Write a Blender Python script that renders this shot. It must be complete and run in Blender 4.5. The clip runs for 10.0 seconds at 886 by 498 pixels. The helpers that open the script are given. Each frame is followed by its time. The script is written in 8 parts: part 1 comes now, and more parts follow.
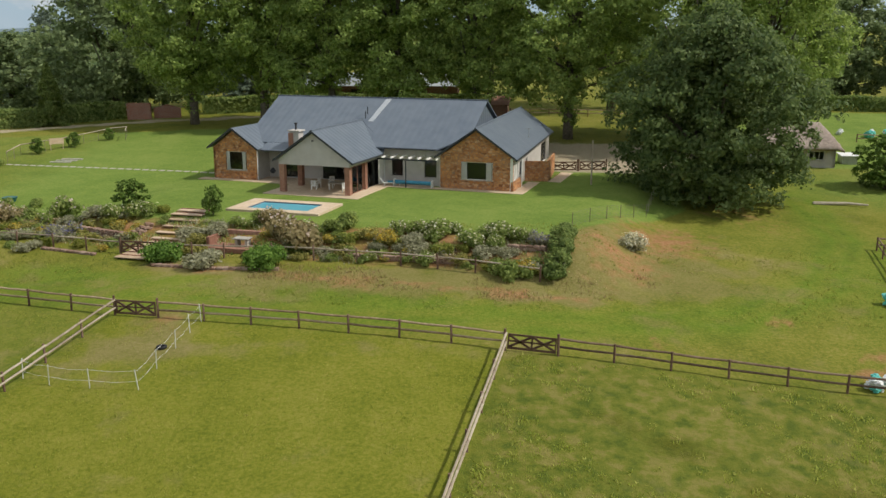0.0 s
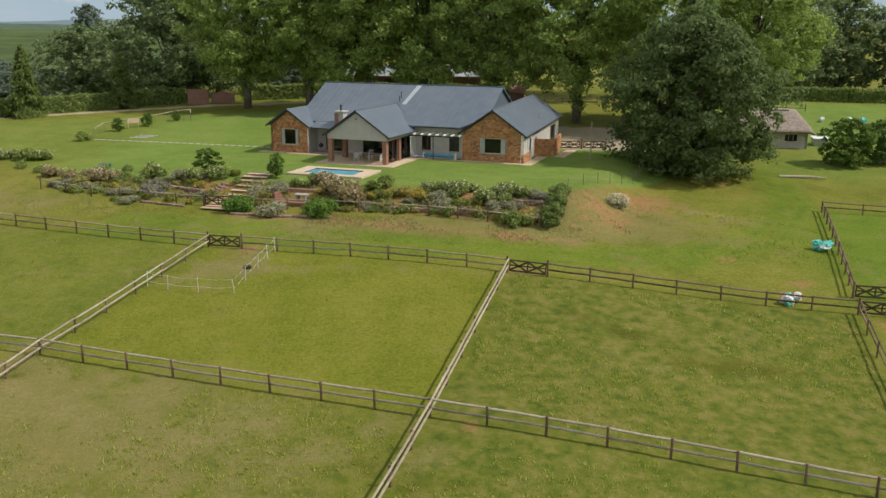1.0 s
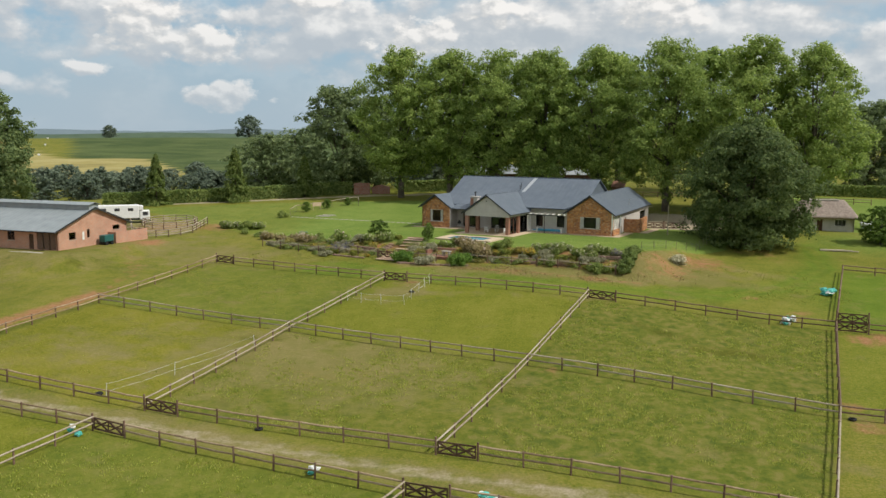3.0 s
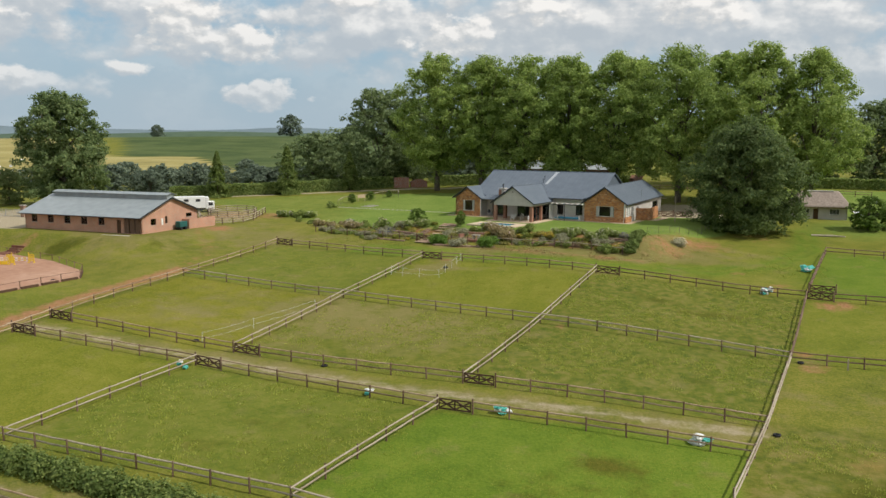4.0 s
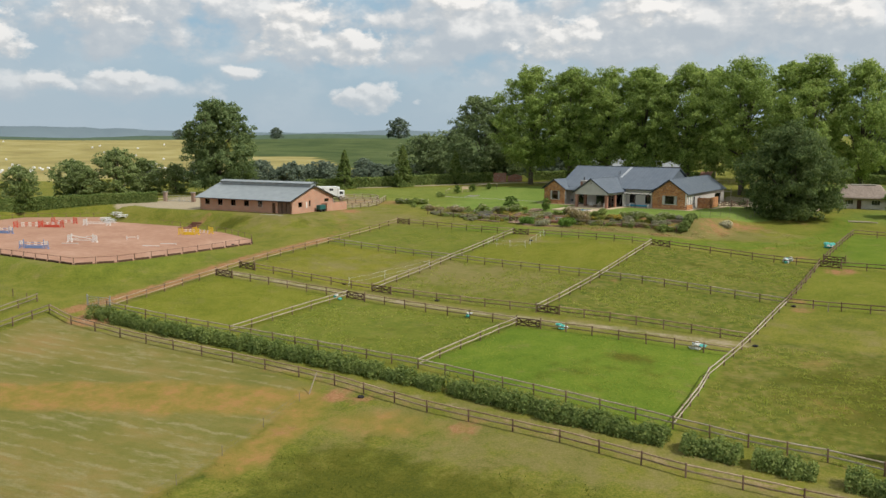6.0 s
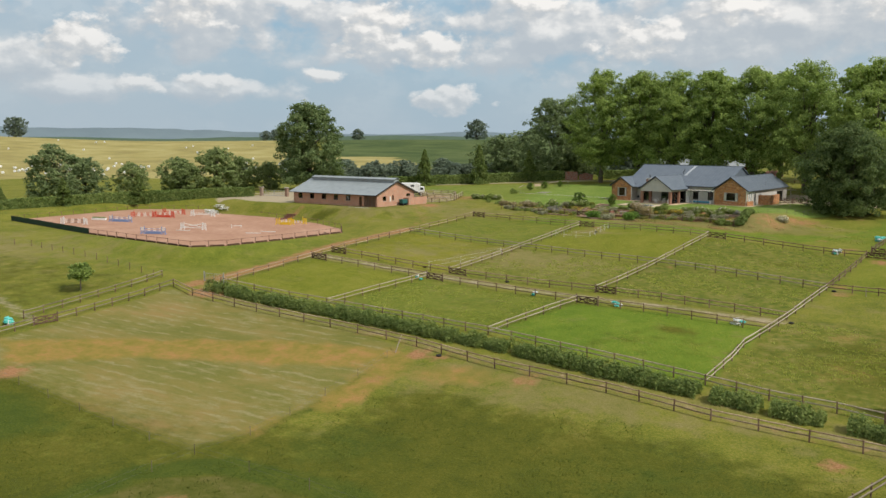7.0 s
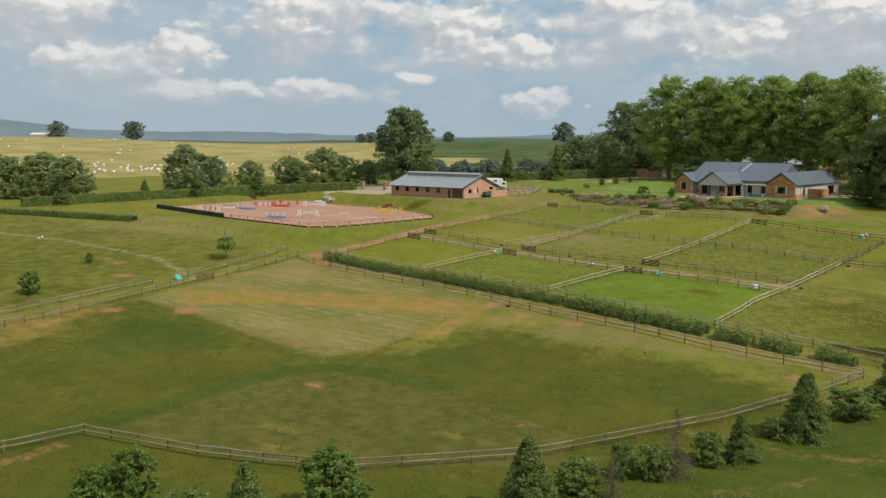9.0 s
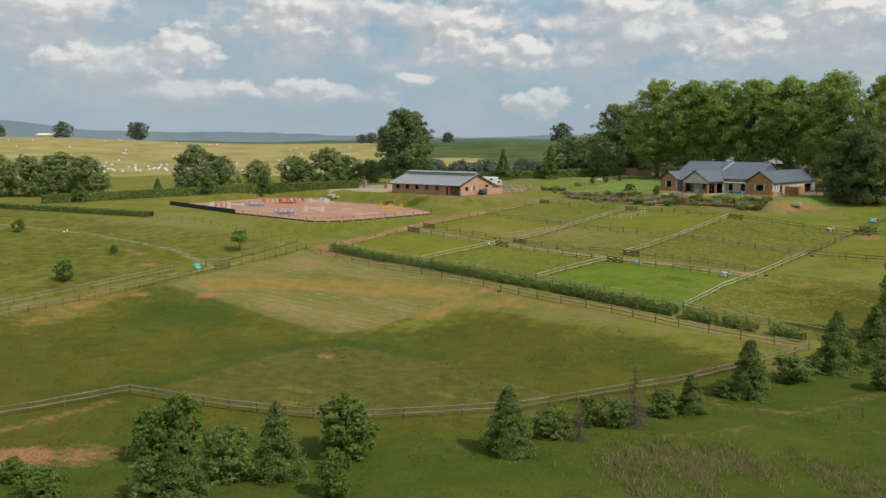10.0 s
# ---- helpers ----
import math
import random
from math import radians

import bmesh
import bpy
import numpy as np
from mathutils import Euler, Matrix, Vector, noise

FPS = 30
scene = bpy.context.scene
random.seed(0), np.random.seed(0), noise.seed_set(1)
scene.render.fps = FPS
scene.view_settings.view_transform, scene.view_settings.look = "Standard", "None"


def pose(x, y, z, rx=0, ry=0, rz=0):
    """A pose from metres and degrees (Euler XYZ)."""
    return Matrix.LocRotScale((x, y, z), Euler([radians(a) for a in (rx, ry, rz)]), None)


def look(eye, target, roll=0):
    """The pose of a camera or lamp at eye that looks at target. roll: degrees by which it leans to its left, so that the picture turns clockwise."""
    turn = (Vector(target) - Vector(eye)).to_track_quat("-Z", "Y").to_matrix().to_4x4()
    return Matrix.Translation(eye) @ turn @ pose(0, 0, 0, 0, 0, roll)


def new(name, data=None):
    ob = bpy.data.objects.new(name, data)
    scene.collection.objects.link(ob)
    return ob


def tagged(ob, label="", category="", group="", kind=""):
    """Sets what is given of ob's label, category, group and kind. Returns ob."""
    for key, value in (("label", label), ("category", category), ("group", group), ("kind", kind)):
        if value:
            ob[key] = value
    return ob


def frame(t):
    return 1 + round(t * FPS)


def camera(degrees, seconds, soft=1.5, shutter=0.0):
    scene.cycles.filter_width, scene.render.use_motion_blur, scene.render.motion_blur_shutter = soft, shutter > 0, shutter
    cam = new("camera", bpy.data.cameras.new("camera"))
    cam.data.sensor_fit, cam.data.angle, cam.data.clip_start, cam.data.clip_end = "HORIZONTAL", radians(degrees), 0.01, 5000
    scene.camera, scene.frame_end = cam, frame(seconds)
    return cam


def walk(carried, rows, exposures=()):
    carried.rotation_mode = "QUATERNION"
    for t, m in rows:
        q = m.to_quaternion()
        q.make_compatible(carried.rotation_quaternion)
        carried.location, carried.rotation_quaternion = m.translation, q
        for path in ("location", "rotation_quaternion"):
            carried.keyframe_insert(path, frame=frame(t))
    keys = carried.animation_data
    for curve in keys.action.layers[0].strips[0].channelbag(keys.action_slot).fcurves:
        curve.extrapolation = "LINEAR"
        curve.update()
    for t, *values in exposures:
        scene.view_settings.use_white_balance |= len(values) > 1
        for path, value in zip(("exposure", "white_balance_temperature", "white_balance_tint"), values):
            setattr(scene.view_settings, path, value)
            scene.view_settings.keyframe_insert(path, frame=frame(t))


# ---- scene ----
cam = camera(53.8, 10.0)
PATH = [
    (0, (0.295, -0.593, 28.841), (0.291, 1.349, 28.364), -0.0),
    (0.5, (0.652, -9.501, 28.821), (0.647, -7.559, 28.341), -0.0),
    (1, (1.013, -18.155, 29.077), (0.95, -16.217, 28.588), 0.3),
    (1.5, (1.685, -26.744, 29.028), (1.557, -24.803, 28.562), 0.3),
    (2, (2.425, -35.463, 29.095), (2.244, -33.512, 28.696), 0.3),
    (2.5, (3.719, -44.293, 29.003), (3.466, -42.33, 28.716), 0.3),
    (3, (5.27, -52.659, 28.794), (4.916, -50.707, 28.539), 0.3),
    (3.2, (6.358, -56.189, 28.743), (5.966, -54.244, 28.488), 0.3),
    (4.3, (10.867, -75.804, 28.871), (10.43, -73.869, 28.611), 0.1),
    (4.5, (11.909, -79.15, 28.687), (11.47, -77.216, 28.43), 0.1),
    (5, (14.411, -87.783, 28.662), (13.906, -85.865, 28.405), 0.1),
    (5.5, (17.14, -95.672, 28.62), (16.554, -93.777, 28.364), 0.1),
    (7, (26.261, -117.283, 28.031), (25.437, -115.478, 27.78), 0.2),
    (7.5, (29.851, -124.088, 27.847), (28.924, -122.333, 27.597), 0.2),
    (8, (33.858, -130.669, 27.724), (32.853, -128.958, 27.473), 0.2),
    (8.5, (37.828, -136.918, 27.598), (36.822, -135.207, 27.35), 0.2),
    (9, (41.368, -142.659, 27.272), (40.362, -140.948, 27.027), 0.1),
    (9.5, (45.088, -148.536, 27.251), (44.082, -146.824, 27.007), 0.1),
    (10, (48.678, -154.059, 27.25), (47.672, -152.348, 27.006), 0.1),
]
walk(cam, [(t, look(eye, target, roll)) for t, eye, target, roll in PATH], exposures=((0.0, 0.0), (7.0, 0.0), (8.5, -0.08), (10.0, -0.18)))

# ---- light: one sun, a blue sky with broken cumulus ----
SUN_AZ, SUN_EL = radians(97), radians(48)      # clockwise from +y, and above the horizon
scene.view_settings.exposure = 0.0
sun = new("sun", bpy.data.lights.new("sun", "SUN"))
sun.data.energy, sun.data.angle, sun.data.color = 3.5, radians(0.6), (1.0, 0.95, 0.86)
sun_dir = Vector((math.sin(SUN_AZ) * math.cos(SUN_EL), math.cos(SUN_AZ) * math.cos(SUN_EL), math.sin(SUN_EL)))
sun.matrix_world = look(sun_dir * 300, (0, 0, 0))


# clouds in sight: azimuth, height, half width and half height in degrees
BANKS = ((-38.7, 7.4, 4.6, 2.3), (-54.5, 7.2, 4.2, 1.9), (-51.5, 4.4, 4.0, 1.3), (-17.8, 6.6, 6.2, 2.2), (-7.0, 6.6, 6.0, 2.2), (-30.5, 7.6, 4.0, 1.7), (-28.0, 5.6, 4.2, 1.1), (-2.4, 7.0, 5.5, 2.2),
         (6.5, 6.2, 7.0, 2.6), (15.0, 3.8, 6.0, 2.4), (-46.8, 3.0, 4.0, 0.8), (-38.5, 2.9, 4.5, 0.7), (14.5, 8.6, 3.0, 0.9))
PUFFS = ((-47.2, 5.5, 2.3, 1.3), (-40.5, 8.3, 2.6, 1.5), (-28.9, 6.6, 2.3, 1.5), (-25.1, 5.7, 1.9, 1.1), (-32.3, 3.95, 1.5, 0.42), (-39.4, 3.3, 1.7, 0.7), (-24.4, 2.5, 2.2, 0.85), (-53.6, 4.9, 1.6, 0.8),
         (-43.2, 3.4, 1.4, 0.6), (-12.0, 6.2, 2.6, 1.2), (-18.6, 8.3, 1.9, 0.9), (3.6, 7.6, 3.0, 1.2), (-55.0, 8.0, 2.0, 1.1), (-6.5, 7.8, 2.2, 0.9))


def make_world():
    w = bpy.data.worlds.new("sky")
    scene.world = w
    w.use_nodes = True
    nt = w.node_tree
    nt.nodes.clear()
    N, L = nt.nodes.new, nt.links.new
    out, bg = N("ShaderNodeOutputWorld"), N("ShaderNodeBackground")
    sky = N("ShaderNodeTexSky")
    sky.sky_type, sky.sun_disc = "NISHITA", False
    sky.sun_elevation, sky.sun_rotation = SUN_EL, SUN_AZ
    sky.air_density, sky.dust_density = 1.0, 1.4
    co, sep = N("ShaderNodeTexCoord"), N("ShaderNodeSeparateXYZ")
    L(co.outputs["Generated"], sep.inputs[0])
    # cumulus: clumps in the sky's dome, lit on their tops and grey below
    def fbm(scale, detail, rough, shift):
        mp = N("ShaderNodeMapping"); mp.inputs["Location"].default_value = shift
        mp.inputs["Scale"].default_value = (1.0, 1.0, 1.7)
        L(co.outputs["Generated"], mp.inputs["Vector"])
        n = N("ShaderNodeTexNoise"); n.inputs["Scale"].default_value = scale
        n.inputs["Detail"].default_value, n.inputs["Roughness"].default_value = detail, rough
        L(mp.outputs[0], n.inputs["Vector"])
        return n.outputs["Fac"]

    def ramp(fac, stops):
        r = N("ShaderNodeValToRGB")
        while len(r.color_ramp.elements) < len(stops):
            r.color_ramp.elements.new(0.5)
        for e, (p, c) in zip(r.color_ramp.elements, stops):
            e.position, e.color = p, (*c, 1)
        L(fac, r.inputs[0])
        return r.outputs[0]

    def sub(a, b, k, c):
        d = N("ShaderNodeMath"); d.operation = "SUBTRACT"; L(a, d.inputs[0]); L(b, d.inputs[1])
        m = N("ShaderNodeMath"); m.operation = "MULTIPLY_ADD"; m.inputs[1].default_value, m.inputs[2].default_value = k, c
        L(d.outputs[0], m.inputs[0])
        return m.outputs[0]

    # the way of view as degrees of azimuth and height
    def math1(op, a, b=None, c=None):
        m = N("ShaderNodeMath"); m.operation = op
        for socket, val in zip(m.inputs, (a, b, c)):
            if val is None:
                continue
            if isinstance(val, (int, float)):
                socket.default_value = val
            else:
                L(val, socket)
        return m.outputs[0]

    az = math1("MULTIPLY", math1("ARCTAN2", sep.outputs["X"], sep.outputs["Y"]), 180 / math.pi)
    el = math1("MULTIPLY", math1("ARCSINE", sep.outputs["Z"]), 180 / math.pi)
    flat = N("ShaderNodeCombineXYZ")
    L(az, flat.inputs[0]); L(el, flat.inputs[1])

    def heap(clouds, shift, grain, ragged, seed):
        """How deep a way runs through heaped clouds: the nearest of them, its edge billowing."""
        moved = N("ShaderNodeVectorMath"); moved.inputs[1].default_value = (*shift, 0)
        L(flat.outputs[0], moved.inputs[0])
        deep = None
        for ca, ce, cw, ch in clouds:
            d = N("ShaderNodeVectorMath"); d.operation = "SUBTRACT"; d.inputs[1].default_value = (ca, ce, 0)
            k = N("ShaderNodeVectorMath"); k.operation = "MULTIPLY"; k.inputs[1].default_value = (0.76 / cw, 0.76 / ch, 0)
            q = N("ShaderNodeVectorMath"); q.operation = "LENGTH"
            L(moved.outputs[0], d.inputs[0]); L(d.outputs[0], k.inputs[0]); L(k.outputs[0], q.inputs[0])
            f = math1("SUBTRACT", 1.0, q.outputs["Value"])
            deep = f if deep is None else math1("SMOOTH_MAX", deep, f, 0.25)
        mp = N("ShaderNodeMapping"); mp.inputs["Scale"].default_value = (1.0, 1.5, 1.0); mp.inputs["Location"].default_value = (seed, 0, seed)
        L(moved.outputs[0], mp.inputs[0])
        n = N("ShaderNodeTexNoise"); n.inputs["Scale"].default_value, n.inputs["Detail"].default_value, n.inputs["Roughness"].default_value = grain, 8.0, 0.54
        L(mp.outputs[0], n.inputs["Vector"])
        return math1("ADD", deep, math1("MULTIPLY", math1("SUBTRACT", n.outputs["Fac"], 0.5), ragged))

    def lit(clouds, grain, ragged, seed, lift):
        """Cover of a heap, and how much more of it lies this way than towards the sun: its lit edges against its body."""
        one, two = heap(clouds, (0, 0), grain, ragged, seed), heap(clouds, lift, grain, ragged, seed)
        return one, math1("MULTIPLY_ADD", math1("SUBTRACT", one, two), 1.0, 0.5)

    here, above = fbm(7.6, 10.0, 0.56, (3.1, 1.7, 0.0)), fbm(7.6, 10.0, 0.56, (3.1, 1.7, 0.055))
    cover = ramp(here, [(0.375, (0, 0, 0)), (0.50, (1, 1, 1))])
    tone = ramp(sub(here, above, 2.9, 0.5), [(0.28, (4.7, 5.2, 5.75)), (0.48, (5.5, 5.85, 6.15)), (0.60, (6.3, 6.4, 6.45)), (0.74, (8.2, 8.0, 7.7))])
    # towards the farm the heaps stand one by one, low over the hills
    bank, bank_light = lit(BANKS, 0.34, 2.3, 3.0, (0.45, 0.65))
    puff, puff_light = lit(PUFFS, 0.6, 2.3, 9.0, (0.35, 0.4))
    bank_cover = ramp(bank, [(0.0, (0, 0, 0)), (0.42, (0.92, 0.92, 0.92))])
    puff_cover = ramp(puff, [(0.08, (0, 0, 0)), (0.40, (1, 1, 1))])
    bank_tone = ramp(bank_light, [(0.2, (4.9, 5.35, 5.8)), (0.5, (5.55, 5.9, 6.2)), (0.75, (6.9, 7.0, 7.05)), (1.0, (8.7, 8.6, 8.4))])
    puff_tone = ramp(puff_light, [(0.2, (5.3, 5.7, 6.05)), (0.5, (6.5, 6.6, 6.6)), (0.85, (9.2, 9.0, 8.7))])
    clear = N("ShaderNodeMix"); clear.data_type = "RGBA"; clear.inputs["Factor"].default_value = 0.75
    clear.inputs["B"].default_value = (2.75, 4.85, 6.5, 1)
    L(sky.outputs[0], clear.inputs["A"])
    veil = N("ShaderNodeMix"); veil.data_type = "RGBA"; veil.inputs["B"].default_value = (4.6, 5.35, 5.9, 1)
    L(ramp(fbm(2.4, 4.0, 0.5, (0.6, 4.0, 1.0)), [(0.38, (0.1, 0.1, 0.1)), (0.64, (0.78, 0.78, 0.78))]), veil.inputs["Factor"])
    L(clear.outputs["Result"], veil.inputs["A"])
    mix = N("ShaderNodeMix"); mix.data_type = "RGBA"
    low = math1("MULTIPLY", ramp(math1("MULTIPLY", el, 0.05), [(0.50, (1, 1, 1)), (0.75, (0, 0, 0))]), ramp(math1("MULTIPLY", math1("ABSOLUTE", math1("ADD", az, 19.0)), 0.01), [(0.45, (1, 1, 1)), (0.6, (0, 0, 0))]))
    L(math1("MULTIPLY", cover, math1("SUBTRACT", 1.0, math1("MULTIPLY", low, 0.82))), mix.inputs["Factor"]); L(veil.outputs["Result"], mix.inputs["A"]); L(tone, mix.inputs["B"])
    for c, t in ((bank_cover, bank_tone), (puff_cover, puff_tone)):
        over = N("ShaderNodeMix"); over.data_type = "RGBA"
        L(math1("MULTIPLY", c, low), over.inputs["Factor"]); L(mix.outputs["Result"], over.inputs["A"]); L(t, over.inputs["B"])
        mix = over
    haze = ramp(sep.outputs["Z"], [(0.0, (1, 1, 1)), (0.06, (0.45, 0.45, 0.45)), (0.13, (0, 0, 0))])
    hz = N("ShaderNodeMix"); hz.data_type = "RGBA"; hz.inputs["B"].default_value = (4.1, 5.0, 5.7, 1)
    hm = N("ShaderNodeMath"); hm.operation = "MULTIPLY"; hm.inputs[1].default_value = 0.8
    L(haze, hm.inputs[0]); L(hm.outputs[0], hz.inputs["Factor"]); L(mix.outputs["Result"], hz.inputs["A"])
    L(hz.outputs["Result"], bg.inputs["Color"])
    bg.inputs["Strength"].default_value = 0.1
    L(bg.outputs[0], out.inputs[0])


make_world()

# ---- materials ----
def mat(name, stops, scale=4.0, rough=0.85, metal=0.0, bump=0.0, bump_scale=40.0, coords="Object", big=0.35, island=0.0, translucent=0.0, spec=0.3, obj=0.0):
    """Colour from two octaves of noise over the stops; island and obj add a shift per leaf or per object."""
    m = bpy.data.materials.new(name)
    m.use_nodes = True
    nt = m.node_tree
    N, L = nt.nodes.new, nt.links.new
    b = nt.nodes["Principled BSDF"]
    b.inputs["Roughness"].default_value, b.inputs["Metallic"].default_value = rough, metal
    b.inputs["Specular IOR Level"].default_value = spec
    co = N("ShaderNodeTexCoord").outputs[coords]
    n1, n2 = N("ShaderNodeTexNoise"), N("ShaderNodeTexNoise")
    for n, s in ((n1, scale), (n2, scale * 0.13)):
        n.inputs["Scale"].default_value, n.inputs["Detail"].default_value = s, 5.0
        L(co, n.inputs["Vector"])
    mx = N("ShaderNodeMix"); mx.data_type = "FLOAT"; mx.inputs[0].default_value = big
    L(n1.outputs["Fac"], mx.inputs[2]); L(n2.outputs["Fac"], mx.inputs[3])
    fac = mx.outputs[0]
    for amount, socket in ((island, "Random Per Island"), (obj, "Random")):
        if amount:
            src = N("ShaderNodeNewGeometry") if "Island" in socket else N("ShaderNodeObjectInfo")
            ma = N("ShaderNodeMath"); ma.operation = "MULTIPLY_ADD"
            ma.inputs[1].default_value, ma.inputs[2].default_value = amount, -amount / 2
            L(src.outputs[socket], ma.inputs[0])
            ad = N("ShaderNodeMath"); ad.operation = "ADD"
            L(ma.outputs[0], ad.inputs[0]); L(fac, ad.inputs[1])
            fac = ad.outputs[0]
    r = N("ShaderNodeValToRGB")
    while len(r.color_ramp.elements) < len(stops):
        r.color_ramp.elements.new(0.5)
    for i, (e, c) in enumerate(zip(r.color_ramp.elements, stops)):
        e.position, e.color = 0.3 + 0.4 * i / max(1, len(stops) - 1), (*c, 1)
    L(fac, r.inputs[0]); L(r.outputs[0], b.inputs["Base Color"])
    if bump:
        nb = N("ShaderNodeTexNoise"); nb.inputs["Scale"].default_value = bump_scale
        L(co, nb.inputs["Vector"])
        bp = N("ShaderNodeBump"); bp.inputs["Strength"].default_value, bp.inputs["Distance"].default_value = bump, 0.02
        L(nb.outputs["Fac"], bp.inputs["Height"]); L(bp.outputs[0], b.inputs["Normal"])
    if translucent:
        tr, ms = N("ShaderNodeBsdfTranslucent"), N("ShaderNodeMixShader")
        ms.inputs[0].default_value = translucent
        L(r.outputs[0], tr.inputs["Color"]); L(b.outputs[0], ms.inputs[1]); L(tr.outputs[0], ms.inputs[2])
        L(ms.outputs[0], nt.nodes["Material Output"].inputs["Surface"])
    return m


def leafy(name, dark, mid, light, **k):
    return mat(name, [dark, mid, light], scale=0.5, rough=0.65, island=0.55, translucent=0.5, big=0.5, obj=0.12, **k)


M_PLANE = leafy("plane_leaves", (0.207, 0.290, 0.072), (0.291, 0.389, 0.096), (0.405, 0.493, 0.132))
M_OAK = leafy("dark_oak_leaves", (0.089, 0.139, 0.046), (0.134, 0.189, 0.061), (0.194, 0.252, 0.086))
# dark foliage, its colour lightened for the haze of distance
M_DARK = leafy("hazed_dark_leaves", (0.152, 0.207, 0.091), (0.220, 0.287, 0.122), (0.317, 0.384, 0.171))
M_BROAD = leafy("broad_tree_leaves", (0.116, 0.174, 0.065), (0.172, 0.240, 0.088), (0.249, 0.315, 0.125))
M_LIGHT = leafy("light_green_leaves", (0.19, 0.25, 0.09), (0.27, 0.335, 0.125), (0.36, 0.42, 0.17))
# far foliage with the grey-blue of distance haze mixed into its colour
M_FAR_HAZED = leafy("far_hazed_leaves", (0.135, 0.18, 0.13), (0.19, 0.24, 0.17), (0.25, 0.305, 0.215))
M_PADDOCK_BLADE = leafy("paddock_blades", (0.24, 0.28, 0.04), (0.33, 0.36, 0.055), (0.43, 0.42, 0.10))
M_TUSSOCK = leafy("tussock_blades", (0.29, 0.35, 0.05), (0.41, 0.46, 0.075), (0.54, 0.54, 0.14))
M_MEADOW_BLADE = leafy("meadow_blades", (0.065, 0.095, 0.014), (0.105, 0.135, 0.02), (0.16, 0.18, 0.035))
M_CONIFER = leafy("conifer_needles", (0.111, 0.162, 0.038), (0.170, 0.234, 0.055), (0.264, 0.315, 0.089))
M_HEDGE = leafy("hedge_leaves", (0.134, 0.198, 0.050), (0.213, 0.286, 0.077), (0.314, 0.374, 0.110))
M_TOPIARY = leafy("clipped_bush_leaves", (0.10, 0.19, 0.03), (0.16, 0.28, 0.045), (0.24, 0.37, 0.07))
M_YOUNG = leafy("young_tree_leaves", (0.11, 0.185, 0.035), (0.175, 0.275, 0.05), (0.27, 0.37, 0.085))
M_SHRUB = leafy("shrub_leaves", (0.169, 0.232, 0.056), (0.271, 0.339, 0.085), (0.395, 0.452, 0.136))
M_GREY = leafy("lavender_leaves", (0.260, 0.260, 0.147), (0.373, 0.367, 0.226), (0.508, 0.492, 0.339))
M_OLIVE = leafy("olive_shrub_leaves", (0.203, 0.203, 0.051), (0.350, 0.328, 0.090), (0.508, 0.452, 0.147))
M_BROWN = leafy("reddish_shrub_leaves", (0.226, 0.198, 0.085), (0.339, 0.282, 0.130), (0.475, 0.384, 0.203))
M_DEAD = leafy("dry_twigs", (0.14, 0.115, 0.065), (0.21, 0.175, 0.10), (0.29, 0.245, 0.15))
M_WHITE_FLOWER = leafy("white_petals", (0.62, 0.58, 0.36), (0.76, 0.71, 0.50), (0.82, 0.79, 0.66))
M_PINK_FLOWER = leafy("pink_petals", (0.58, 0.43, 0.36), (0.70, 0.58, 0.50), (0.78, 0.70, 0.62))
M_YELLOW_FLOWER = leafy("yellow_petals", (0.45, 0.3, 0.03), (0.6, 0.45, 0.06), (0.7, 0.55, 0.12))
M_BLUE_FLOWER = leafy("violet_petals", (0.15, 0.14, 0.22), (0.22, 0.21, 0.31), (0.32, 0.30, 0.40))
M_GRASS_BLADE = leafy("grass_blades", (0.16, 0.2, 0.03), (0.26, 0.29, 0.045), (0.38, 0.37, 0.09))
M_STRAW = leafy("straw_blades", (0.28, 0.21, 0.09), (0.38, 0.29, 0.13), (0.5, 0.4, 0.2))
M_REED = leafy("dry_reed_blades", (0.17, 0.185, 0.05), (0.25, 0.25, 0.085), (0.36, 0.325, 0.15))
M_BARK = mat("bark", [(0.07, 0.055, 0.04), (0.13, 0.11, 0.085), (0.21, 0.18, 0.14)], scale=3.0, bump=0.8, bump_scale=9.0)
M_POST = mat("creosoted_post", [(0.108, 0.062, 0.042), (0.172, 0.104, 0.073), (0.257, 0.173, 0.126)], scale=5.0, bump=0.4, obj=0.25)
M_RAIL = mat("brown_weathered_rail", [(0.200, 0.138, 0.083), (0.318, 0.230, 0.144), (0.448, 0.337, 0.228)], scale=3.0, bump=0.4, obj=0.3)
M_RAIL_DARK = mat("dark_brown_rail", [(0.102, 0.063, 0.042), (0.168, 0.109, 0.073), (0.240, 0.167, 0.116)], scale=3.0, bump=0.4, obj=0.3)
# rail colour darkened for the cloud shade on the meadow; also on stakes
M_RAIL_SHADED = mat("shaded_brown_rail", [(0.13, 0.105, 0.07), (0.20, 0.165, 0.115), (0.28, 0.235, 0.17)], scale=3.0, bump=0.4, obj=0.3)
M_WIRE = mat("dull_wire", [(0.10, 0.10, 0.09), (0.16, 0.155, 0.14)], rough=0.6)
M_RAIL_PALE = mat("silvered_rail", [(0.252, 0.202, 0.143), (0.363, 0.300, 0.224), (0.474, 0.409, 0.319)], scale=3.0, bump=0.4, obj=0.25)
M_GATE = mat("dark_gate_timber", [(0.063, 0.036, 0.023), (0.116, 0.066, 0.044), (0.179, 0.110, 0.076)], scale=5.0, bump=0.3, obj=0.2)
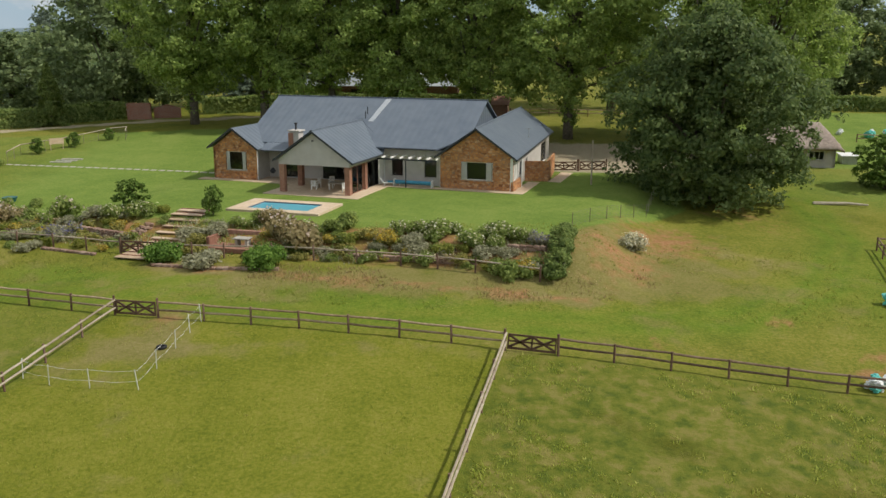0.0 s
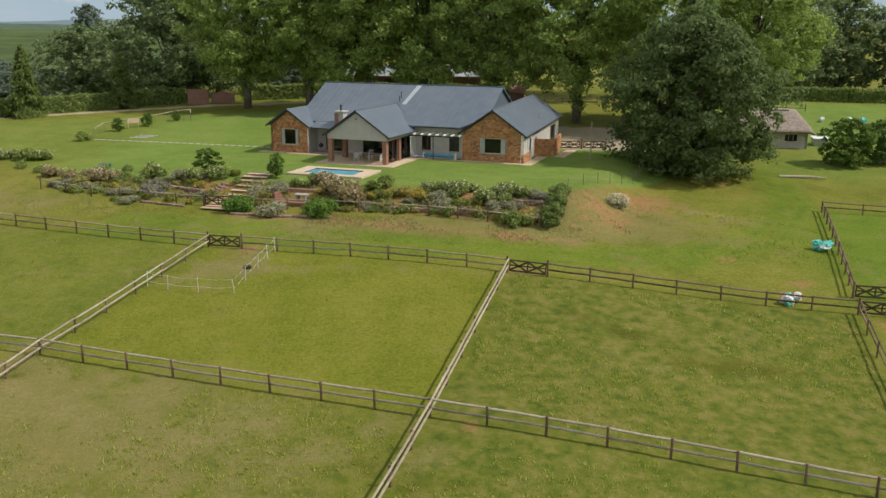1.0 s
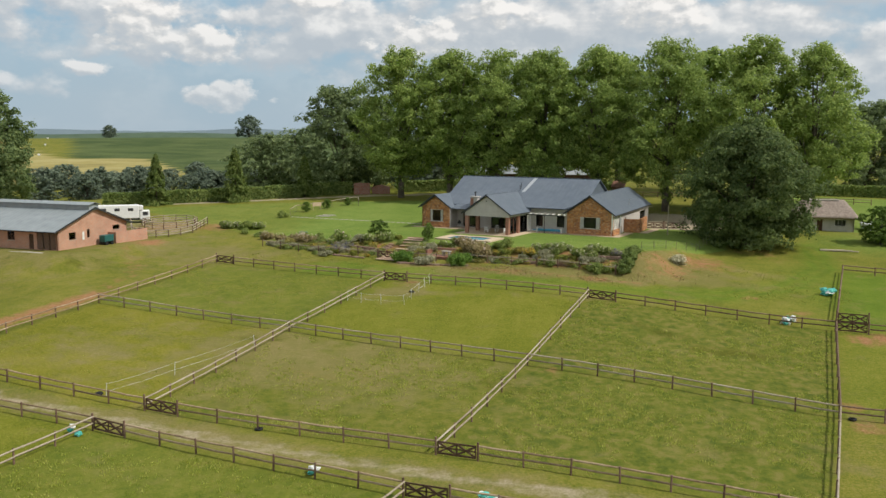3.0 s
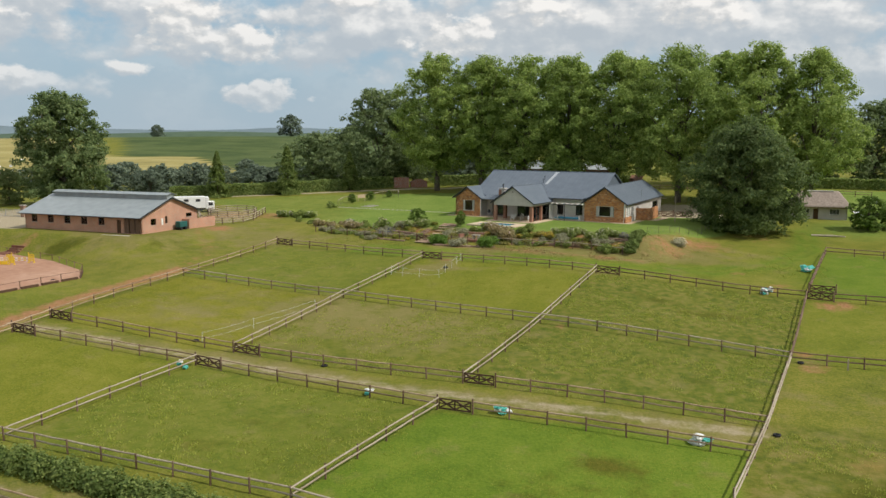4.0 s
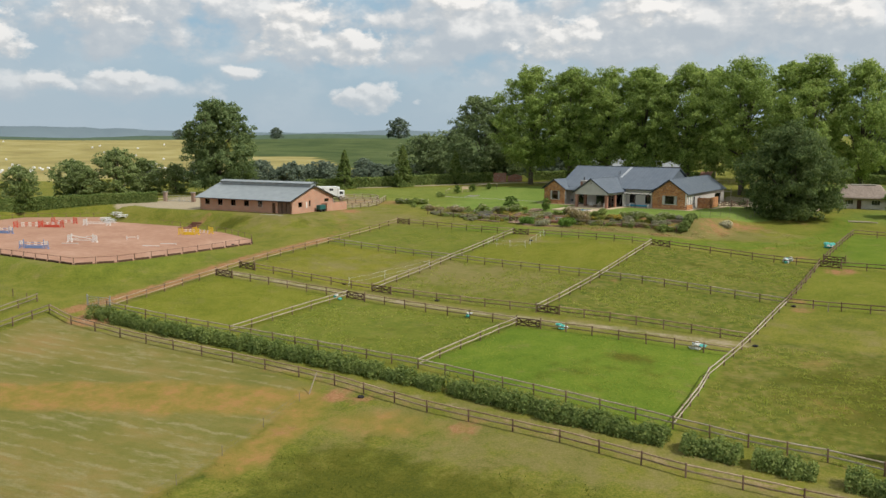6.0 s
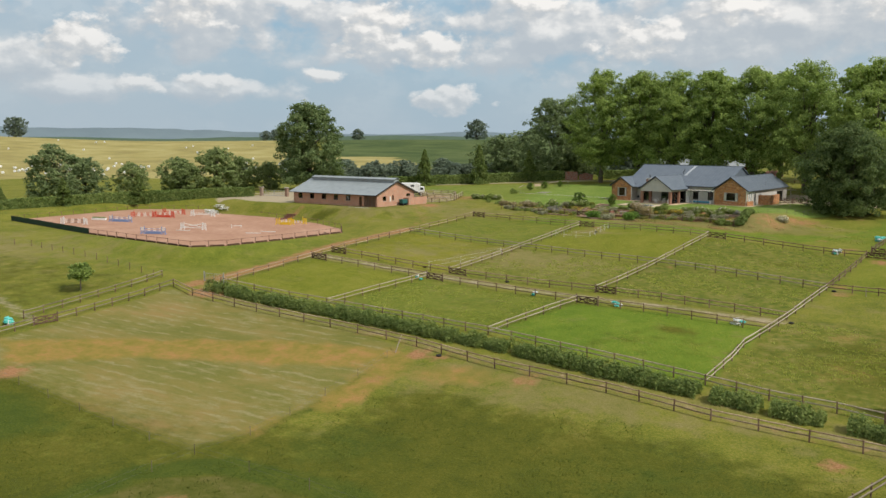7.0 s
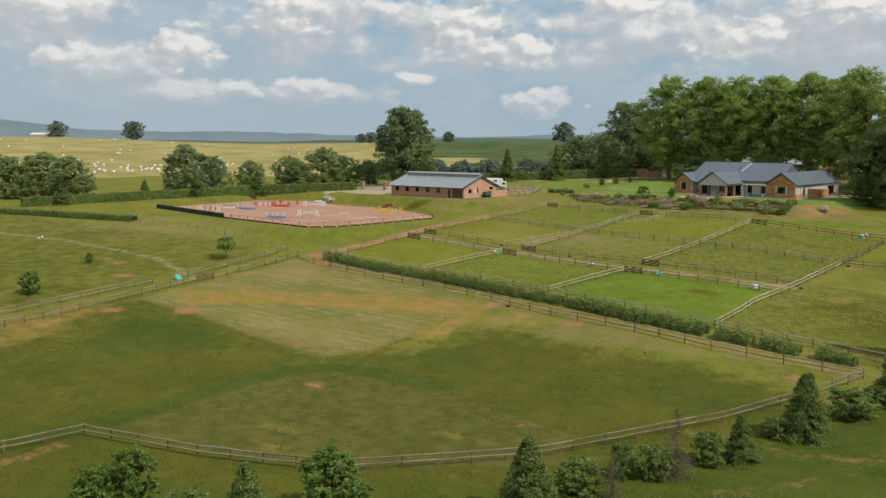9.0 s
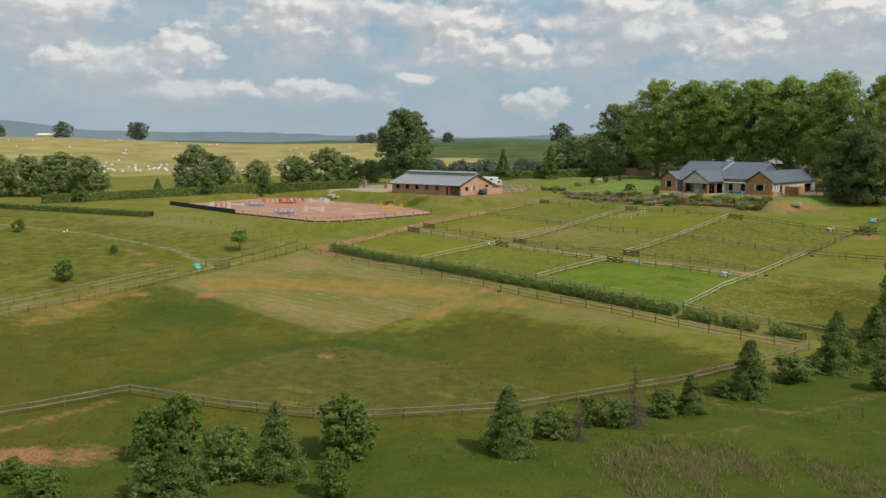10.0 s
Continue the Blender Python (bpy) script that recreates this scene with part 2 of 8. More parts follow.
M_ROOF = mat("slate_blue_roof_sheet", [(0.10, 0.125, 0.16), (0.125, 0.15, 0.185), (0.15, 0.175, 0.21)], scale=0.8, rough=0.42, metal=0.0, spec=0.5)
M_ROOF_GREY = mat("grey_roof_sheet", [(0.21, 0.235, 0.245), (0.26, 0.29, 0.30), (0.315, 0.345, 0.355)], scale=0.8, rough=0.4, spec=0.5)
M_FLASH = mat("bright_flashing", [(0.5, 0.52, 0.55), (0.6, 0.62, 0.64)], rough=0.3, metal=0.6)
M_FASCIA = mat("charcoal_fascia", [(0.03, 0.034, 0.04), (0.05, 0.055, 0.06)], rough=0.5)
M_CREAM = mat("beige_plaster", [(0.44, 0.41, 0.38), (0.50, 0.47, 0.435), (0.55, 0.52, 0.485)], scale=1.2, bump=0.15)
M_WHITE = mat("white_plaster", [(0.68, 0.66, 0.62), (0.76, 0.74, 0.70), (0.82, 0.80, 0.77)], scale=1.2, bump=0.12)
M_PAVE = mat("cream_paving", [(0.42, 0.31, 0.21), (0.52, 0.40, 0.28), (0.62, 0.49, 0.36)], scale=2.5, bump=0.3, obj=0.25)
M_STEP = mat("tan_step_stone", [(0.360, 0.258, 0.168), (0.480, 0.348, 0.240), (0.600, 0.456, 0.324)], scale=2.5, bump=0.5, obj=0.3)
M_CONC = mat("worn_concrete", [(0.3, 0.27, 0.23), (0.4, 0.37, 0.32), (0.5, 0.46, 0.4)], scale=2.0, bump=0.3)
M_TERRA = mat("terracotta_brick_paving", [(0.23, 0.11, 0.075), (0.31, 0.16, 0.11), (0.4, 0.23, 0.17)], scale=4.0, bump=0.4, obj=0.3)
M_FRAME = mat("dark_window_frame", [(0.03, 0.03, 0.032), (0.05, 0.05, 0.052)], rough=0.4)
M_FRAME_WHITE = mat("white_frame_paint", [(0.7, 0.7, 0.68), (0.8, 0.8, 0.78)], rough=0.4)
M_DARKWOOD = mat("dark_stained_wood", [(0.05, 0.025, 0.015), (0.09, 0.05, 0.03), (0.13, 0.075, 0.045)], scale=6.0, bump=0.3)
M_STABLE_DOOR = mat("brown_stable_door", [(0.10, 0.06, 0.04), (0.16, 0.10, 0.07), (0.23, 0.155, 0.11)], scale=5.0, bump=0.3)
M_REDWOOD = mat("red_brown_timber", [(0.16, 0.07, 0.045), (0.22, 0.10, 0.065), (0.3, 0.15, 0.10)], scale=5.0, bump=0.3, obj=0.2)
M_INSIDE = mat("room_walls", [(0.17, 0.15, 0.13), (0.24, 0.215, 0.185)], scale=1.0)
M_WPAINT = mat("white_jump_paint", [(0.7, 0.7, 0.68), (0.84, 0.84, 0.82)], rough=0.5)
M_YPAINT = mat("yellow_jump_paint", [(0.65, 0.42, 0.02), (0.75, 0.52, 0.04)], rough=0.5)
M_RPAINT = mat("red_jump_paint", [(0.5, 0.06, 0.035), (0.62, 0.10, 0.06)], rough=0.5)
M_BPAINT = mat("blue_jump_paint", [(0.16, 0.24, 0.45), (0.22, 0.32, 0.55)], rough=0.5)
M_TEAL = mat("turquoise_plastic", [(0.06, 0.34, 0.30), (0.10, 0.48, 0.42), (0.25, 0.62, 0.55)], scale=4.0, rough=0.5)
M_DTEAL = mat("dark_teal_paint", [(0.02, 0.09, 0.085), (0.035, 0.14, 0.13)], rough=0.5)
M_SACK = mat("white_plastic_sack", [(0.62, 0.63, 0.62), (0.8, 0.81, 0.8)], scale=5.0, rough=0.5, bump=0.5, bump_scale=12.0)
M_BALE = mat("white_bale_wrap", [(0.72, 0.72, 0.70), (0.84, 0.84, 0.82)], rough=0.45)
M_RUBBER = mat("black_rubber", [(0.012, 0.012, 0.013), (0.025, 0.025, 0.026)], rough=0.7)
M_STEEL = mat("galvanised_steel", [(0.42, 0.43, 0.44), (0.55, 0.56, 0.57)], rough=0.4, metal=0.7)
M_TAPE = mat("white_electric_tape", [(0.55, 0.55, 0.5), (0.68, 0.68, 0.64)], rough=0.6)
M_SHADE_NET = mat("dark_green_cloth", [(0.012, 0.035, 0.02), (0.022, 0.055, 0.032)], rough=0.8)
M_STONE = mat("weathered_garden_stone", [(0.20, 0.12, 0.085), (0.29, 0.19, 0.14), (0.38, 0.28, 0.22)], scale=3.0, bump=0.7, bump_scale=8.0, obj=0.3)
M_THATCH = mat("old_thatch", [(0.20, 0.155, 0.125), (0.30, 0.24, 0.20), (0.40, 0.335, 0.285)], scale=3.0, bump=1.0, bump_scale=25.0)
M_LOUNGE = mat("blue_pool_cover", [(0.05, 0.22, 0.36), (0.08, 0.34, 0.50)], rough=0.5)
# the pale blue is distance haze put into the hills' colour
M_HAZE_HILL = mat("haze_blue_hills", [(0.130, 0.176, 0.202), (0.163, 0.215, 0.240)], scale=0.01)
M_FARWOOD = mat("far_woodland", [(0.051, 0.085, 0.051), (0.085, 0.128, 0.076)], scale=0.05)


def ribbed(m, scale, axis_rotation, distance=0.03, strength=0.6):
    """Adds the ribs of roof sheets, as relief, to a material."""
    nt = m.node_tree
    N, L = nt.nodes.new, nt.links.new
    w, bp = N("ShaderNodeTexWave"), N("ShaderNodeBump")
    w.inputs["Scale"].default_value = scale
    mp = N("ShaderNodeMapping"); mp.inputs["Rotation"].default_value = (0, 0, axis_rotation)
    L(N("ShaderNodeTexCoord").outputs["UV"], mp.inputs[0]); L(mp.outputs[0], w.inputs["Vector"])
    bp.inputs["Distance"].default_value, bp.inputs["Strength"].default_value = distance, strength
    L(w.outputs["Fac"], bp.inputs["Height"]); L(bp.outputs[0], nt.nodes["Principled BSDF"].inputs["Normal"])


ribbed(M_ROOF, 0.42, 0.0)
ribbed(M_ROOF_GREY, 0.42, 0.0)


def masonry(name, stones, joint, size, flat, vertical=1.0):
    """Rubble stone: cells with recessed joints."""
    m = bpy.data.materials.new(name)
    m.use_nodes = True
    nt = m.node_tree
    N, L = nt.nodes.new, nt.links.new
    b = nt.nodes["Principled BSDF"]; b.inputs["Roughness"].default_value = 0.9
    mp = N("ShaderNodeMapping"); mp.inputs["Scale"].default_value = (1, 1, vertical)
    L(N("ShaderNodeTexCoord").outputs["Object"], mp.inputs[0])
    v, e = N("ShaderNodeTexVoronoi"), N("ShaderNodeTexVoronoi")
    e.feature = "DISTANCE_TO_EDGE"
    for k in (v, e):
        k.inputs["Scale"].default_value = 1 / size
        L(mp.outputs[0], k.inputs["Vector"])
    wn = N("ShaderNodeTexWhiteNoise"); L(v.outputs["Color"], wn.inputs["Vector"])
    r = N("ShaderNodeValToRGB")
    while len(r.color_ramp.elements) < len(stones):
        r.color_ramp.elements.new(0.5)
    for i, (el, c) in enumerate(zip(r.color_ramp.elements, stones)):
        el.position, el.color = i / (len(stones) - 1), (*c, 1)
    L(wn.outputs["Value"], r.inputs[0])
    jr = N("ShaderNodeMapRange"); jr.inputs["From Max"].default_value = flat
    L(e.outputs["Distance"], jr.inputs["Value"])
    mx = N("ShaderNodeMix"); mx.data_type = "RGBA"; mx.inputs["A"].default_value = (*joint, 1)
    L(jr.outputs[0], mx.inputs["Factor"]); L(r.outputs[0], mx.inputs["B"])
    n = N("ShaderNodeTexNoise"); n.inputs["Scale"].default_value = 0.7
    L(mp.outputs[0], n.inputs["Vector"])
    mr = N("ShaderNodeMapRange"); mr.inputs["To Min"].default_value, mr.inputs["To Max"].default_value = 0.7, 1.3
    L(n.outputs["Fac"], mr.inputs["Value"])
    hs = N("ShaderNodeVectorMath"); hs.operation = "SCALE"
    L(mx.outputs["Result"], hs.inputs[0]); L(mr.outputs[0], hs.inputs["Scale"]); L(hs.outputs[0], b.inputs["Base Color"])
    bp = N("ShaderNodeBump"); bp.inputs["Distance"].default_value, bp.inputs["Strength"].default_value = 0.03, 0.9
    L(jr.outputs[0], bp.inputs["Height"]); L(bp.outputs[0], b.inputs["Normal"])
    return m


M_RUBBLE = masonry("rust_rubble_stone", [(0.26, 0.10, 0.038), (0.46, 0.19, 0.065), (0.60, 0.29, 0.11), (0.39, 0.16, 0.062), (0.62, 0.36, 0.19)], (0.26, 0.18, 0.13), 0.34, 0.07, 1.5)


def brickwork(name, c1, c2, mortar):
    m = bpy.data.materials.new(name)
    m.use_nodes = True
    nt = m.node_tree
    N, L = nt.nodes.new, nt.links.new
    b = nt.nodes["Principled BSDF"]; b.inputs["Roughness"].default_value = 0.88
    bt = N("ShaderNodeTexBrick")
    bt.inputs["Scale"].default_value = 1.0
    for k, val in (("Color1", (*c1, 1)), ("Color2", (*c2, 1)), ("Mortar", (*mortar, 1)), ("Mortar Size", 0.011), ("Brick Width", 0.23), ("Row Height", 0.085)):
        bt.inputs[k].default_value = val
    L(N("ShaderNodeTexCoord").outputs["UV"], bt.inputs["Vector"])
    n = N("ShaderNodeTexNoise"); n.inputs["Scale"].default_value = 0.6
    L(N("ShaderNodeTexCoord").outputs["Object"], n.inputs["Vector"])
    mr = N("ShaderNodeMapRange"); mr.inputs["To Min"].default_value, mr.inputs["To Max"].default_value = 0.75, 1.25
    L(n.outputs["Fac"], mr.inputs["Value"])
    hs = N("ShaderNodeVectorMath"); hs.operation = "SCALE"
    L(bt.outputs["Color"], hs.inputs[0]); L(mr.outputs[0], hs.inputs["Scale"]); L(hs.outputs[0], b.inputs["Base Color"])
    bp = N("ShaderNodeBump"); bp.inputs["Distance"].default_value, bp.inputs["Strength"].default_value = 0.01, 0.6
    L(bt.outputs["Fac"], bp.inputs["Height"]); bp.invert = True
    L(bp.outputs[0], b.inputs["Normal"])
    return m


M_BRICK = brickwork("pink_face_brick", (0.47, 0.215, 0.135), (0.58, 0.30, 0.20), (0.46, 0.35, 0.27))
M_BRICK_RED = brickwork("red_face_brick", (0.27, 0.10, 0.06), (0.36, 0.15, 0.095), (0.34, 0.27, 0.22))


def glassy(name, tint, clear):
    m = bpy.data.materials.new(name)
    m.use_nodes = True
    nt = m.node_tree
    N, L = nt.nodes.new, nt.links.new
    g, t, ms, f = N("ShaderNodeBsdfGlossy"), N("ShaderNodeBsdfTransparent"), N("ShaderNodeMixShader"), N("ShaderNodeFresnel")
    g.inputs["Roughness"].default_value = 0.02
    t.inputs["Color"].default_value = (*tint, 1)
    f.inputs["IOR"].default_value = clear
    L(f.outputs[0], ms.inputs[0]); L(t.outputs[0], ms.inputs[1]); L(g.outputs[0], ms.inputs[2])
    L(ms.outputs[0], nt.nodes["Material Output"].inputs["Surface"])
    return m


M_GLASS = glassy("window_glass", (0.75, 0.8, 0.8), 1.5)


def water_mat():
    m = bpy.data.materials.new("pool_water")
    m.use_nodes = True
    nt = m.node_tree
    b = nt.nodes["Principled BSDF"]
    b.inputs["Base Color"].default_value = (0.13, 0.42, 0.52, 1)
    b.inputs["Roughness"].default_value, b.inputs["Specular IOR Level"].default_value = 0.06, 0.25
    n, bp = nt.nodes.new("ShaderNodeTexNoise"), nt.nodes.new("ShaderNodeBump")
    n.inputs["Scale"].default_value = 2.5
    bp.inputs["Strength"].default_value, bp.inputs["Distance"].default_value = 0.15, 0.05
    nt.links.new(n.outputs["Fac"], bp.inputs["Height"]); nt.links.new(bp.outputs[0], b.inputs["Normal"])
    return m


M_WATER = water_mat()


def ground_mat():
    """The land: grass of several ages and painted cloud shade, bare red soil, mown lawn, gravel and stubble, by the
    masks of the sheet.
    """
    m = bpy.data.materials.new("land")
    m.use_nodes = True
    nt = m.node_tree
    N, L = nt.nodes.new, nt.links.new
    b = nt.nodes["Principled BSDF"]; b.inputs["Roughness"].default_value = 0.95
    b.inputs["Specular IOR Level"].default_value = 0.1
    pos = N("ShaderNodeNewGeometry").outputs["Position"]

    def noise_fac(scale, detail=6.0, rough=0.6, stretch=None, turn=0.0):
        n = N("ShaderNodeTexNoise")
        n.inputs["Scale"].default_value, n.inputs["Detail"].default_value, n.inputs["Roughness"].default_value = scale, detail, rough
        src = pos
        if stretch:
            mp = N("ShaderNodeMapping"); mp.inputs["Scale"].default_value, mp.inputs["Rotation"].default_value = stretch, (0, 0, turn)
            L(pos, mp.inputs[0]); src = mp.outputs[0]
        L(src, n.inputs["Vector"])
        return n.outputs["Fac"]

    def ramp(fac, stops):
        r = N("ShaderNodeValToRGB")
        while len(r.color_ramp.elements) < len(stops):
            r.color_ramp.elements.new(0.5)
        for e, (p, c) in zip(r.color_ramp.elements, stops):
            e.position, e.color = p, (*c, 1)
        L(fac, r.inputs[0])
        return r.outputs[0]

    def blend(fac, a, c):
        x = N("ShaderNodeMix"); x.data_type = "RGBA"
        L(fac, x.inputs["Factor"]); L(a, x.inputs["A"]); L(c, x.inputs["B"])
        return x.outputs["Result"]

    def mask(name):
        a = N("ShaderNodeAttribute"); a.attribute_name = name
        s = N("ShaderNodeSeparateColor"); L(a.outputs["Color"], s.inputs[0])
        return s.outputs

    z1, z2, z3, z4, z5 = mask("zone_a"), mask("zone_b"), mask("zone_c"), mask("zone_d"), mask("zone_e")

    def ragged(socket, amount=0.9, scale=0.5):
        """A mask with an edge broken up by noise."""
        x = N("ShaderNodeMath"); x.operation = "MULTIPLY_ADD"; x.inputs[1].default_value = amount
        n = N("ShaderNodeMath"); n.operation = "SUBTRACT"; n.inputs[1].default_value = 0.5
        L(noise_fac(scale, 5.0, 0.65), n.inputs[0]); L(n.outputs[0], x.inputs[0]); L(socket, x.inputs[2])
        r = N("ShaderNodeMapRange"); r.interpolation_type = "SMOOTHSTEP"
        r.inputs["From Min"].default_value, r.inputs["From Max"].default_value = 0.25, 0.75
        L(x.outputs[0], r.inputs["Value"])
        return r.outputs[0]

    fine = noise_fac(4.4, 8.0, 0.78)
    patch = noise_fac(0.09, 5.0, 0.6)
    mixf = N("ShaderNodeMix"); mixf.data_type = "FLOAT"; mixf.inputs[0].default_value = 0.42
    mid = N("ShaderNodeMix"); mid.data_type = "FLOAT"; mid.inputs[0].default_value = 0.5
    L(noise_fac(0.38, 6.0, 0.66), mid.inputs[2]); L(patch, mid.inputs[3])
    L(fine, mixf.inputs[2]); L(mid.outputs[0], mixf.inputs[3])
    grass = ramp(mixf.outputs[0], [(0.401, (0.082, 0.102, 0.015)), (0.475, (0.140, 0.152, 0.020)), (0.543, (0.196, 0.186, 0.032)), (0.612, (0.260, 0.218, 0.068))])
    dry = ramp(mixf.outputs[0], [(0.40, (0.140, 0.140, 0.032)), (0.500, (0.191, 0.169, 0.054)), (0.60, (0.251, 0.206, 0.086))])
    lawn = ramp(mixf.outputs[0], [(0.413, (0.105, 0.164, 0.029)), (0.500, (0.150, 0.214, 0.040)), (0.587, (0.201, 0.247, 0.059))])
    # one dark tone for rank grass and for cloud shade painted on the meadow
    lush_shade = ramp(mixf.outputs[0], [(0.413, (0.055, 0.067, 0.009)), (0.500, (0.085, 0.093, 0.010)), (0.587, (0.125, 0.116, 0.017))])
    soil = ramp(fine, [(0.35, (0.22, 0.10, 0.045)), (0.5, (0.31, 0.16, 0.075)), (0.68, (0.38, 0.24, 0.125))])
    path = ramp(fine, [(0.35, (0.28, 0.22, 0.14)), (0.5, (0.37, 0.31, 0.21)), (0.68, (0.46, 0.40, 0.30))])
    sand = ramp(noise_fac(0.7, 6.0, 0.6), [(0.35, (0.36, 0.185, 0.125)), (0.5, (0.43, 0.24, 0.17)), (0.65, (0.49, 0.30, 0.22))])
    stubble = ramp(noise_fac(0.035, 6.0, 0.65), [(0.36, (0.245, 0.205, 0.075)), (0.5, (0.31, 0.265, 0.095)), (0.64, (0.37, 0.32, 0.135))])
    crop = ramp(noise_fac(0.03, 6.0, 0.6), [(0.38, (0.050, 0.078, 0.024)), (0.5, (0.072, 0.10, 0.032)), (0.64, (0.098, 0.125, 0.042))])
    cut = ramp(noise_fac(0.11, 10.0, 0.72, (0.462, 0.924, 0.924), radians(14)), [(0.36, (0.130, 0.134, 0.030)), (0.47, (0.166, 0.155, 0.039)), (0.56, (0.217, 0.174, 0.054)), (0.68, (0.268, 0.176, 0.069))])
    rust = ramp(noise_fac(0.385, 8.800, 0.748), [(0.38, (0.182, 0.157, 0.029)), (0.5, (0.242, 0.178, 0.042)), (0.62, (0.319, 0.185, 0.064))])
    # darkest green: strips of rank grass, and cloud shade painted to the south-east
    deep = ramp(mixf.outputs[0], [(0.413, (0.042, 0.064, 0.009)), (0.500, (0.064, 0.087, 0.011)), (0.587, (0.098, 0.112, 0.016))])
    grazed = ramp(noise_fac(0.6, 8.0, 0.7), [(0.40, (0.078, 0.086, 0.014)), (0.5, (0.098, 0.101, 0.019)), (0.60, (0.124, 0.114, 0.030))])
    # raked rows of pale cut hay
    mp, rows = N("ShaderNodeMapping"), N("ShaderNodeTexWave")
    mp.inputs["Rotation"].default_value = (0, 0, radians(2))
    rows.bands_direction = "Y"
    rows.inputs["Scale"].default_value, rows.inputs["Distortion"].default_value = 0.165, 4.0
    rows.inputs["Detail"].default_value, rows.inputs["Detail Scale"].default_value, rows.inputs["Detail Roughness"].default_value = 4.0, 1.6, 0.7
    L(pos, mp.inputs[0]); L(mp.outputs[0], rows.inputs["Vector"])
    crest = ramp(rows.outputs["Fac"], [(0.7, (0, 0, 0)), (0.98, (1, 1, 1))])
    worn = ramp(noise_fac(0.62, 6.0, 0.74, (0.4, 1.0, 1.0), radians(2)), [(0.46, (0.0, 0.0, 0.0)), (0.56, (0.8, 0.8, 0.8))])
    both = N("ShaderNodeMath"); both.operation = "MULTIPLY"
    L(crest, both.inputs[0]); L(worn, both.inputs[1])
    hay = ramp(fine, [(0.35, (0.210, 0.187, 0.077)), (0.65, (0.310, 0.269, 0.133))])
    cut = blend(both.outputs[0], cut, hay)
    strewn = ramp(noise_fac(1.3, 7.0, 0.75, (0.3, 1.0, 1.0), radians(-14)), [(0.46, (0, 0, 0)), (0.60, (0.75, 0.75, 0.75))])
    thick = ramp(noise_fac(0.13, 5.0, 0.6), [(0.45, (0, 0, 0)), (0.62, (1, 1, 1))])
    loose = N("ShaderNodeMath"); loose.operation = "MULTIPLY"
    L(strewn, loose.inputs[0]); L(thick, loose.inputs[1])
    cut = blend(loose.outputs[0], cut, hay)

    col = grass
    fresh = ramp(mixf.outputs[0], [(0.401, (0.070, 0.120, 0.012)), (0.488, (0.112, 0.170, 0.016)), (0.587, (0.165, 0.205, 0.026))])
    gold = ramp(mixf.outputs[0], [(0.401, (0.106, 0.116, 0.009)), (0.488, (0.169, 0.166, 0.015)), (0.587, (0.233, 0.204, 0.036))])
    tuft = ramp(noise_fac(1.023, 7.440, 0.632), [(0.37, (0.055, 0.082, 0.012)), (0.45, (0.096, 0.115, 0.016)), (0.53, (0.134, 0.138, 0.023)), (0.62, (0.193, 0.164, 0.050))])
    col = blend(z4[0], col, fresh)
    col = blend(z4[1], col, gold)
    col = blend(z4[2], col, tuft)
    col = blend(ragged(z1[2], 1.7, 0.3), col, dry)
    col = blend(ragged(z2[2], 1.1, 0.45), col, lush_shade)
    col = blend(ragged(z5[1], 1.0, 0.35), col, deep)
    col = blend(ragged(z5[2], 0.5, 0.5), col, grazed)
    col = blend(ragged(z3[0], 0.6), col, cut)
    col = blend(ragged(z5[0], 1.1, 0.3), col, rust)
    col = blend(ragged(z1[1], 0.25), col, lawn)
    col = blend(ragged(z1[0], 1.1, 0.8), col, soil)
    col = blend(ragged(z3[1], 0.9, 0.8), col, path)
    col = blend(ragged(z2[0], 0.1), col, sand)
    col = blend(ragged(z2[1], 0.15, 0.05), col, stubble)
    col = blend(ragged(z3[2], 0.15, 0.05), col, crop)
    L(col, b.inputs["Base Color"])
    bp = N("ShaderNodeBump"); bp.inputs["Distance"].default_value, bp.inputs["Strength"].default_value = 0.25, 0.5
    L(noise_fac(2.0, 8.0, 0.75), bp.inputs["Height"]); L(bp.outputs[0], b.inputs["Normal"])
    return m


M_LAND = ground_mat()

# ---- the land ----
H_ORIGIN, H_YAW, FLOOR = (7.2, 87.0), radians(-19), 13.35      # house corner, its turn and its floor
ARENA_Z, YARD_Z = 8.9, 12.05
LAND_TERMS = ((0, 0, 4.247), (0, 1, 9.581), (0, 2, 1.544), (0, 3, -2.757), (0, 4, 0.702), (1, 0, -1.978), (1, 1, 0.601), (1, 2, 1.661), (1, 3, -1.006), (2, 0, 1.839), (2, 1, -2.866), (2, 2, 0.441), (3, 0, 0.763), (3, 1, -0.372))
SWELLS = ((0.11, 0.03, 0.07, -0.01, -0.01, -0.02, -0.11),
          (0.12, 0.00, 0.02, 0.05, 0.03, 0.06, -0.05),
          (0.32, -0.05, -0.31, -0.16, 0.12, 0.29, 0.12),
          (0.20, -0.05, -0.29, -0.65, 0.02, -0.19, -0.31),
          (-0.05, -0.51, 0.16, 0.06, 0.41, 0.12, -0.05),
          (0.05, 0.02, -0.15, 0.29, 0.21, -0.16, 0.07),
          (0.10, 0.39, -0.15, -0.51, 0.25, 0.08, -0.02),
          (-0.18, 0.04, -0.59, -0.01, 0.45, -0.66, 0.20),
          (-0.06, -0.35, -0.05, 0.48, 0.70, 0.07, 0.00),
          (0.01, -0.21, -0.11, -0.13, 0.24, 0.06, -0.57))      # on a 20 m grid from (-75, -100)
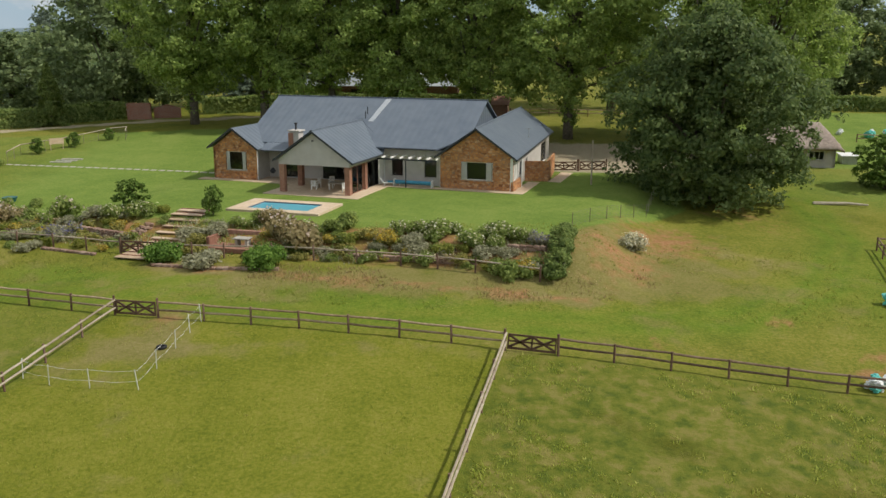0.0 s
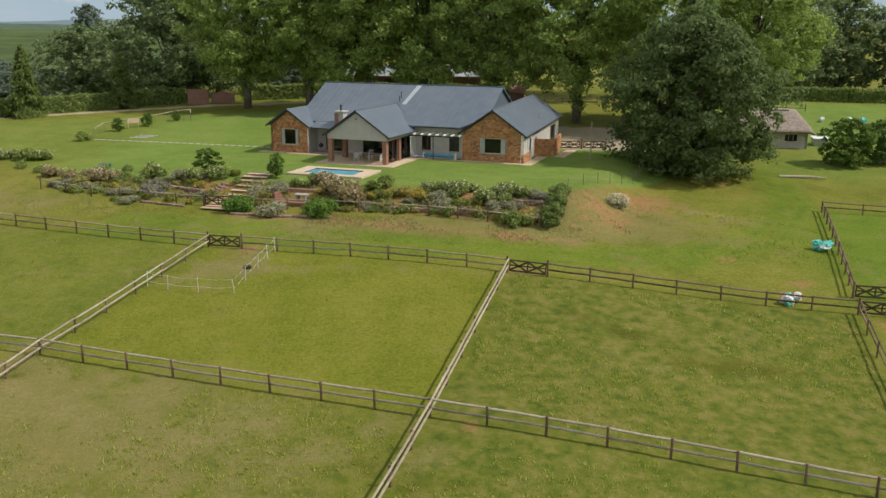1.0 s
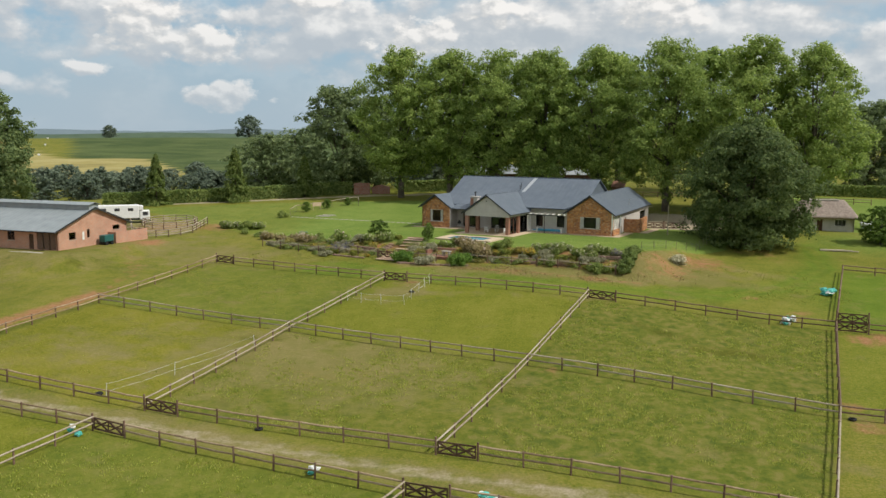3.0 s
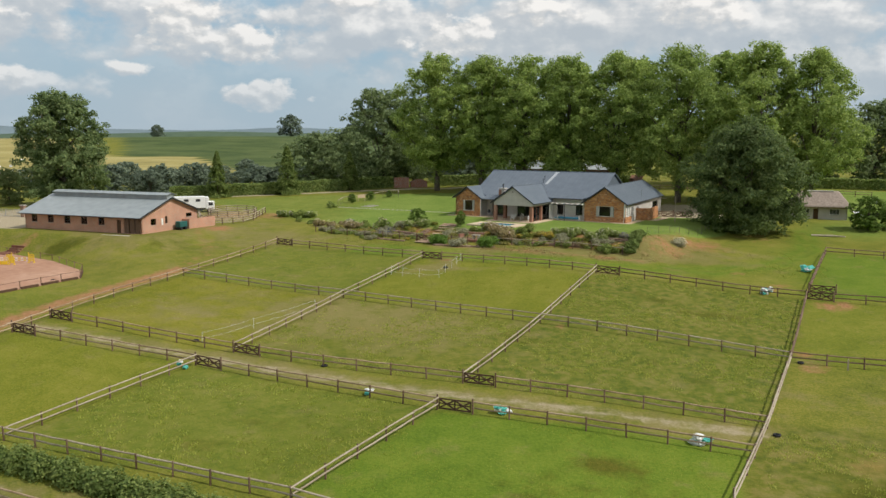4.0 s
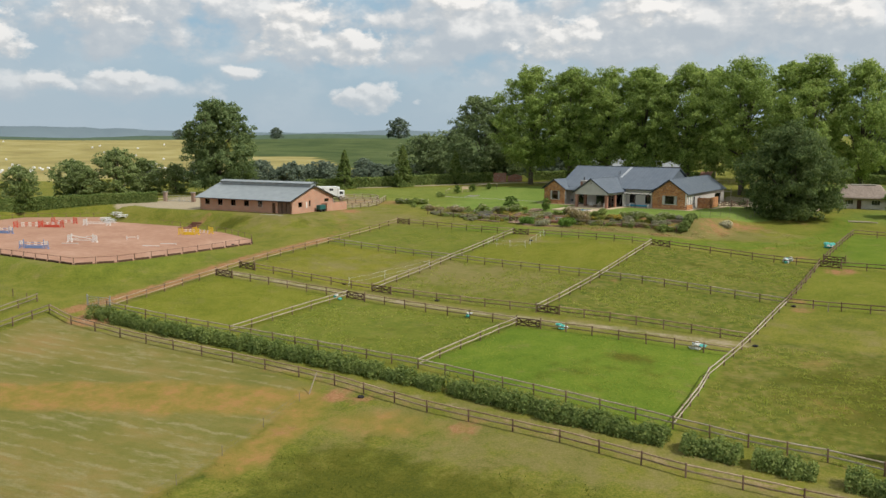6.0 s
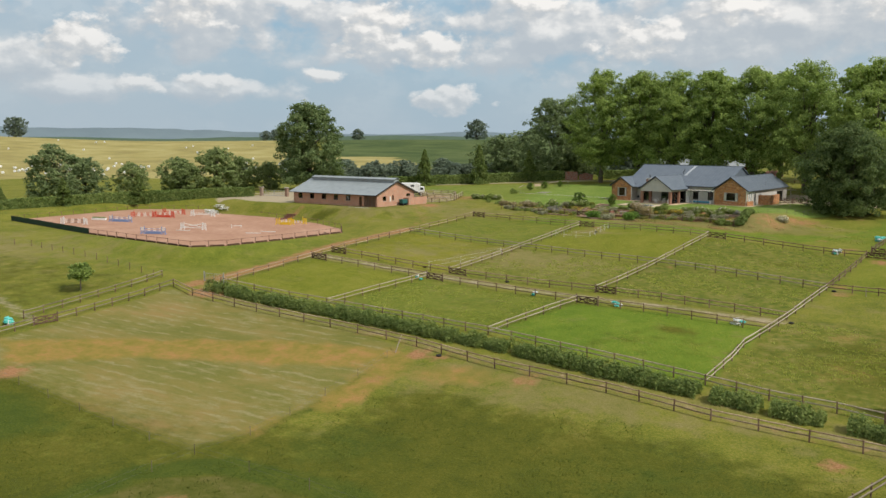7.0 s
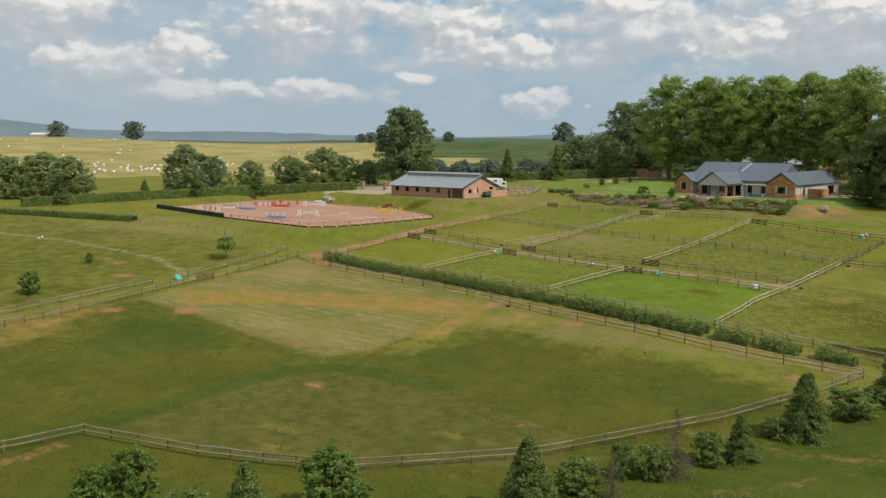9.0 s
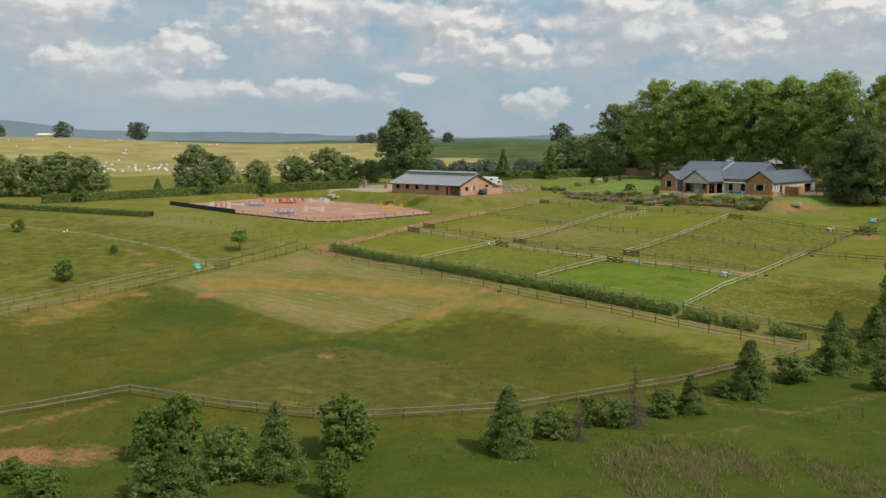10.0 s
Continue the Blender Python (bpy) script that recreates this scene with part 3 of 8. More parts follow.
ARENA = [(-149, 25), (-110.5, 11.5), (-78, 3.5), (-73.5, 8), (-70, 20), (-66.5, 36), (-70, 41.5), (-81, 49.5), (-104, 60), (-128, 70), (-146, 62)]


def smooth(a, b, x):
    t = np.clip((x - a) / (b - a), 0, 1)
    return t * t * (3 - 2 * t)


def box_mask(x, y, origin, yaw, u0, u1, v0, v1, soft):
    """1 inside a turned rectangle, falling to 0 over the soft width outside it."""
    c, s = np.cos(yaw), np.sin(yaw)
    u, v = (x - origin[0]) * c + (y - origin[1]) * s, -(x - origin[0]) * s + (y - origin[1]) * c
    dx, dy = np.maximum(np.maximum(u0 - u, u - u1), 0), np.maximum(np.maximum(v0 - v, v - v1), 0)
    return 1 - smooth(0, soft, np.hypot(dx, dy))


def poly_distance(x, y, pts):
    """Signed distance to a closed outline, negative inside."""
    d, inside = np.full(np.shape(x), 1e9), np.zeros(np.shape(x), bool)
    for (ax, ay), (bx, by) in zip(pts, pts[1:] + pts[:1]):
        ex, ey = bx - ax, by - ay
        t = np.clip(((x - ax) * ex + (y - ay) * ey) / (ex * ex + ey * ey), 0, 1)
        d = np.minimum(d, np.hypot(x - ax - t * ex, y - ay - t * ey))
        cross = (ay > y) != (by > y)
        inside ^= cross & (x < ex * (y - ay) / (ey if ey else 1e-9) + ax)
    return np.where(inside, -d, d)


def line_distance(x, y, pts):
    d = np.full(np.shape(x), 1e9)
    for (ax, ay), (bx, by) in zip(pts, pts[1:]):
        ex, ey = bx - ax, by - ay
        t = np.clip(((x - ax) * ex + (y - ay) * ey) / (ex * ex + ey * ey), 0, 1)
        d = np.minimum(d, np.hypot(x - ax - t * ex, y - ay - t * ey))
    return d


def height(x, y):
    """The land's height: a gentle slope, levelled for the house, the riding arena and the stable, and far off the hills."""
    x, y = np.asarray(x, float), np.asarray(y, float)
    cx, cy = np.clip(x, -175, 75) / 100, np.clip(y, -115, 165) / 100
    z = sum(k * cx ** i * cy ** j for i, j, k in LAND_TERMS)
    for i, row in enumerate(SWELLS):
        for j, k in enumerate(row):
            z = z + k * np.exp(-((x + 75 - 20 * j) ** 2 + (y + 100 - 20 * i) ** 2) / 18 ** 2)
    r = np.hypot(x, y + 60)
    ang = np.degrees(np.arctan2(-x, y + 60))
    far = 10.5 + 6.2 * (1 - smooth(4, 24, ang)) + 14 * smooth(330, 860, r) - 9 * smooth(900, 1400, r) + 1.2 * np.sin(x / 90) * np.sin(y / 70) + 3.0 * np.exp(-((ang - 25) / 8) ** 2) * smooth(500, 800, r) + 5.5 * smooth(42, 58, ang) * smooth(500, 860, r)
    w = smooth(190, 300, r + 0 * x)
    z = z * (1 - w) + far * w
    m = box_mask(x, y, H_ORIGIN, H_YAW, -33, 10, -19.5, 30, 5.5)
    z = z * (1 - m) + (FLOOR - 0.06) * m
    d = poly_distance(x, y, ARENA)
    m = 1 - smooth(1.0, 7.0, d)
    z = z * (1 - m) + (ARENA_Z - 0.12) * m
    m = box_mask(x, y, (-72.2, 61.05), radians(-9.7), -48, 3, -2.0, 20, 6.5)
    z = z * (1 - m) + YARD_Z * m
    return z


def ground_z(x, y):
    return float(height(x, y))


TRACK = [(-66, -10), (-61.5, 5), (-60.5, 18), (-58, 32), (-56, 44)]
LANE = [(-60, 14), (-33, 10.2), (-6, 5.2), (20, 3)]
ROAD = [(-150, 84), (-128, 90), (-110, 104), (-98, 116), (-74, 124.5), (-47, 137), (-30, 141), (0, 136), (14, 128)]


def build_land():
    def axis(lo, hi, step, grow, end):
        core = list(np.arange(lo, hi + 1e-6, step))
        s, a = step, hi
        up = []
        while a < end:
            s = min(s * grow, 160); a += s; up.append(a)
        s, a = step, lo
        dn = []
        while a > -end:
            s = min(s * grow, 160); a -= s; dn.append(a)
        return np.array(dn[::-1] + core + up)

    xs, ys = axis(-152, 56, 1.12, 1.06, 4500), axis(-116, 116, 1.12, 1.06, 4500)
    X, Y = np.meshgrid(xs, ys)
    Z = height(X, Y)
    near = np.exp(-((X + 30) ** 2 + (Y - 0) ** 2) / 200 ** 2)
    rng = np.random.default_rng(5)
    Z = Z + near * 0.05 * (rng.random(X.shape) - 0.5)
    nx, ny = len(xs), len(ys)
    idx = np.arange(nx * ny).reshape(ny, nx)
    quads = np.stack([idx[:-1, :-1], idx[:-1, 1:], idx[1:, 1:], idx[1:, :-1]], -1).reshape(-1, 4)
    me = bpy.data.meshes.new("ground")
    me.from_pydata(np.stack([X, Y, Z], -1).reshape(-1, 3).tolist(), [], quads.tolist())

    zero = np.zeros(X.shape)
    # bare soil
    soil = 0.68 * (1 - smooth(0.4, 3.4, line_distance(X, Y, TRACK)))
    soil = np.maximum(soil, 0.36 * (1 - smooth(0.4, 3.5, line_distance(X, Y, [(-56, 44), (-58, 58), (-65, 68), (-69, 76)]))))
    bare_garden = ((33, 43.5, 2.6, 0.65), (23.5, 56.5, 1.6, 0.5), (28.5, 52, 1.6, 0.6), (14, 66, 6, 0.55), (19, 73, 6, 0.6), (31, 79, 4, 0.35), (-6, 60.5, 3, 0.35), (-65, 74.5, 3.0, 0.75),
        (-62, 91, 5, 0.6), (-93.4, 57, 1.6, 0.75), (-92.2, 59.5, 1.6, 0.6), (-71, 90, 8, 0.62), (29, 84, 6, 0.4), (-18.5, 55, 2.2, 0.5))
    bare_paddock = ((26.6, 24.5, 1.4, 0.7), (27.6, 31, 1.2, 0.45), (1.6, 27.3, 1.3, 0.55), (35, 44.2, 2.0, 0.7), (14, 52.5, 1.2, 0.5), (26.5, 49.6, 1.4, 0.7), (-61, -12.5, 3.5, 0.9), (27, 20.5, 2.2, 0.6))
    bare_meadow = ((-19.0, -25.2, 1.7, 0.95), (-16.2, -25.6, 1.6, 0.6), (-20.5, -33.5, 2.2, 0.5), (-20.2, -66.3, 1.6, 0.75), (6.2, -66.6, 1.4, 0.6), (-65.5, -57.8, 2.2, 0.75), (-4.1, -28.9, 2.4, 0.6), (27, -38.6, 1.8, 0.7), (-96.8, -33.4, 2.0, 0.6), (-57, -51, 2.5, 0.8), (-19, -110, 3.2, 0.95), (-15.5, -107, 4, 0.62),
        (-82, -42, 2.5, 0.7), (-92, -35, 2.0, 0.7))
    for px, py, rad, k in bare_garden + bare_paddock + bare_meadow:
        soil = np.maximum(soil, k * np.exp(-((X - px) ** 2 + (Y - py) ** 2) / rad ** 2))
    soil = np.maximum(soil, 0.45 * (1 - smooth(0.5, 2.2, line_distance(X, Y, [(-27.4, -94.7), (-26.8, -98), (-27, -103), (-26.7, -108)]))))
    soil = np.maximum(soil, 0.36 * (1 - smooth(0.5, 2.2, line_distance(X, Y, [(24, -60), (28.5, -62.8), (32.4, -62.8), (36.6, -61), (43.4, -49.4)]))))
    soil = np.maximum(soil, 0.34 * (1 - smooth(0.3, 1.6, line_distance(X, Y, [(34.6, -65.6), (30, -71.7), (25.6, -75.2)]))))
    bed = 1 - smooth(-0.6, 0.6, poly_distance(X, Y, [(-47, 83), (-34, 79.5), (-25, 76), (-10, 71.5), (8.5, 67.3), (9, 61.5), (-9, 65.8), (-24, 69.5), (-44, 76.5)]))
    soil = np.maximum(soil, 0.52 * bed)
    soil = np.maximum(soil, 0.36 * (1 - smooth(0.5, 2.4, line_distance(X, Y, [(-30, -20.5), (-14, -23.6), (5, -28.4), (16, -31.4), (33, -34.6)]))))
    # mown lawn round the house
    lawn = 1 - smooth(-0.8, 0.8, poly_distance(X, Y, [(-64, 93), (-45, 79), (-26, 74.5), (9, 67), (24, 84), (27, 101), (10, 108), (-28, 130), (-60, 124), (-92, 112)]))
    lawn = np.maximum(lawn, 0.85 * (1 - smooth(-3, 3, poly_distance(X, Y, [(44, 104), (110, 96), (120, 148), (36, 155), (34, 122)]))))
    lawn = np.maximum(lawn, 0.6 * np.exp(-((X - 47) ** 2 + (Y - 95) ** 2) / 14 ** 2))
    # dry grass; broad pale patches in the west put distance haze into the colour
    dry = zero + 0.18
    for px, py, rx, ry, k in ((-20, 25, 16, 9, 0.55), (-30, 33, 8, 4, 0.4), (12, 66, 14, 7, 0.6), (-5, 61.5, 16, 2.6, 0.6), (-5, 50.5, 30, 1.0, 0.35), (-45, 24, 10, 8, 0.25), (-50, 70, 12, 6, 0.3), (35, 5, 18, 20, 0.2), (-18, 51, 5, 5, 0.45),
                              (-70, -75, 18, 25, 0.3), (-115, -5, 25, 14, 0.35), (-85, 88, 14, 7, 0.35), (-10, -28, 22, 8, 0.35), (12, -32, 22, 5, 0.3), (-75, 60, 8, 7, 0.3), (-72, 66, 30, 16, 0.22), (-85, 30, 22, 26, 0.15), (-60, 80, 14, 10, 0.2), (-130, -20, 30, 20, 0.2), (-9, 44, 6, 10, -0.2), (3, -62, 20, 20, 0.12)):
        dry = dry + k * np.exp(-((X - px) / rx) ** 2 - ((Y - py) / ry) ** 2)
    dry = np.maximum(dry, 0.6 * (1 - smooth(1.2, 3.2, line_distance(X, Y, LANE))))
    dry = np.maximum(dry, 0.55 * (1 - smooth(1.0, 3.0, line_distance(X, Y, [(-62, -13.4), (-40, -17.8), (-14, -23), (5, -28), (16, -31), (34, -34)]))))
    dry = np.maximum(dry, 0.62 * np.exp(-((X + 67) / 7) ** 2 - ((Y + 68) / 18) ** 2))
    lawn = lawn * (1 - 0.5 * (1 - smooth(-52, -34, X)))
    dry = np.maximum(dry, 0.75 * (1 - smooth(0.8, 2.6, line_distance(X, Y, [(35.5, -38), (25.5, -57.5), (13.5, -75.5), (6, -83)]))))
    bank = line_distance(X, Y, [(-22, 66.0), (-10, 62.6), (0, 60.2), (10, 58.3)]) + 0.7 * np.sin(X * 0.8 + 1) * np.sin(X * 0.31)
    dry = np.maximum(dry, 0.85 * (1 - smooth(0.5, 1.9, bank)))
    soil = np.maximum(soil, 0.52 * (1 - smooth(0.2, 1.6, bank)))
    # arena surround and gravel
    sand = zero
    # lush grass; the broad meadow masks also darken the colour for cloud shade
    lush_shade = zero + 0.0
    rank_garden = ((-84.5, 55.2, 2.6, 2.2, 0.9), (-66, 58, 6, 5, 0.45), (-80, 57, 6, 3, 0.5), (-62, 68, 5, 5, 0.3), (-34, 40, 4, 2.5, 0.5), (9, 43, 3, 1.5, 0.5), (12, 40.5, 2.5, 1.5, 0.5))
    rank_paddock = ((42, -8, 9, 16, 0.25), (4, -12, 14, 9, 0.35), (-33, -3, 12, 6, 0.25), (15, 38, 4, 3, 0.35), (21, 36, 2.5, 2, 0.5), (0, 22, 3, 1.5, 0.5), (11, 18, 2.5, 1.5, 0.45), (16, 14, 3, 1.5, 0.45),
        (-30, 33.5, 4, 1.6, 0.5), (-4, 24, 2, 2.5, 0.5), (-16, 20, 4, 1.2, 0.35), (-26, 17, 3, 2.5, 0.4), (-20, -4, 5, 1.5, 0.4), (28, -6, 3, 2, 0.35), (36, -12, 3, 2, 0.35), (8, -6, 3, 1.6, 0.6),
        (-24, -9, 4, 2, 0.4), (17, 36, 3, 2, 0.3), (40, -5, 4, 3, 0.35))
    rank_shaded_meadow = ((34, -10, 14, 16, 0.6), (58, 30, 16, 12, 0.4), (48, -30, 12, 16, 0.5), (45, -80, 20, 20, 0.2), (45, -80, 34, 40, 0.5), (38, -70, 14, 14, 0.4), (-120, -32, 22, 12, 0.4))
    for px, py, rx, ry, k in rank_garden + rank_paddock + rank_shaded_meadow:
        lush_shade = lush_shade + k * np.exp(-((X - px) / rx) ** 2 - ((Y - py) / ry) ** 2)
    meadow = 1 - smooth(-10, 4.0, poly_distance(X, Y, [(-66, -53), (-52, -54), (-33, -57.5), (-26, -59), (-22, -54), (-20, -34), (-12, -30), (12, -35.5), (33, -40), (36, -50), (22, -72), (6, -88), (-28, -92), (-60, -86)]))
    # wide darkening of the southern and western grass, painted for cloud shade
    lush_shade = np.maximum(lush_shade, 0.7 * smooth(-38, -54, Y) * smooth(-78, -64, X))
    lush_shade = np.maximum(lush_shade, 0.5 * smooth(2, -14, Y) * smooth(-70, -80, X))
    lush_shade = np.maximum(lush_shade, 0.78 * meadow)
    lush_shade = np.maximum(lush_shade, 0.85 * smooth(-74, -88, Y) * smooth(-130, -60, X))
    lush_shade = np.maximum(lush_shade, 0.85 * smooth(20, 30, X) * smooth(-30 - 6 * np.sin(X / 17.0), -58, Y))
    # the corner fenced off and grazed shorter, rank grass beside it and across the slope
    GRAZED = [(-26.8, -88.5), (-26.9, -74), (-25, -64), (-20, -60.3), (-5.8, -62), (4.6, -65), (12, -67.5), (13.5, -75), (7, -79), (-5, -86.5), (-21, -89)]
    grazed = 1 - smooth(-0.9, 0.9, poly_distance(X, Y, GRAZED))
    deep = 0.7 * (1 - smooth(-6.0, 4.0, poly_distance(X, Y, [(-54, -78), (-60.5, -65), (-63.8, -52.5), (-48, -53.5), (-35, -57), (-39, -62), (-46, -71), (-48, -90), (-53.5, -88)])))
    deep = np.maximum(deep, 0.9 * (1 - smooth(0.3, 3.6, line_distance(X, Y, [(-32, -96), (-29, -86), (-28.4, -74), (-26.8, -63.5), (-21.5, -58.6), (-8, -59.6)]))))
    deep = np.maximum(deep, 0.55 * np.exp(-((X + 14) / 9) ** 2 - ((Y + 51) / 8) ** 2))
    # dark patch put into the grass colour for cloud shade
    deep = np.maximum(deep, 0.5 * np.exp(-((X - 16) / 18) ** 2 - ((Y + 50) / 12) ** 2))
    deep = np.maximum(deep, 0.6 * (1 - smooth(0.2, 1.6, line_distance(X, Y, [(-22.0, -29), (-22.4, -40), (-23.4, -52)]))))
    # beyond the front fence the cloud shade is painted as dark green
    deep = np.maximum(deep, 0.72 * (1 - smooth(-6, 2, poly_distance(X, Y, [(36, -39), (25, -59), (13, -76), (-2, -88), (-22, -95), (-20, -420), (420, -420), (420, -20), (46, -22)]))))
    # hay cut in windrows, with a rusty dry band across it
    HAY = [(-67.5, -13.5), (-40, -18.5), (-21.5, -23.5), (-22.7, -41), (-23.8, -54), (-26.5, -57.8), (-33.4, -56.6), (-53, -52.9), (-68.2, -51.8)]
    cut = (1 - smooth(-1.4, 1.0, poly_distance(X, Y, HAY))) * (1 - 0.45 * smooth(-42, -56, Y + 0.08 * X + 2))
    rust = 0.85 * (1 - smooth(-2.5, 2.5, poly_distance(X, Y, [(-68, -44), (-54, -34), (-37.5, -26.7), (-22.5, -25), (-23.5, -32), (-29, -33), (-48.3, -40.1), (-60, -49.5)])))
    rust = np.maximum(rust, 0.8 * (1 - smooth(0.6, 3.6, line_distance(X, Y, [(-20.5, -27), (-20.2, -33), (-20.8, -42)]))))
    rust = np.maximum(rust, 0.62 * np.exp(-((X + 12) / 11) ** 2 - ((Y + 30) / 4) ** 2))
    rust = np.maximum(rust, 0.55 * (1 - smooth(-3, 3, poly_distance(X, Y, [(-72, -74), (-59, -86), (-60.5, -72), (-67, -53), (-72.4, -56)]))))
    rust = np.maximum(rust, 0.45 * (1 - smooth(0.5, 2.5, line_distance(X, Y, [(-22.6, -24), (-22.9, -41), (-24.2, -55)]))))
    for px, py, rx, ry, k in ((-9, -84, 6, 2.0, 0.5), (-14, -80, 5, 1.6, 0.5), (2, -73, 5, 1.8, 0.4), (28, -1, 10, 6, 0.35), (27, -14, 9, 6, 0.4), (-18, 24, 9, 5, 0.3)):
        rust = np.maximum(rust, k * np.exp(-((X - px) / rx) ** 2 - ((Y - py) / ry) ** 2))
    # gravel and beaten paths
    path = 0.8 * (1 - smooth(1.0, 2.2, line_distance(X, Y, ROAD)))
    path = np.maximum(path, 0.5 * (1 - smooth(0.5, 1.6, line_distance(X, Y, LANE))))
    path = np.maximum(path, 0.44 * (1 - smooth(0.5, 2.0, line_distance(X, Y, [(-71, -36), (-90, -28), (-119, -26), (-150, -30)]))))
    path = np.maximum(path, 0.95 * (1 - smooth(-1, 1.5, poly_distance(X, Y, [(-124, 83), (-131, 76), (-112, 66), (-99, 64), (-97, 80), (-100, 90), (-112, 90), (-122, 100)]))))
    path = np.maximum(path, 0.95 * (1 - smooth(-1, 1.5, poly_distance(X, Y, [(12.5, 101), (21, 99.5), (34, 100), (34, 116), (14, 120)]))))
    path = np.maximum(path, 0.42 * (1 - smooth(-1, 1.5, poly_distance(X, Y, [(-70, 79), (-64, 84.5), (-64.5, 94), (-72, 101), (-84, 98), (-78, 86)]))))
    path = np.maximum(path, 0.33 * (1 - smooth(0.6, 2.0, line_distance(X, Y, [(-62, -13.4), (-40, -17.8), (-14, -23), (5, -28), (16, -31), (34, -34)]))))
    # the paddocks, each grazed to its own state: fresh, golden, tufted
    fresh, gold, tuft = zero + 0.0, zero + 0.0, zero + 0.0
    house_paddocks = (([(-49.4, 64.8), (-22.2, 56.2), (-27.8, 36.1), (-53.2, 40.6)], 0.35, 0.0, 0.25), ([(-22.2, 56.2), (4, 50.2), (-1.2, 28.4), (-27.8, 36.1)], 0.5, 0.55, 0.0), ([(4, 50.2), (30.6, 46.2), (25, 21.5), (-1.2, 28.4)], 0.4, 0.1, 0.8),)
    middle_paddocks = (([(-53.2, 40.6), (-27.8, 36.1), (-31.9, 12.6), (-56.9, 16.6)], 0.0, 0.75, 0.0), ([(-27.8, 36.1), (-1.2, 28.4), (-6.3, 8.6), (-31.9, 12.6)], 0.25, 0.2, 0.55), ([(-1.2, 28.4), (25, 21.5), (20.2, 5), (-6.3, 8.6)], 0.5, 0.0, 0.75),)
    lower_paddocks = (([(-57.7, 11.2), (-33.8, 8), (-40.4, -12), (-62.5, -11.5)], 0.55, 0.55, 0.0), ([(-33.8, 8), (-7.2, 1.7), (-14, -14.5), (-40.4, -12)], 0.5, 0.0, 0.35), ([(-7.2, 1.7), (19.2, 0.3), (14.3, -25), (-14, -14.5)], 1.0, 0.0, 0.0),)
    east_paddocks = (([(30.6, 46.2), (75, 40), (75, 10), (25, 21.5)], 0.4, 0.3, 0.0), ([(20, 6), (75, 0), (60, -60), (35, -30), (14.3, -25)], 0.1, 0.25, 0.75),)
    for ring, f, g, u in house_paddocks + middle_paddocks + lower_paddocks + east_paddocks:
        k = 1 - smooth(-0.7, 0.5, poly_distance(X, Y, ring))
        fresh, gold, tuft = np.maximum(fresh, f * k), np.maximum(gold, g * k), np.maximum(tuft, u * k)
    fresh = np.maximum(fresh, 0.5 * np.exp(-((X + 84) / 22) ** 2 - ((Y - 15) / 16) ** 2))
    loop = line_distance(X, Y, [(-34, 61.5), (-8, 56.0), (8, 54.2), (20, 56.5), (29, 63), (36, 76), (38, 92)])
    fresh = np.maximum(fresh, 0.45 * (1 - smooth(2.0, 4.0, loop)))
    fresh = np.maximum(fresh, 0.95 * (1 - smooth(0.3, 0.8, abs(loop - 1.0))))
    deep = np.maximum(deep, 0.36 * (1 - smooth(0.2, 1.0, abs(loop - 1.1))))
    fresh = np.maximum(fresh, 0.7 * np.exp(-((X - 35) / 7) ** 2 - ((Y - 63) / 15) ** 2))
    fresh = np.maximum(fresh, 0.95 * (1 - smooth(-2, 1, poly_distance(X, Y, [(37, 75), (31, 47.5), (75, 43), (80, 72)]))))
    strip = line_distance(X, Y, [(-33, 65.5), (-18, 61.5), (-6, 58.3), (3, 56.2)])
    fresh = np.maximum(fresh, 0.8 * (1 - smooth(0.8, 2.2, strip + 0.6 * np.sin(X * 0.9) * np.sin(X * 0.37))))
    # fields far off
    ang, rad = np.degrees(np.arctan2(-X, Y + 60)), np.hypot(X, Y + 60)
    stub = smooth(31.5, 32.5, ang + 4 * np.sin(rad / 160)) * (1 - smooth(84, 86, ang)) * smooth(345, 352, rad + 6 * np.sin(ang)) * (1 - smooth(900, 920, rad))
    stub = np.maximum(stub, smooth(25.5, 26.2, ang - (rad - 420) * 0.02) * (1 - smooth(33, 34, ang)) * smooth(385, 390, rad) * (1 - smooth(520, 560, rad + 0 * ang)))
    crop = smooth(5, 6, ang) * (1 - smooth(32, 33, ang)) * smooth(380, 400, rad) * (1 - smooth(1200, 1400, rad))
    crop = crop * (1 - stub)
    for name, chans in (("zone_a", (soil, lawn, dry)), ("zone_b", (sand, stub, lush_shade)), ("zone_c", (cut, path, crop)), ("zone_d", (fresh, gold, tuft)), ("zone_e", (rust, deep, grazed))):
        at = me.color_attributes.new(name, "FLOAT_COLOR", "POINT")
        data = np.ones((nx * ny, 4), np.float32)
        for i, c in enumerate(chans):
            data[:, i] = np.clip(c, 0, 1).reshape(-1)
        at.data.foreach_set("color", data.reshape(-1))
    me.polygons.foreach_set("use_smooth", [True] * len(me.polygons))
    me.materials.append(M_LAND)
    tagged(new("ground", me), "rolling green paddock land with worn tracks and dry patches", "ground", kind="structure")


build_land()

# ---- tools for building ----
def part(name, bm, material, parent=None, label="", place=None, smooth_faces=False):
    """Links a bmesh as one mesh object, under a thing or a part."""
    me = bpy.data.meshes.new(name)
    bm.to_mesh(me)
    bm.free()
    me.materials.append(material)
    if smooth_faces:
        me.polygons.foreach_set("use_smooth", [True] * len(me.polygons))
    ob = new(name, me)
    if parent:
        ob.parent = parent
    if place is not None:
        ob.matrix_basis = place
    return tagged(ob, label)


def piece(name, me, parent, place):
    ob = new(name, me)
    ob.parent, ob.matrix_basis = parent, place
    return ob


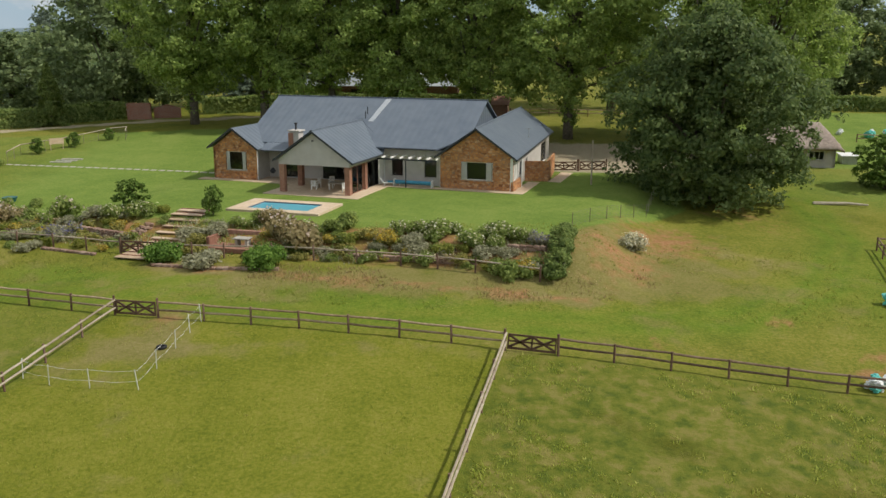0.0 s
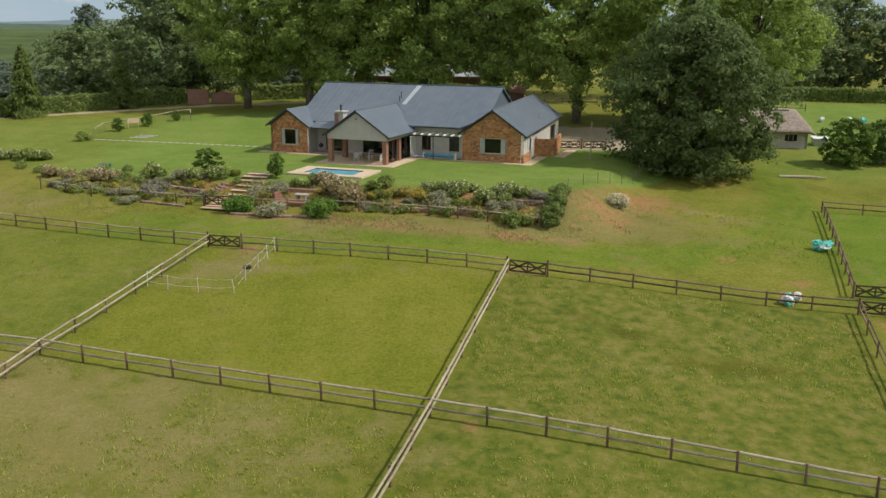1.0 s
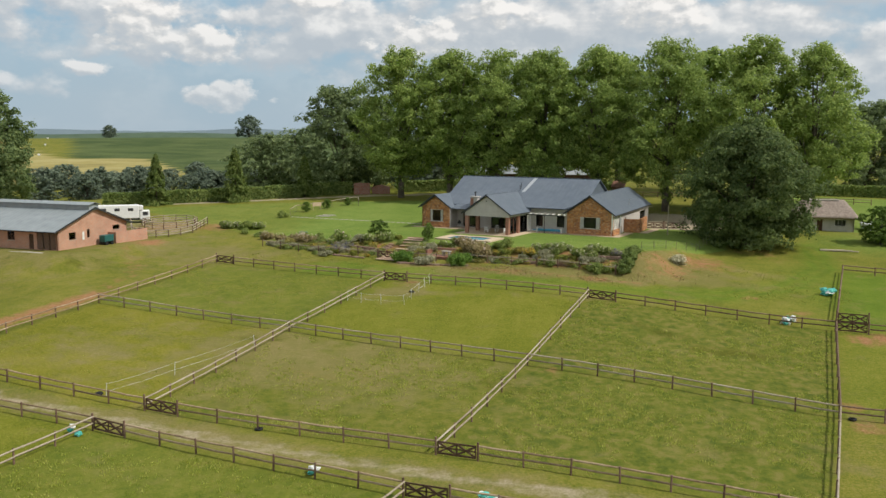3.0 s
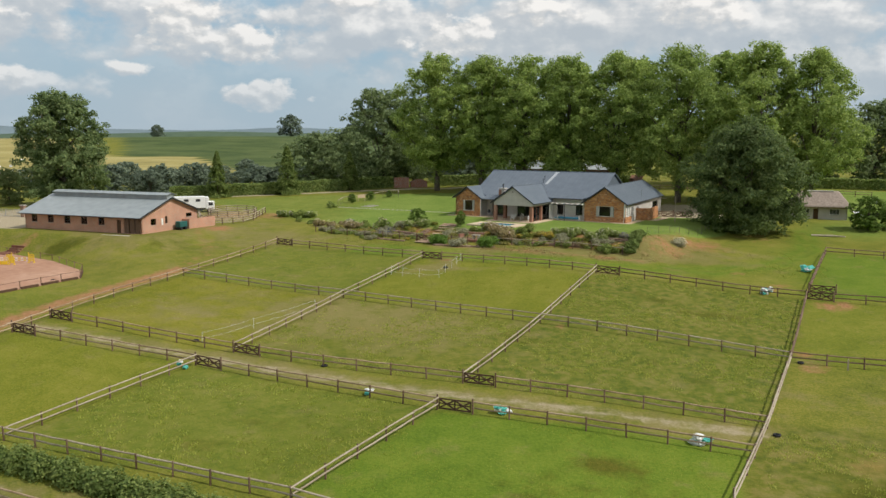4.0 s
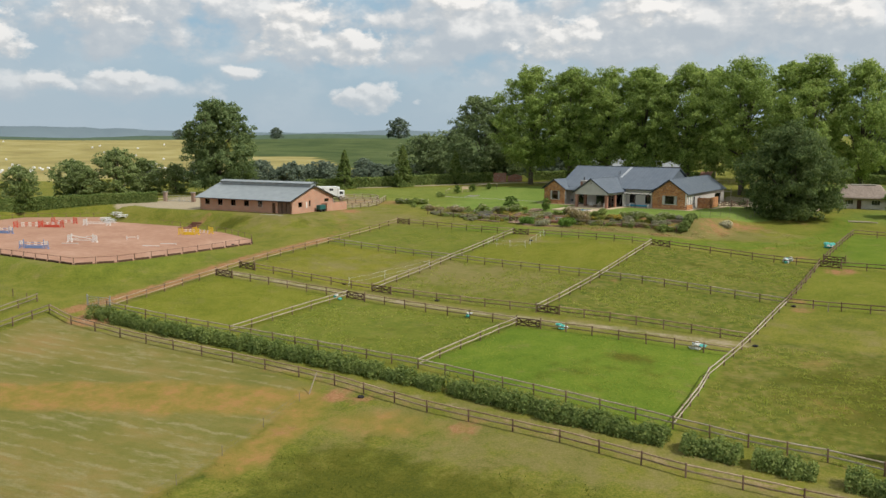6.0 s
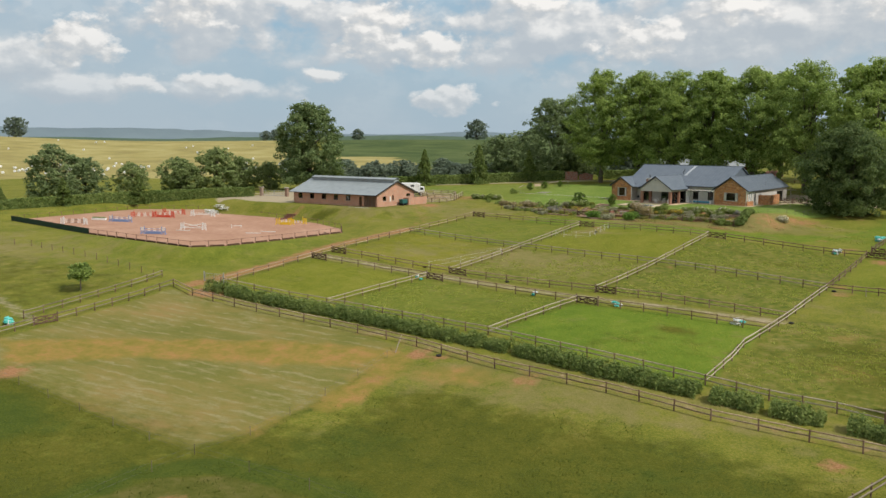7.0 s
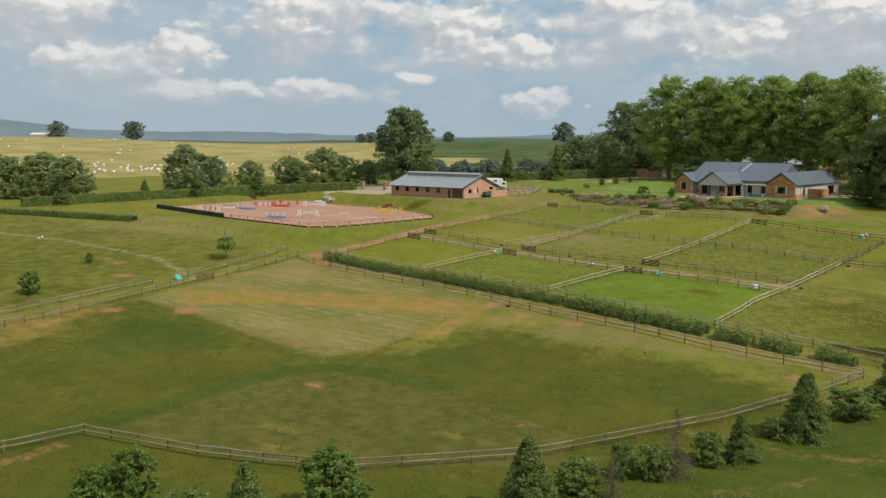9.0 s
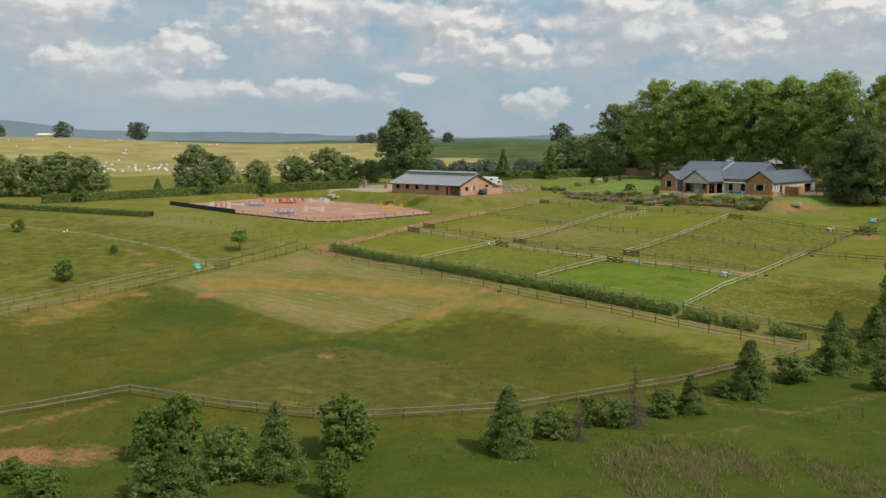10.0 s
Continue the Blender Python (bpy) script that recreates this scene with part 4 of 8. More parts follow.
def thing(name, label, category, place, group="", kind=""):
    ob = new(name)
    ob.empty_display_size = 0.3
    ob.matrix_basis = place
    return tagged(ob, label, category, group, kind)


def mesh_of(bm, name, material, smooth_faces=False):
    me = bpy.data.meshes.new(name)
    bm.to_mesh(me)
    bm.free()
    me.materials.append(material)
    if smooth_faces:
        me.polygons.foreach_set("use_smooth", [True] * len(me.polygons))
    return me


def box(bm, x0, y0, z0, x1, y1, z1, turn=None):
    vs = [bm.verts.new((x, y, z)) for z in (z0, z1) for x, y in ((x0, y0), (x1, y0), (x1, y1), (x0, y1))]
    if turn is not None:
        bmesh.ops.transform(bm, matrix=turn, verts=vs)
    for f in ((3, 2, 1, 0), (4, 5, 6, 7), (0, 1, 5, 4), (1, 2, 6, 5), (2, 3, 7, 6), (3, 0, 4, 7)):
        bm.faces.new([vs[i] for i in f])
    return bm


def boxes(*dims, bevel=0.0):
    bm = bmesh.new()
    for d in dims:
        box(bm, *d)
    if bevel:
        bmesh.ops.bevel(bm, geom=list(bm.edges), offset=bevel, segments=1, affect="EDGES")
    return bm


def rod(bm, a, b, r0, r1=None, sides=8):
    """A round bar from a to b."""
    a, b = Vector(a), Vector(b)
    r1 = r0 if r1 is None else r1
    q = (b - a).to_track_quat("Z", "Y")
    ra, rb = [], []
    for i in range(sides):
        t = 2 * math.pi * i / sides
        o = Vector((math.cos(t), math.sin(t), 0))
        ra.append(bm.verts.new(a + q @ (o * r0)))
        rb.append(bm.verts.new(b + q @ (o * r1)))
    for i in range(sides):
        j = (i + 1) % sides
        bm.faces.new((ra[i], ra[j], rb[j], rb[i]))
    bm.faces.new(ra[::-1])
    bm.faces.new(rb)
    return bm


def slab(bm, pts, thick):
    """A flat polygon with thickness, its top through pts (counter-clockwise from above), with a UV in metres for its ribs."""
    top = [bm.verts.new(p) for p in pts]
    low = [bm.verts.new((p[0], p[1], p[2] - thick)) for p in pts]
    faces = [bm.faces.new(top), bm.faces.new(low[::-1])]
    for i in range(len(pts)):
        j = (i + 1) % len(pts)
        faces.append(bm.faces.new((top[j], top[i], low[i], low[j])))
    uv = bm.loops.layers.uv.verify()
    e = (Vector(pts[1]) - Vector(pts[0])).normalized()
    for f in faces:
        for l in f.loops:
            l[uv].uv = (l.vert.co.dot(e), l.vert.co.z)
    return bm


def wall_panel(bm, a, b, thick, z0, z1, holes=(), gable=None):
    """An upright wall from a to b (plan), its outer face on the line, thickness to the left of the way; holes are (s0, s1, z0, z1)
    along it. gable: (s of the apex, its height) over z1."""
    a, b = Vector(a), Vector(b)
    e = (b - a).normalized()
    n = Vector((-e.y, e.x))
    length = (b - a).length
    uv = bm.loops.layers.uv.verify()

    def prism(poly):
        outer = [bm.verts.new((*(a + e * s), z)) for s, z in poly]
        inner = [bm.verts.new((*(a + e * s + n * thick), z)) for s, z in poly]
        fs = [bm.faces.new(outer), bm.faces.new(inner[::-1])]
        for i in range(len(poly)):
            j = (i + 1) % len(poly)
            fs.append(bm.faces.new((outer[j], outer[i], inner[i], inner[j])))
        for f in fs:
            for l in f.loops:
                p = l.vert.co
                l[uv].uv = ((p.xy - a).dot(e) + (p.xy - a).dot(n), p.z)

    cuts = sorted({0.0, length, *[h[0] for h in holes], *[h[1] for h in holes]})
    for s0, s1 in zip(cuts, cuts[1:]):
        z = z0
        for h in sorted((h for h in holes if h[0] < (s0 + s1) / 2 < h[1]), key=lambda h: h[2]):
            if h[2] > z + 1e-4:
                prism([(s0, z), (s1, z), (s1, h[2]), (s0, h[2])])
            z = h[3]
        if z1 > z + 1e-4:
            prism([(s0, z), (s1, z), (s1, z1), (s0, z1)])
    if gable:
        prism([(0, z1), (length, z1), (gable[0], gable[1])])
    bmesh.ops.remove_doubles(bm, verts=list(bm.verts), dist=0.0004)
    return bm


def window(parent, a, b, s0, s1, z0, z1, depth=0.12, mullions=1, frame=None, name="window", transom=False, curtains=False):
    """A framed window in an opening of the wall a to b: frame, sill, panes."""
    a, b = Vector(a), Vector(b)
    e = (b - a).normalized()
    ang = math.atan2(e.y, e.x)
    place = Matrix.Translation((*(a + e * s0), 0)) @ Matrix.Rotation(ang, 4, "Z")
    w = s1 - s0
    win = new(name)
    win.parent, win.matrix_basis = parent, place
    f = 0.07
    bm = boxes((0, depth, z0, f, depth + 0.06, z1), (w - f, depth, z0, w, depth + 0.06, z1), (f, depth, z0, w - f, depth + 0.06, z0 + f), (f, depth, z1 - f, w - f, depth + 0.06, z1))
    for i in range(1, mullions + 1):
        x = w * i / (mullions + 1)
        box(bm, x - 0.03, depth, z0 + f, x + 0.03, depth + 0.06, z1 - f)
    if transom:
        box(bm, f, depth + 0.01, z1 - 0.5, w - f, depth + 0.05, z1 - 0.45)
    part("window_frame", bm, frame or M_FRAME, win)
    if z0 > 0.3:
        part("window_sill", boxes((-0.05, -0.05, z0 - 0.07, w + 0.05, depth, z0 - 0.004)), M_CONC, win)
    n = mullions + 1
    for i in range(n):
        x0, x1 = max(f, w * i / n + 0.03), min(w - f, w * (i + 1) / n - 0.03)
        p = part("pane", boxes((x0, depth + 0.025, z0 + f, x1, depth + 0.035, z1 - f)), M_GLASS, win)
        p.visible_shadow = False
    if curtains:
        for x0, x1 in ((0.08, 0.2 * w), (0.8 * w, w - 0.08)):
            bm = bmesh.new()
            k = 9
            top, low = [], []
            for i in range(k):
                x = x0 + (x1 - x0) * i / (k - 1)
                y = -0.035 + 0.025 * (i % 2)
                top.append(bm.verts.new((x, y, z1 - 0.02))); low.append(bm.verts.new((x, y, z0 + 0.02)))
            for i in range(k - 1):
                bm.faces.new((low[i], low[i + 1], top[i + 1], top[i]))
            bmesh.ops.solidify(bm, geom=list(bm.faces), thickness=-0.02)
            part("shutter", bm, M_WHITE, win, "white folding shutter")
    return win


def leaf_mesh(name, pts, size, material, rng, outward=None, droop=0.0, aspect=0.6):
    """Many small leaf sprays, each a bent pair of triangles, turned mostly outwards."""
    n = len(pts)
    nor = rng.normal(size=(n, 3)) * 0.5
    if outward is not None:
        nor += outward
    nor[:, 2] += 0.3 - droop
    nor /= np.linalg.norm(nor, axis=1)[:, None] + 1e-9
    t = np.cross(nor, rng.normal(size=(n, 3)))
    t /= np.linalg.norm(t, axis=1)[:, None] + 1e-9
    b = np.cross(nor, t)
    s = (np.asarray(size) * np.ones(n) * rng.uniform(0.65, 1.35, n))[:, None]
    v = np.stack([pts - t * s, pts - b * s * aspect + nor * s * 0.15, pts + t * s, pts + b * s * aspect + nor * s * 0.15], 1).reshape(-1, 3)
    me = bpy.data.meshes.new(name)
    me.vertices.add(4 * n)
    me.vertices.foreach_set("co", v.astype(np.float32).reshape(-1))
    me.loops.add(6 * n)
    k = np.arange(n)[:, None] * 4
    me.loops.foreach_set("vertex_index", (k + np.array([[0, 1, 2, 0, 2, 3]])).astype(np.int32).reshape(-1))
    me.polygons.add(2 * n)
    me.polygons.foreach_set("loop_start", np.arange(2 * n, dtype=np.int32) * 3)
    me.update(calc_edges=True)
    me.materials.append(material)
    return me


def blobs(rng, centres, radii, count, squash=0.8, shell=0.62):
    """Points in the outer parts of many round clumps, more in the larger ones, with the way outwards."""
    centres, radii = np.asarray(centres, float), np.asarray(radii, float)
    w = radii ** 2 / (radii ** 2).sum()
    k = rng.choice(len(centres), count, p=w)
    d = rng.normal(size=(count, 3))
    d /= np.linalg.norm(d, axis=1)[:, None]
    r = rng.uniform(shell ** 2, 1.0, count) ** 0.5 * (1 + 0.12 * rng.normal(size=count))
    p = centres[k] + d * np.array([1, 1, squash]) * (radii[k] * r)[:, None]
    return p, d


# ---- the farmhouse ----
def build_house():
    house = thing("farmhouse", "single-storey farmhouse with slate-blue sheet roof and rust stone gables", "house", pose(*H_ORIGIN, FLOOR, 0, 0, math.degrees(H_YAW)))
    T = 0.3
    # right wing with its stone gable, u -7.8..0, v 0..21.0
    bm = bmesh.new()
    wall_panel(bm, (-7.8, 0), (0, 0), T, -0.3, 3.35, [(2.25, 5.65, 0.95, 2.8)], (3.9, 6.02))
    part("stone_gable_wall", bm, M_RUBBLE, house, "rust-brown rubble stone gable wall")
    window(house, (-7.8, 0), (0, 0), 2.25, 5.65, 0.95, 2.8, mullions=0, frame=M_FRAME_WHITE, curtains=True)
    bm = bmesh.new()
    wall_panel(bm, (0, 0), (-0.27, 3.2), T, -0.3, 3.35, [(0.9, 1.5, 1.0, 2.7), (2.2, 2.8, 1.0, 2.7)])
    part("stone_side_wall", bm, M_WHITE, house, "white plastered side wall")
    bm = bmesh.new()
    wall_panel(bm, (-0.27, 3.2), (-2.25, 27.0), T, -0.3, 3.35, [(0.9, 2.3, 0.9, 2.5), (5.0, 5.9, 1.2, 2.3), (16.6, 21.0, 0.05, 2.5)])
    part("side_wall", bm, M_CREAM, house, "pale plastered side wall")
    bm = boxes((-0.3, -0.02, -0.3, 0.05, 3.2, 0.95))
    part("plinth", bm, M_RUBBLE, house, "low rust stone plinth")
    for s0, s1, z0, z1, m in ((0.9, 1.5, 1.0, 2.7, 0), (2.2, 2.8, 1.0, 2.7, 0), (4.11, 5.51, 0.9, 2.5, 1), (8.21, 9.11, 1.2, 2.3, 0), (19.81, 24.21, 0.05, 2.5, 2)):
        window(house, (0, 0), (-2.25, 27.0), s0, s1, z0, z1, mullions=m)
    bm = bmesh.new()
    wall_panel(bm, (-2.25, 27.0), (-10.05, 27.0), T, -0.3, 3.35, (), (3.9, 6.02))
    wall_panel(bm, (-10.05, 27.0), (-9.15, 16.2), T, -0.3, 3.35)
    part("rear_wing_wall", bm, M_WHITE, house)
    # main block, u -31.5..-7.8, v 0.8..16.2
    bm = bmesh.new()
    wall_panel(bm, (-28.4, 0.8), (-22.2, 0.8), T, -0.3, 3.7, [(1.2, 3.8, 0.05, 2.5)])
    part("entrance_wall", bm, M_CREAM, house)
    window(house, (-28.4, 0.8), (-22.2, 0.8), 1.2, 3.8, 0.05, 2.5, mullions=1)
    bm = bmesh.new()
    wall_panel(bm, (-14.6, 0.8), (-7.8, 0.8), T, -0.3, 3.7, [(1.05, 2.3, 0.85, 2.62), (4.75, 6.1, 0.85, 2.62)])
    part("front_wall", bm, M_CREAM, house, "pale beige plastered front wall")
    for s0, s1 in ((1.05, 2.3), (4.75, 6.1)):
        window(house, (-14.6, 0.8), (-7.8, 0.8), s0, s1, 0.85, 2.62, mullions=1)
    bm = bmesh.new()
    wall_panel(bm, (-22.2, 0.8), (-14.6, 0.8), T, -0.3, 3.7, [(0.4, 7.2, 0.05, 2.75)])
    part("porch_back_wall", bm, M_CREAM, house)
    window(house, (-22.2, 0.8), (-14.6, 0.8), 0.4, 7.2, 0.05, 2.75, mullions=3, name="sliding_door")
    bm = bmesh.new()
    wall_panel(bm, (-7.8, 16.2), (-30.4, 16.2), T, -0.3, 3.7)
    wall_panel(bm, (-30.4, 16.2), (-30.4, 0.8), T, -0.3, 3.7, (), (7.7, 8.1))
    part("rear_wall", bm, M_CREAM, house)
    bm = bmesh.new()
    wall_panel(bm, (-5.5, 0.9), (-5.5, 16.0), T, 3.4, 3.9, (), (7.6, 8.05))
    part("upper_gable_wall", bm, M_ROOF, house, "slate-blue sheet cladding")
    # left wing with its stone gable, u -35..-29, v -2..10
    bm = bmesh.new()
    wall_panel(bm, (-33.8, -2.0), (-28.4, -2.0), T, -0.3, 3.4, [(1.6, 4.2, 0.95, 3.0)], (2.7, 5.35))
    wall_panel(bm, (-33.8, 9.5), (-33.8, -2.0), T, -0.3, 3.4)
    wall_panel(bm, (-30.4, 9.5), (-33.8, 9.5), T, -0.3, 3.4)
    part("stone_wing_wall", bm, M_RUBBLE, house, "rust-brown rubble stone gable wall")
    bm = bmesh.new()
    wall_panel(bm, (-28.4, -1.69), (-28.4, 0.8), T, -0.3, 3.4)
    part("return_wall", bm, M_CREAM, house)
    window(house, (-33.8, -2.0), (-28.4, -2.0), 1.6, 4.2, 0.95, 3.0, mullions=0, frame=M_FRAME_WHITE, curtains=True)
    # porch: pillars, beam, gable
    for u, v in ((-22.1, -7.4), (-14.85, -7.4), (-14.85, -3.6), (-22.1, -3.6)):
        part("pillar", boxes((u - 0.27, v - 0.27, -0.25, u + 0.27, v + 0.27, 2.8)), M_TERRA, house, "square reddish brick pillar")
    bm = bmesh.new()
    wall_panel(bm, (-22.4, -7.65), (-14.55, -7.65), 0.35, 2.8, 3.35, (), (3.925, 6.05))
    part("porch_gable", bm, M_CREAM, house, "pale beige plastered porch gable")
    for u in (-14.9, -22.4):
        part("porch_beam", boxes((u, -7.3, 2.8, u + 0.35, 0.8, 3.3)), M_CREAM, house)
    part("porch_ceiling", boxes((-22.0, -7.25, 3.25, -14.95, 0.75, 3.3)), M_WHITE, house)
    for v0, v1 in ((-6.8, -4.2), (-3.0, 0.4)):
        window(house, (-14.6, -7.4), (-14.6, 0.8), v0 + 7.4, v1 + 7.4, 0.02, 2.7, mullions=1, name="folding_door", frame=M_REDWOOD if v0 < -4 else M_FRAME)
    part("door_leaf", boxes((-14.5, -0.7, 0.02, -14.43, 0.72, 2.72), bevel=0.01), M_WHITE, house, "white boarded door folded open")
    part("downlight", boxes((-18.6, -7.72, 5.2, -18.4, -7.66, 5.35)), M_FRAME, house)
    # slabs and paved edges
    part("porch_slab", boxes((-23.6, -9.0, -0.28, -13.2, 0.8, 0.0), bevel=0.02), M_PAVE, house, "cream paved porch floor")
    part("paved_edge", boxes((-8.9, -1.1, -0.3, 1.3, 0.0, -0.02), (0.0, 0.0, -0.3, 1.3, 6.6, -0.024)), M_PAVE, house)
    part("front_paving", boxes((-13.2, -1.2, -0.28, -8.9, 0.8, -0.03)), M_PAVE, house)
    part("wing_paving", boxes((-35.2, -3.2, -0.3, -23.6, -2.0, -0.03), (-28.4, -2.0, -0.3, -23.6, 0.8, -0.034)), M_PAVE, house)
    part("floor_slab", boxes((-30.1, 1.1, -0.3, -8.1, 15.9, 0.0), (-7.5, 0.3, -0.3, -2.6, 26.6, 0.0), (-33.5, -1.7, -0.3, -30.4, 9.2, 0.0)), M_INSIDE, house)
    part("inner_wall", boxes((-22.5, 6.0, 0.0, -8.1, 6.15, 3.4), (-7.5, 5.5, 0, -0.8, 5.65, 3.3), (-30.1, 5, 0, -22.5, 5.15, 3.4)), M_INSIDE, house)
    part("inner_ceiling", boxes((-30.1, 1.1, 3.45, -8.1, 15.9, 3.5), (-7.5, 0.3, 3.2, -2.6, 26.6, 3.25), (-33.5, -1.7, 3.2, -30.4, 9.2, 3.25)), M_INSIDE, house)
    # roofs: thick sheets
    t = 0.14

    def roof(name, pts, label=""):
        return part(name, slab(bmesh.new(), pts, t), M_ROOF, house, label)

    roof("main_roof_front", [(-31.1, -0.1, 3.95), (-8.2, -0.1, 3.95), (-5.2, 2.2, 5.168), (-5.2, 8.4, 8.45), (-31.1, 8.4, 8.45)])
    roof("main_roof_back", [(-5.2, 8.4, 8.45), (-5.2, 16.9, 3.95), (-31.1, 16.9, 3.95), (-31.1, 8.4, 8.45)])
    part("ridge_cap", boxes((-31.15, 8.28, 8.36, -5.15, 8.52, 8.52)), M_ROOF, house)
    roof("right_wing_roof_right", [(0.45, -0.4, 3.3), (-1.85, 27.5, 3.3), (-6.2, 27.5, 6.28), (-3.9, -0.4, 6.28)])
    roof("right_wing_roof_left", [(-10.55, 27.5, 3.3), (-8.25, -0.4, 3.3), (-3.9, -0.4, 6.28), (-6.2, 27.5, 6.28)])
    part("wing_ridge_cap", rod(bmesh.new(), (-3.9, -0.42, 6.27), (-6.2, 27.5, 6.27), 0.11), M_ROOF, house)
    roof("porch_roof_right", [(-14.1, -8.0, 3.3), (-14.1, -0.2, 3.3), (-14.1, 0.3, 4.1), (-18.48, 4.2, 6.3), (-18.48, -8.0, 6.3)])
    roof("porch_roof_left", [(-22.85, -0.2, 3.3), (-22.85, -8.0, 3.3), (-18.48, -8.0, 6.3), (-18.48, 4.2, 6.3), (-22.85, 0.3, 4.1)])
    part("porch_ridge_cap", boxes((-18.6, -8.02, 6.22, -18.36, 4.2, 6.38)), M_ROOF, house)
    roof("left_wing_roof_right", [(-27.95, -2.45, 3.45), (-27.95, 1.0, 3.45), (-31.1, 3.2, 5.62), (-31.1, -2.45, 5.62)])
    roof("left_wing_roof_left", [(-34.25, 9.9, 3.45), (-34.25, -2.45, 3.45), (-31.1, -2.45, 5.62), (-31.1, 9.9, 5.62)])
    roof("lean_roof", [(-28.1, -1.6, 3.28), (-22.6, -1.6, 3.28), (-22.6, 0.6, 4.22), (-28.1, 0.6, 4.22)])
    # barge boards of the gables
    for name, u0, um, u1, v, ze, zr in (("bargeboard_right", -8.3, -3.9, 0.5, -0.46, 3.26, 6.28), ("bargeboard_porch", -22.9, -18.48, -14.05, -8.06, 3.26, 6.3), ("bargeboard_left", -34.3, -31.1, -27.9, -2.52, 3.41, 5.62)):
        bm = bmesh.new()
        for a, b in ((u0, um), (um, u1)):
            za, zb = (ze, zr) if a == u0 else (zr, ze)
            vs = [bm.verts.new(p) for p in ((a, v, za - 0.2), (b, v, zb - 0.2), (b, v, zb + 0.03), (a, v, za + 0.03), (a, v + 0.05, za - 0.2), (b, v + 0.05, zb - 0.2), (b, v + 0.05, zb + 0.03), (a, v + 0.05, za + 0.03))]
            for f in ((0, 1, 2, 3), (7, 6, 5, 4), (0, 4, 5, 1), (3, 2, 6, 7), (1, 5, 6, 2), (0, 3, 7, 4)):
                bm.faces.new([vs[i] for i in f])
        part(name, bm, M_FASCIA, house)
    # gutters
    for name, a, b in (("gutter", (-14.0, -0.16, 3.85), (-8.3, -0.16, 3.85)), ("gutter", (0.5, -0.4, 3.2), (-1.8, 27.5, 3.2)), ("gutter", (-14.05, -8.0, 3.2), (-14.05, -0.2, 3.2)), ("gutter", (-28.0, -1.65, 3.2), (-22.8, -1.65, 3.2))):
        part(name, rod(bmesh.new(), a, b, 0.07), M_FASCIA, house)
    for u, v in ((-8.05, 0.65), (-14.35, 0.65), (-28.2, -2.12), (0.12, 3.2)):
        part("downpipe", rod(bmesh.new(), (u, v, -0.2), (u, v, 3.3), 0.045), M_FRAME_WHITE, house)
    # flashing strip, vent pipes and chimneys
    s = (8.45 - 3.95) / 8.5
    bm = bmesh.new()
    vs = [(-17.15, 8.1), (-16.5, 8.1), (-17.1, 4.0), (-17.65, 4.0)]
    slab(bm, [(u, v, 3.95 + (v + 0.1) * s + 0.07) for u, v in (vs[3], vs[2], vs[1], vs[0])], 0.06)
    part("valley_flashing", bm, M_FLASH, house, "bright bare-metal strip on the roof")
    for u, v in ((-18.3, 5.4), (-18.2, 4.6)):
        z = 3.95 + (v + 0.1) * s
        part("vent_pipe", rod(bmesh.new(), (u, v, z - 0.1), (u, v, z + 0.8), 0.06), M_FASCIA, house)
    bm = boxes((-24.75, -0.9, 2.5, -23.7, 0.2, 5.3), (-24.95, -1.1, 5.3, -23.5, 0.3, 5.45), bevel=0.02)
    chim = part("chimney", bm, M_CREAM, house, "plastered chimney with a steel flue")
    part("flue", rod(rod(bmesh.new(), (-24.25, -0.4, 5.4), (-24.25, -0.4, 6.1), 0.11), (-24.25, -0.4, 6.1), (-24.25, -0.4, 6.22), 0.2), M_FRAME, chim)
    bm = boxes((-24.9, -1.0, 3.6, -24.35, 0.25, 5.15))
    part("chimney_stone", bm, M_TERRA, chim)
    bm = rod(bmesh.new(), (-1.6, 13, 4.0), (-1.6, 13, 5.1), 0.03)
    rod(bm, (-2.0, 13, 5.0), (-1.2, 13, 5.0), 0.02)
    part("aerial", bm, M_STEEL, house)
    # pergola over the front paving
    for i in range(7):
        u = -13.9 + i * 1.0
        part("pergola_beam", boxes((u, -1.3, 2.95, u + 0.12, 0.8, 3.12)), M_WHITE, house)
    part("pergola_rail", boxes((-14.4, -1.25, 2.8, -7.8, -1.1, 2.95)), M_FASCIA, house)
    for u in (-11.2,):
        part("pergola_post", boxes((u - 0.05, -1.22, -0.2, u + 0.05, -1.12, 2.8)), M_FASCIA, house)
    # courtyard wall beside the wing
    bm = bmesh.new()
    wall_panel(bm, (-0.5, 7.0), (2.0, 7.6), 0.25, -0.4, 2.15)
    wall_panel(bm, (2.0, 7.6), (1.2, 14.5), 0.25, -0.4, 2.15)
    part("yard_wall", bm, M_RUBBLE, house, "low rust stone yard wall")
    part("yard_paving", boxes((2.0, 7.3, -0.35, 3.4, 14.5, -0.03)), M_PAVE, house)
    return house


build_house()


def at_house(u, v, z=0.0, turn=0.0):
    """A pose given in the house's own plan."""
    return pose(*H_ORIGIN, FLOOR, 0, 0, math.degrees(H_YAW)) @ pose(u, v, z, 0, 0, turn)


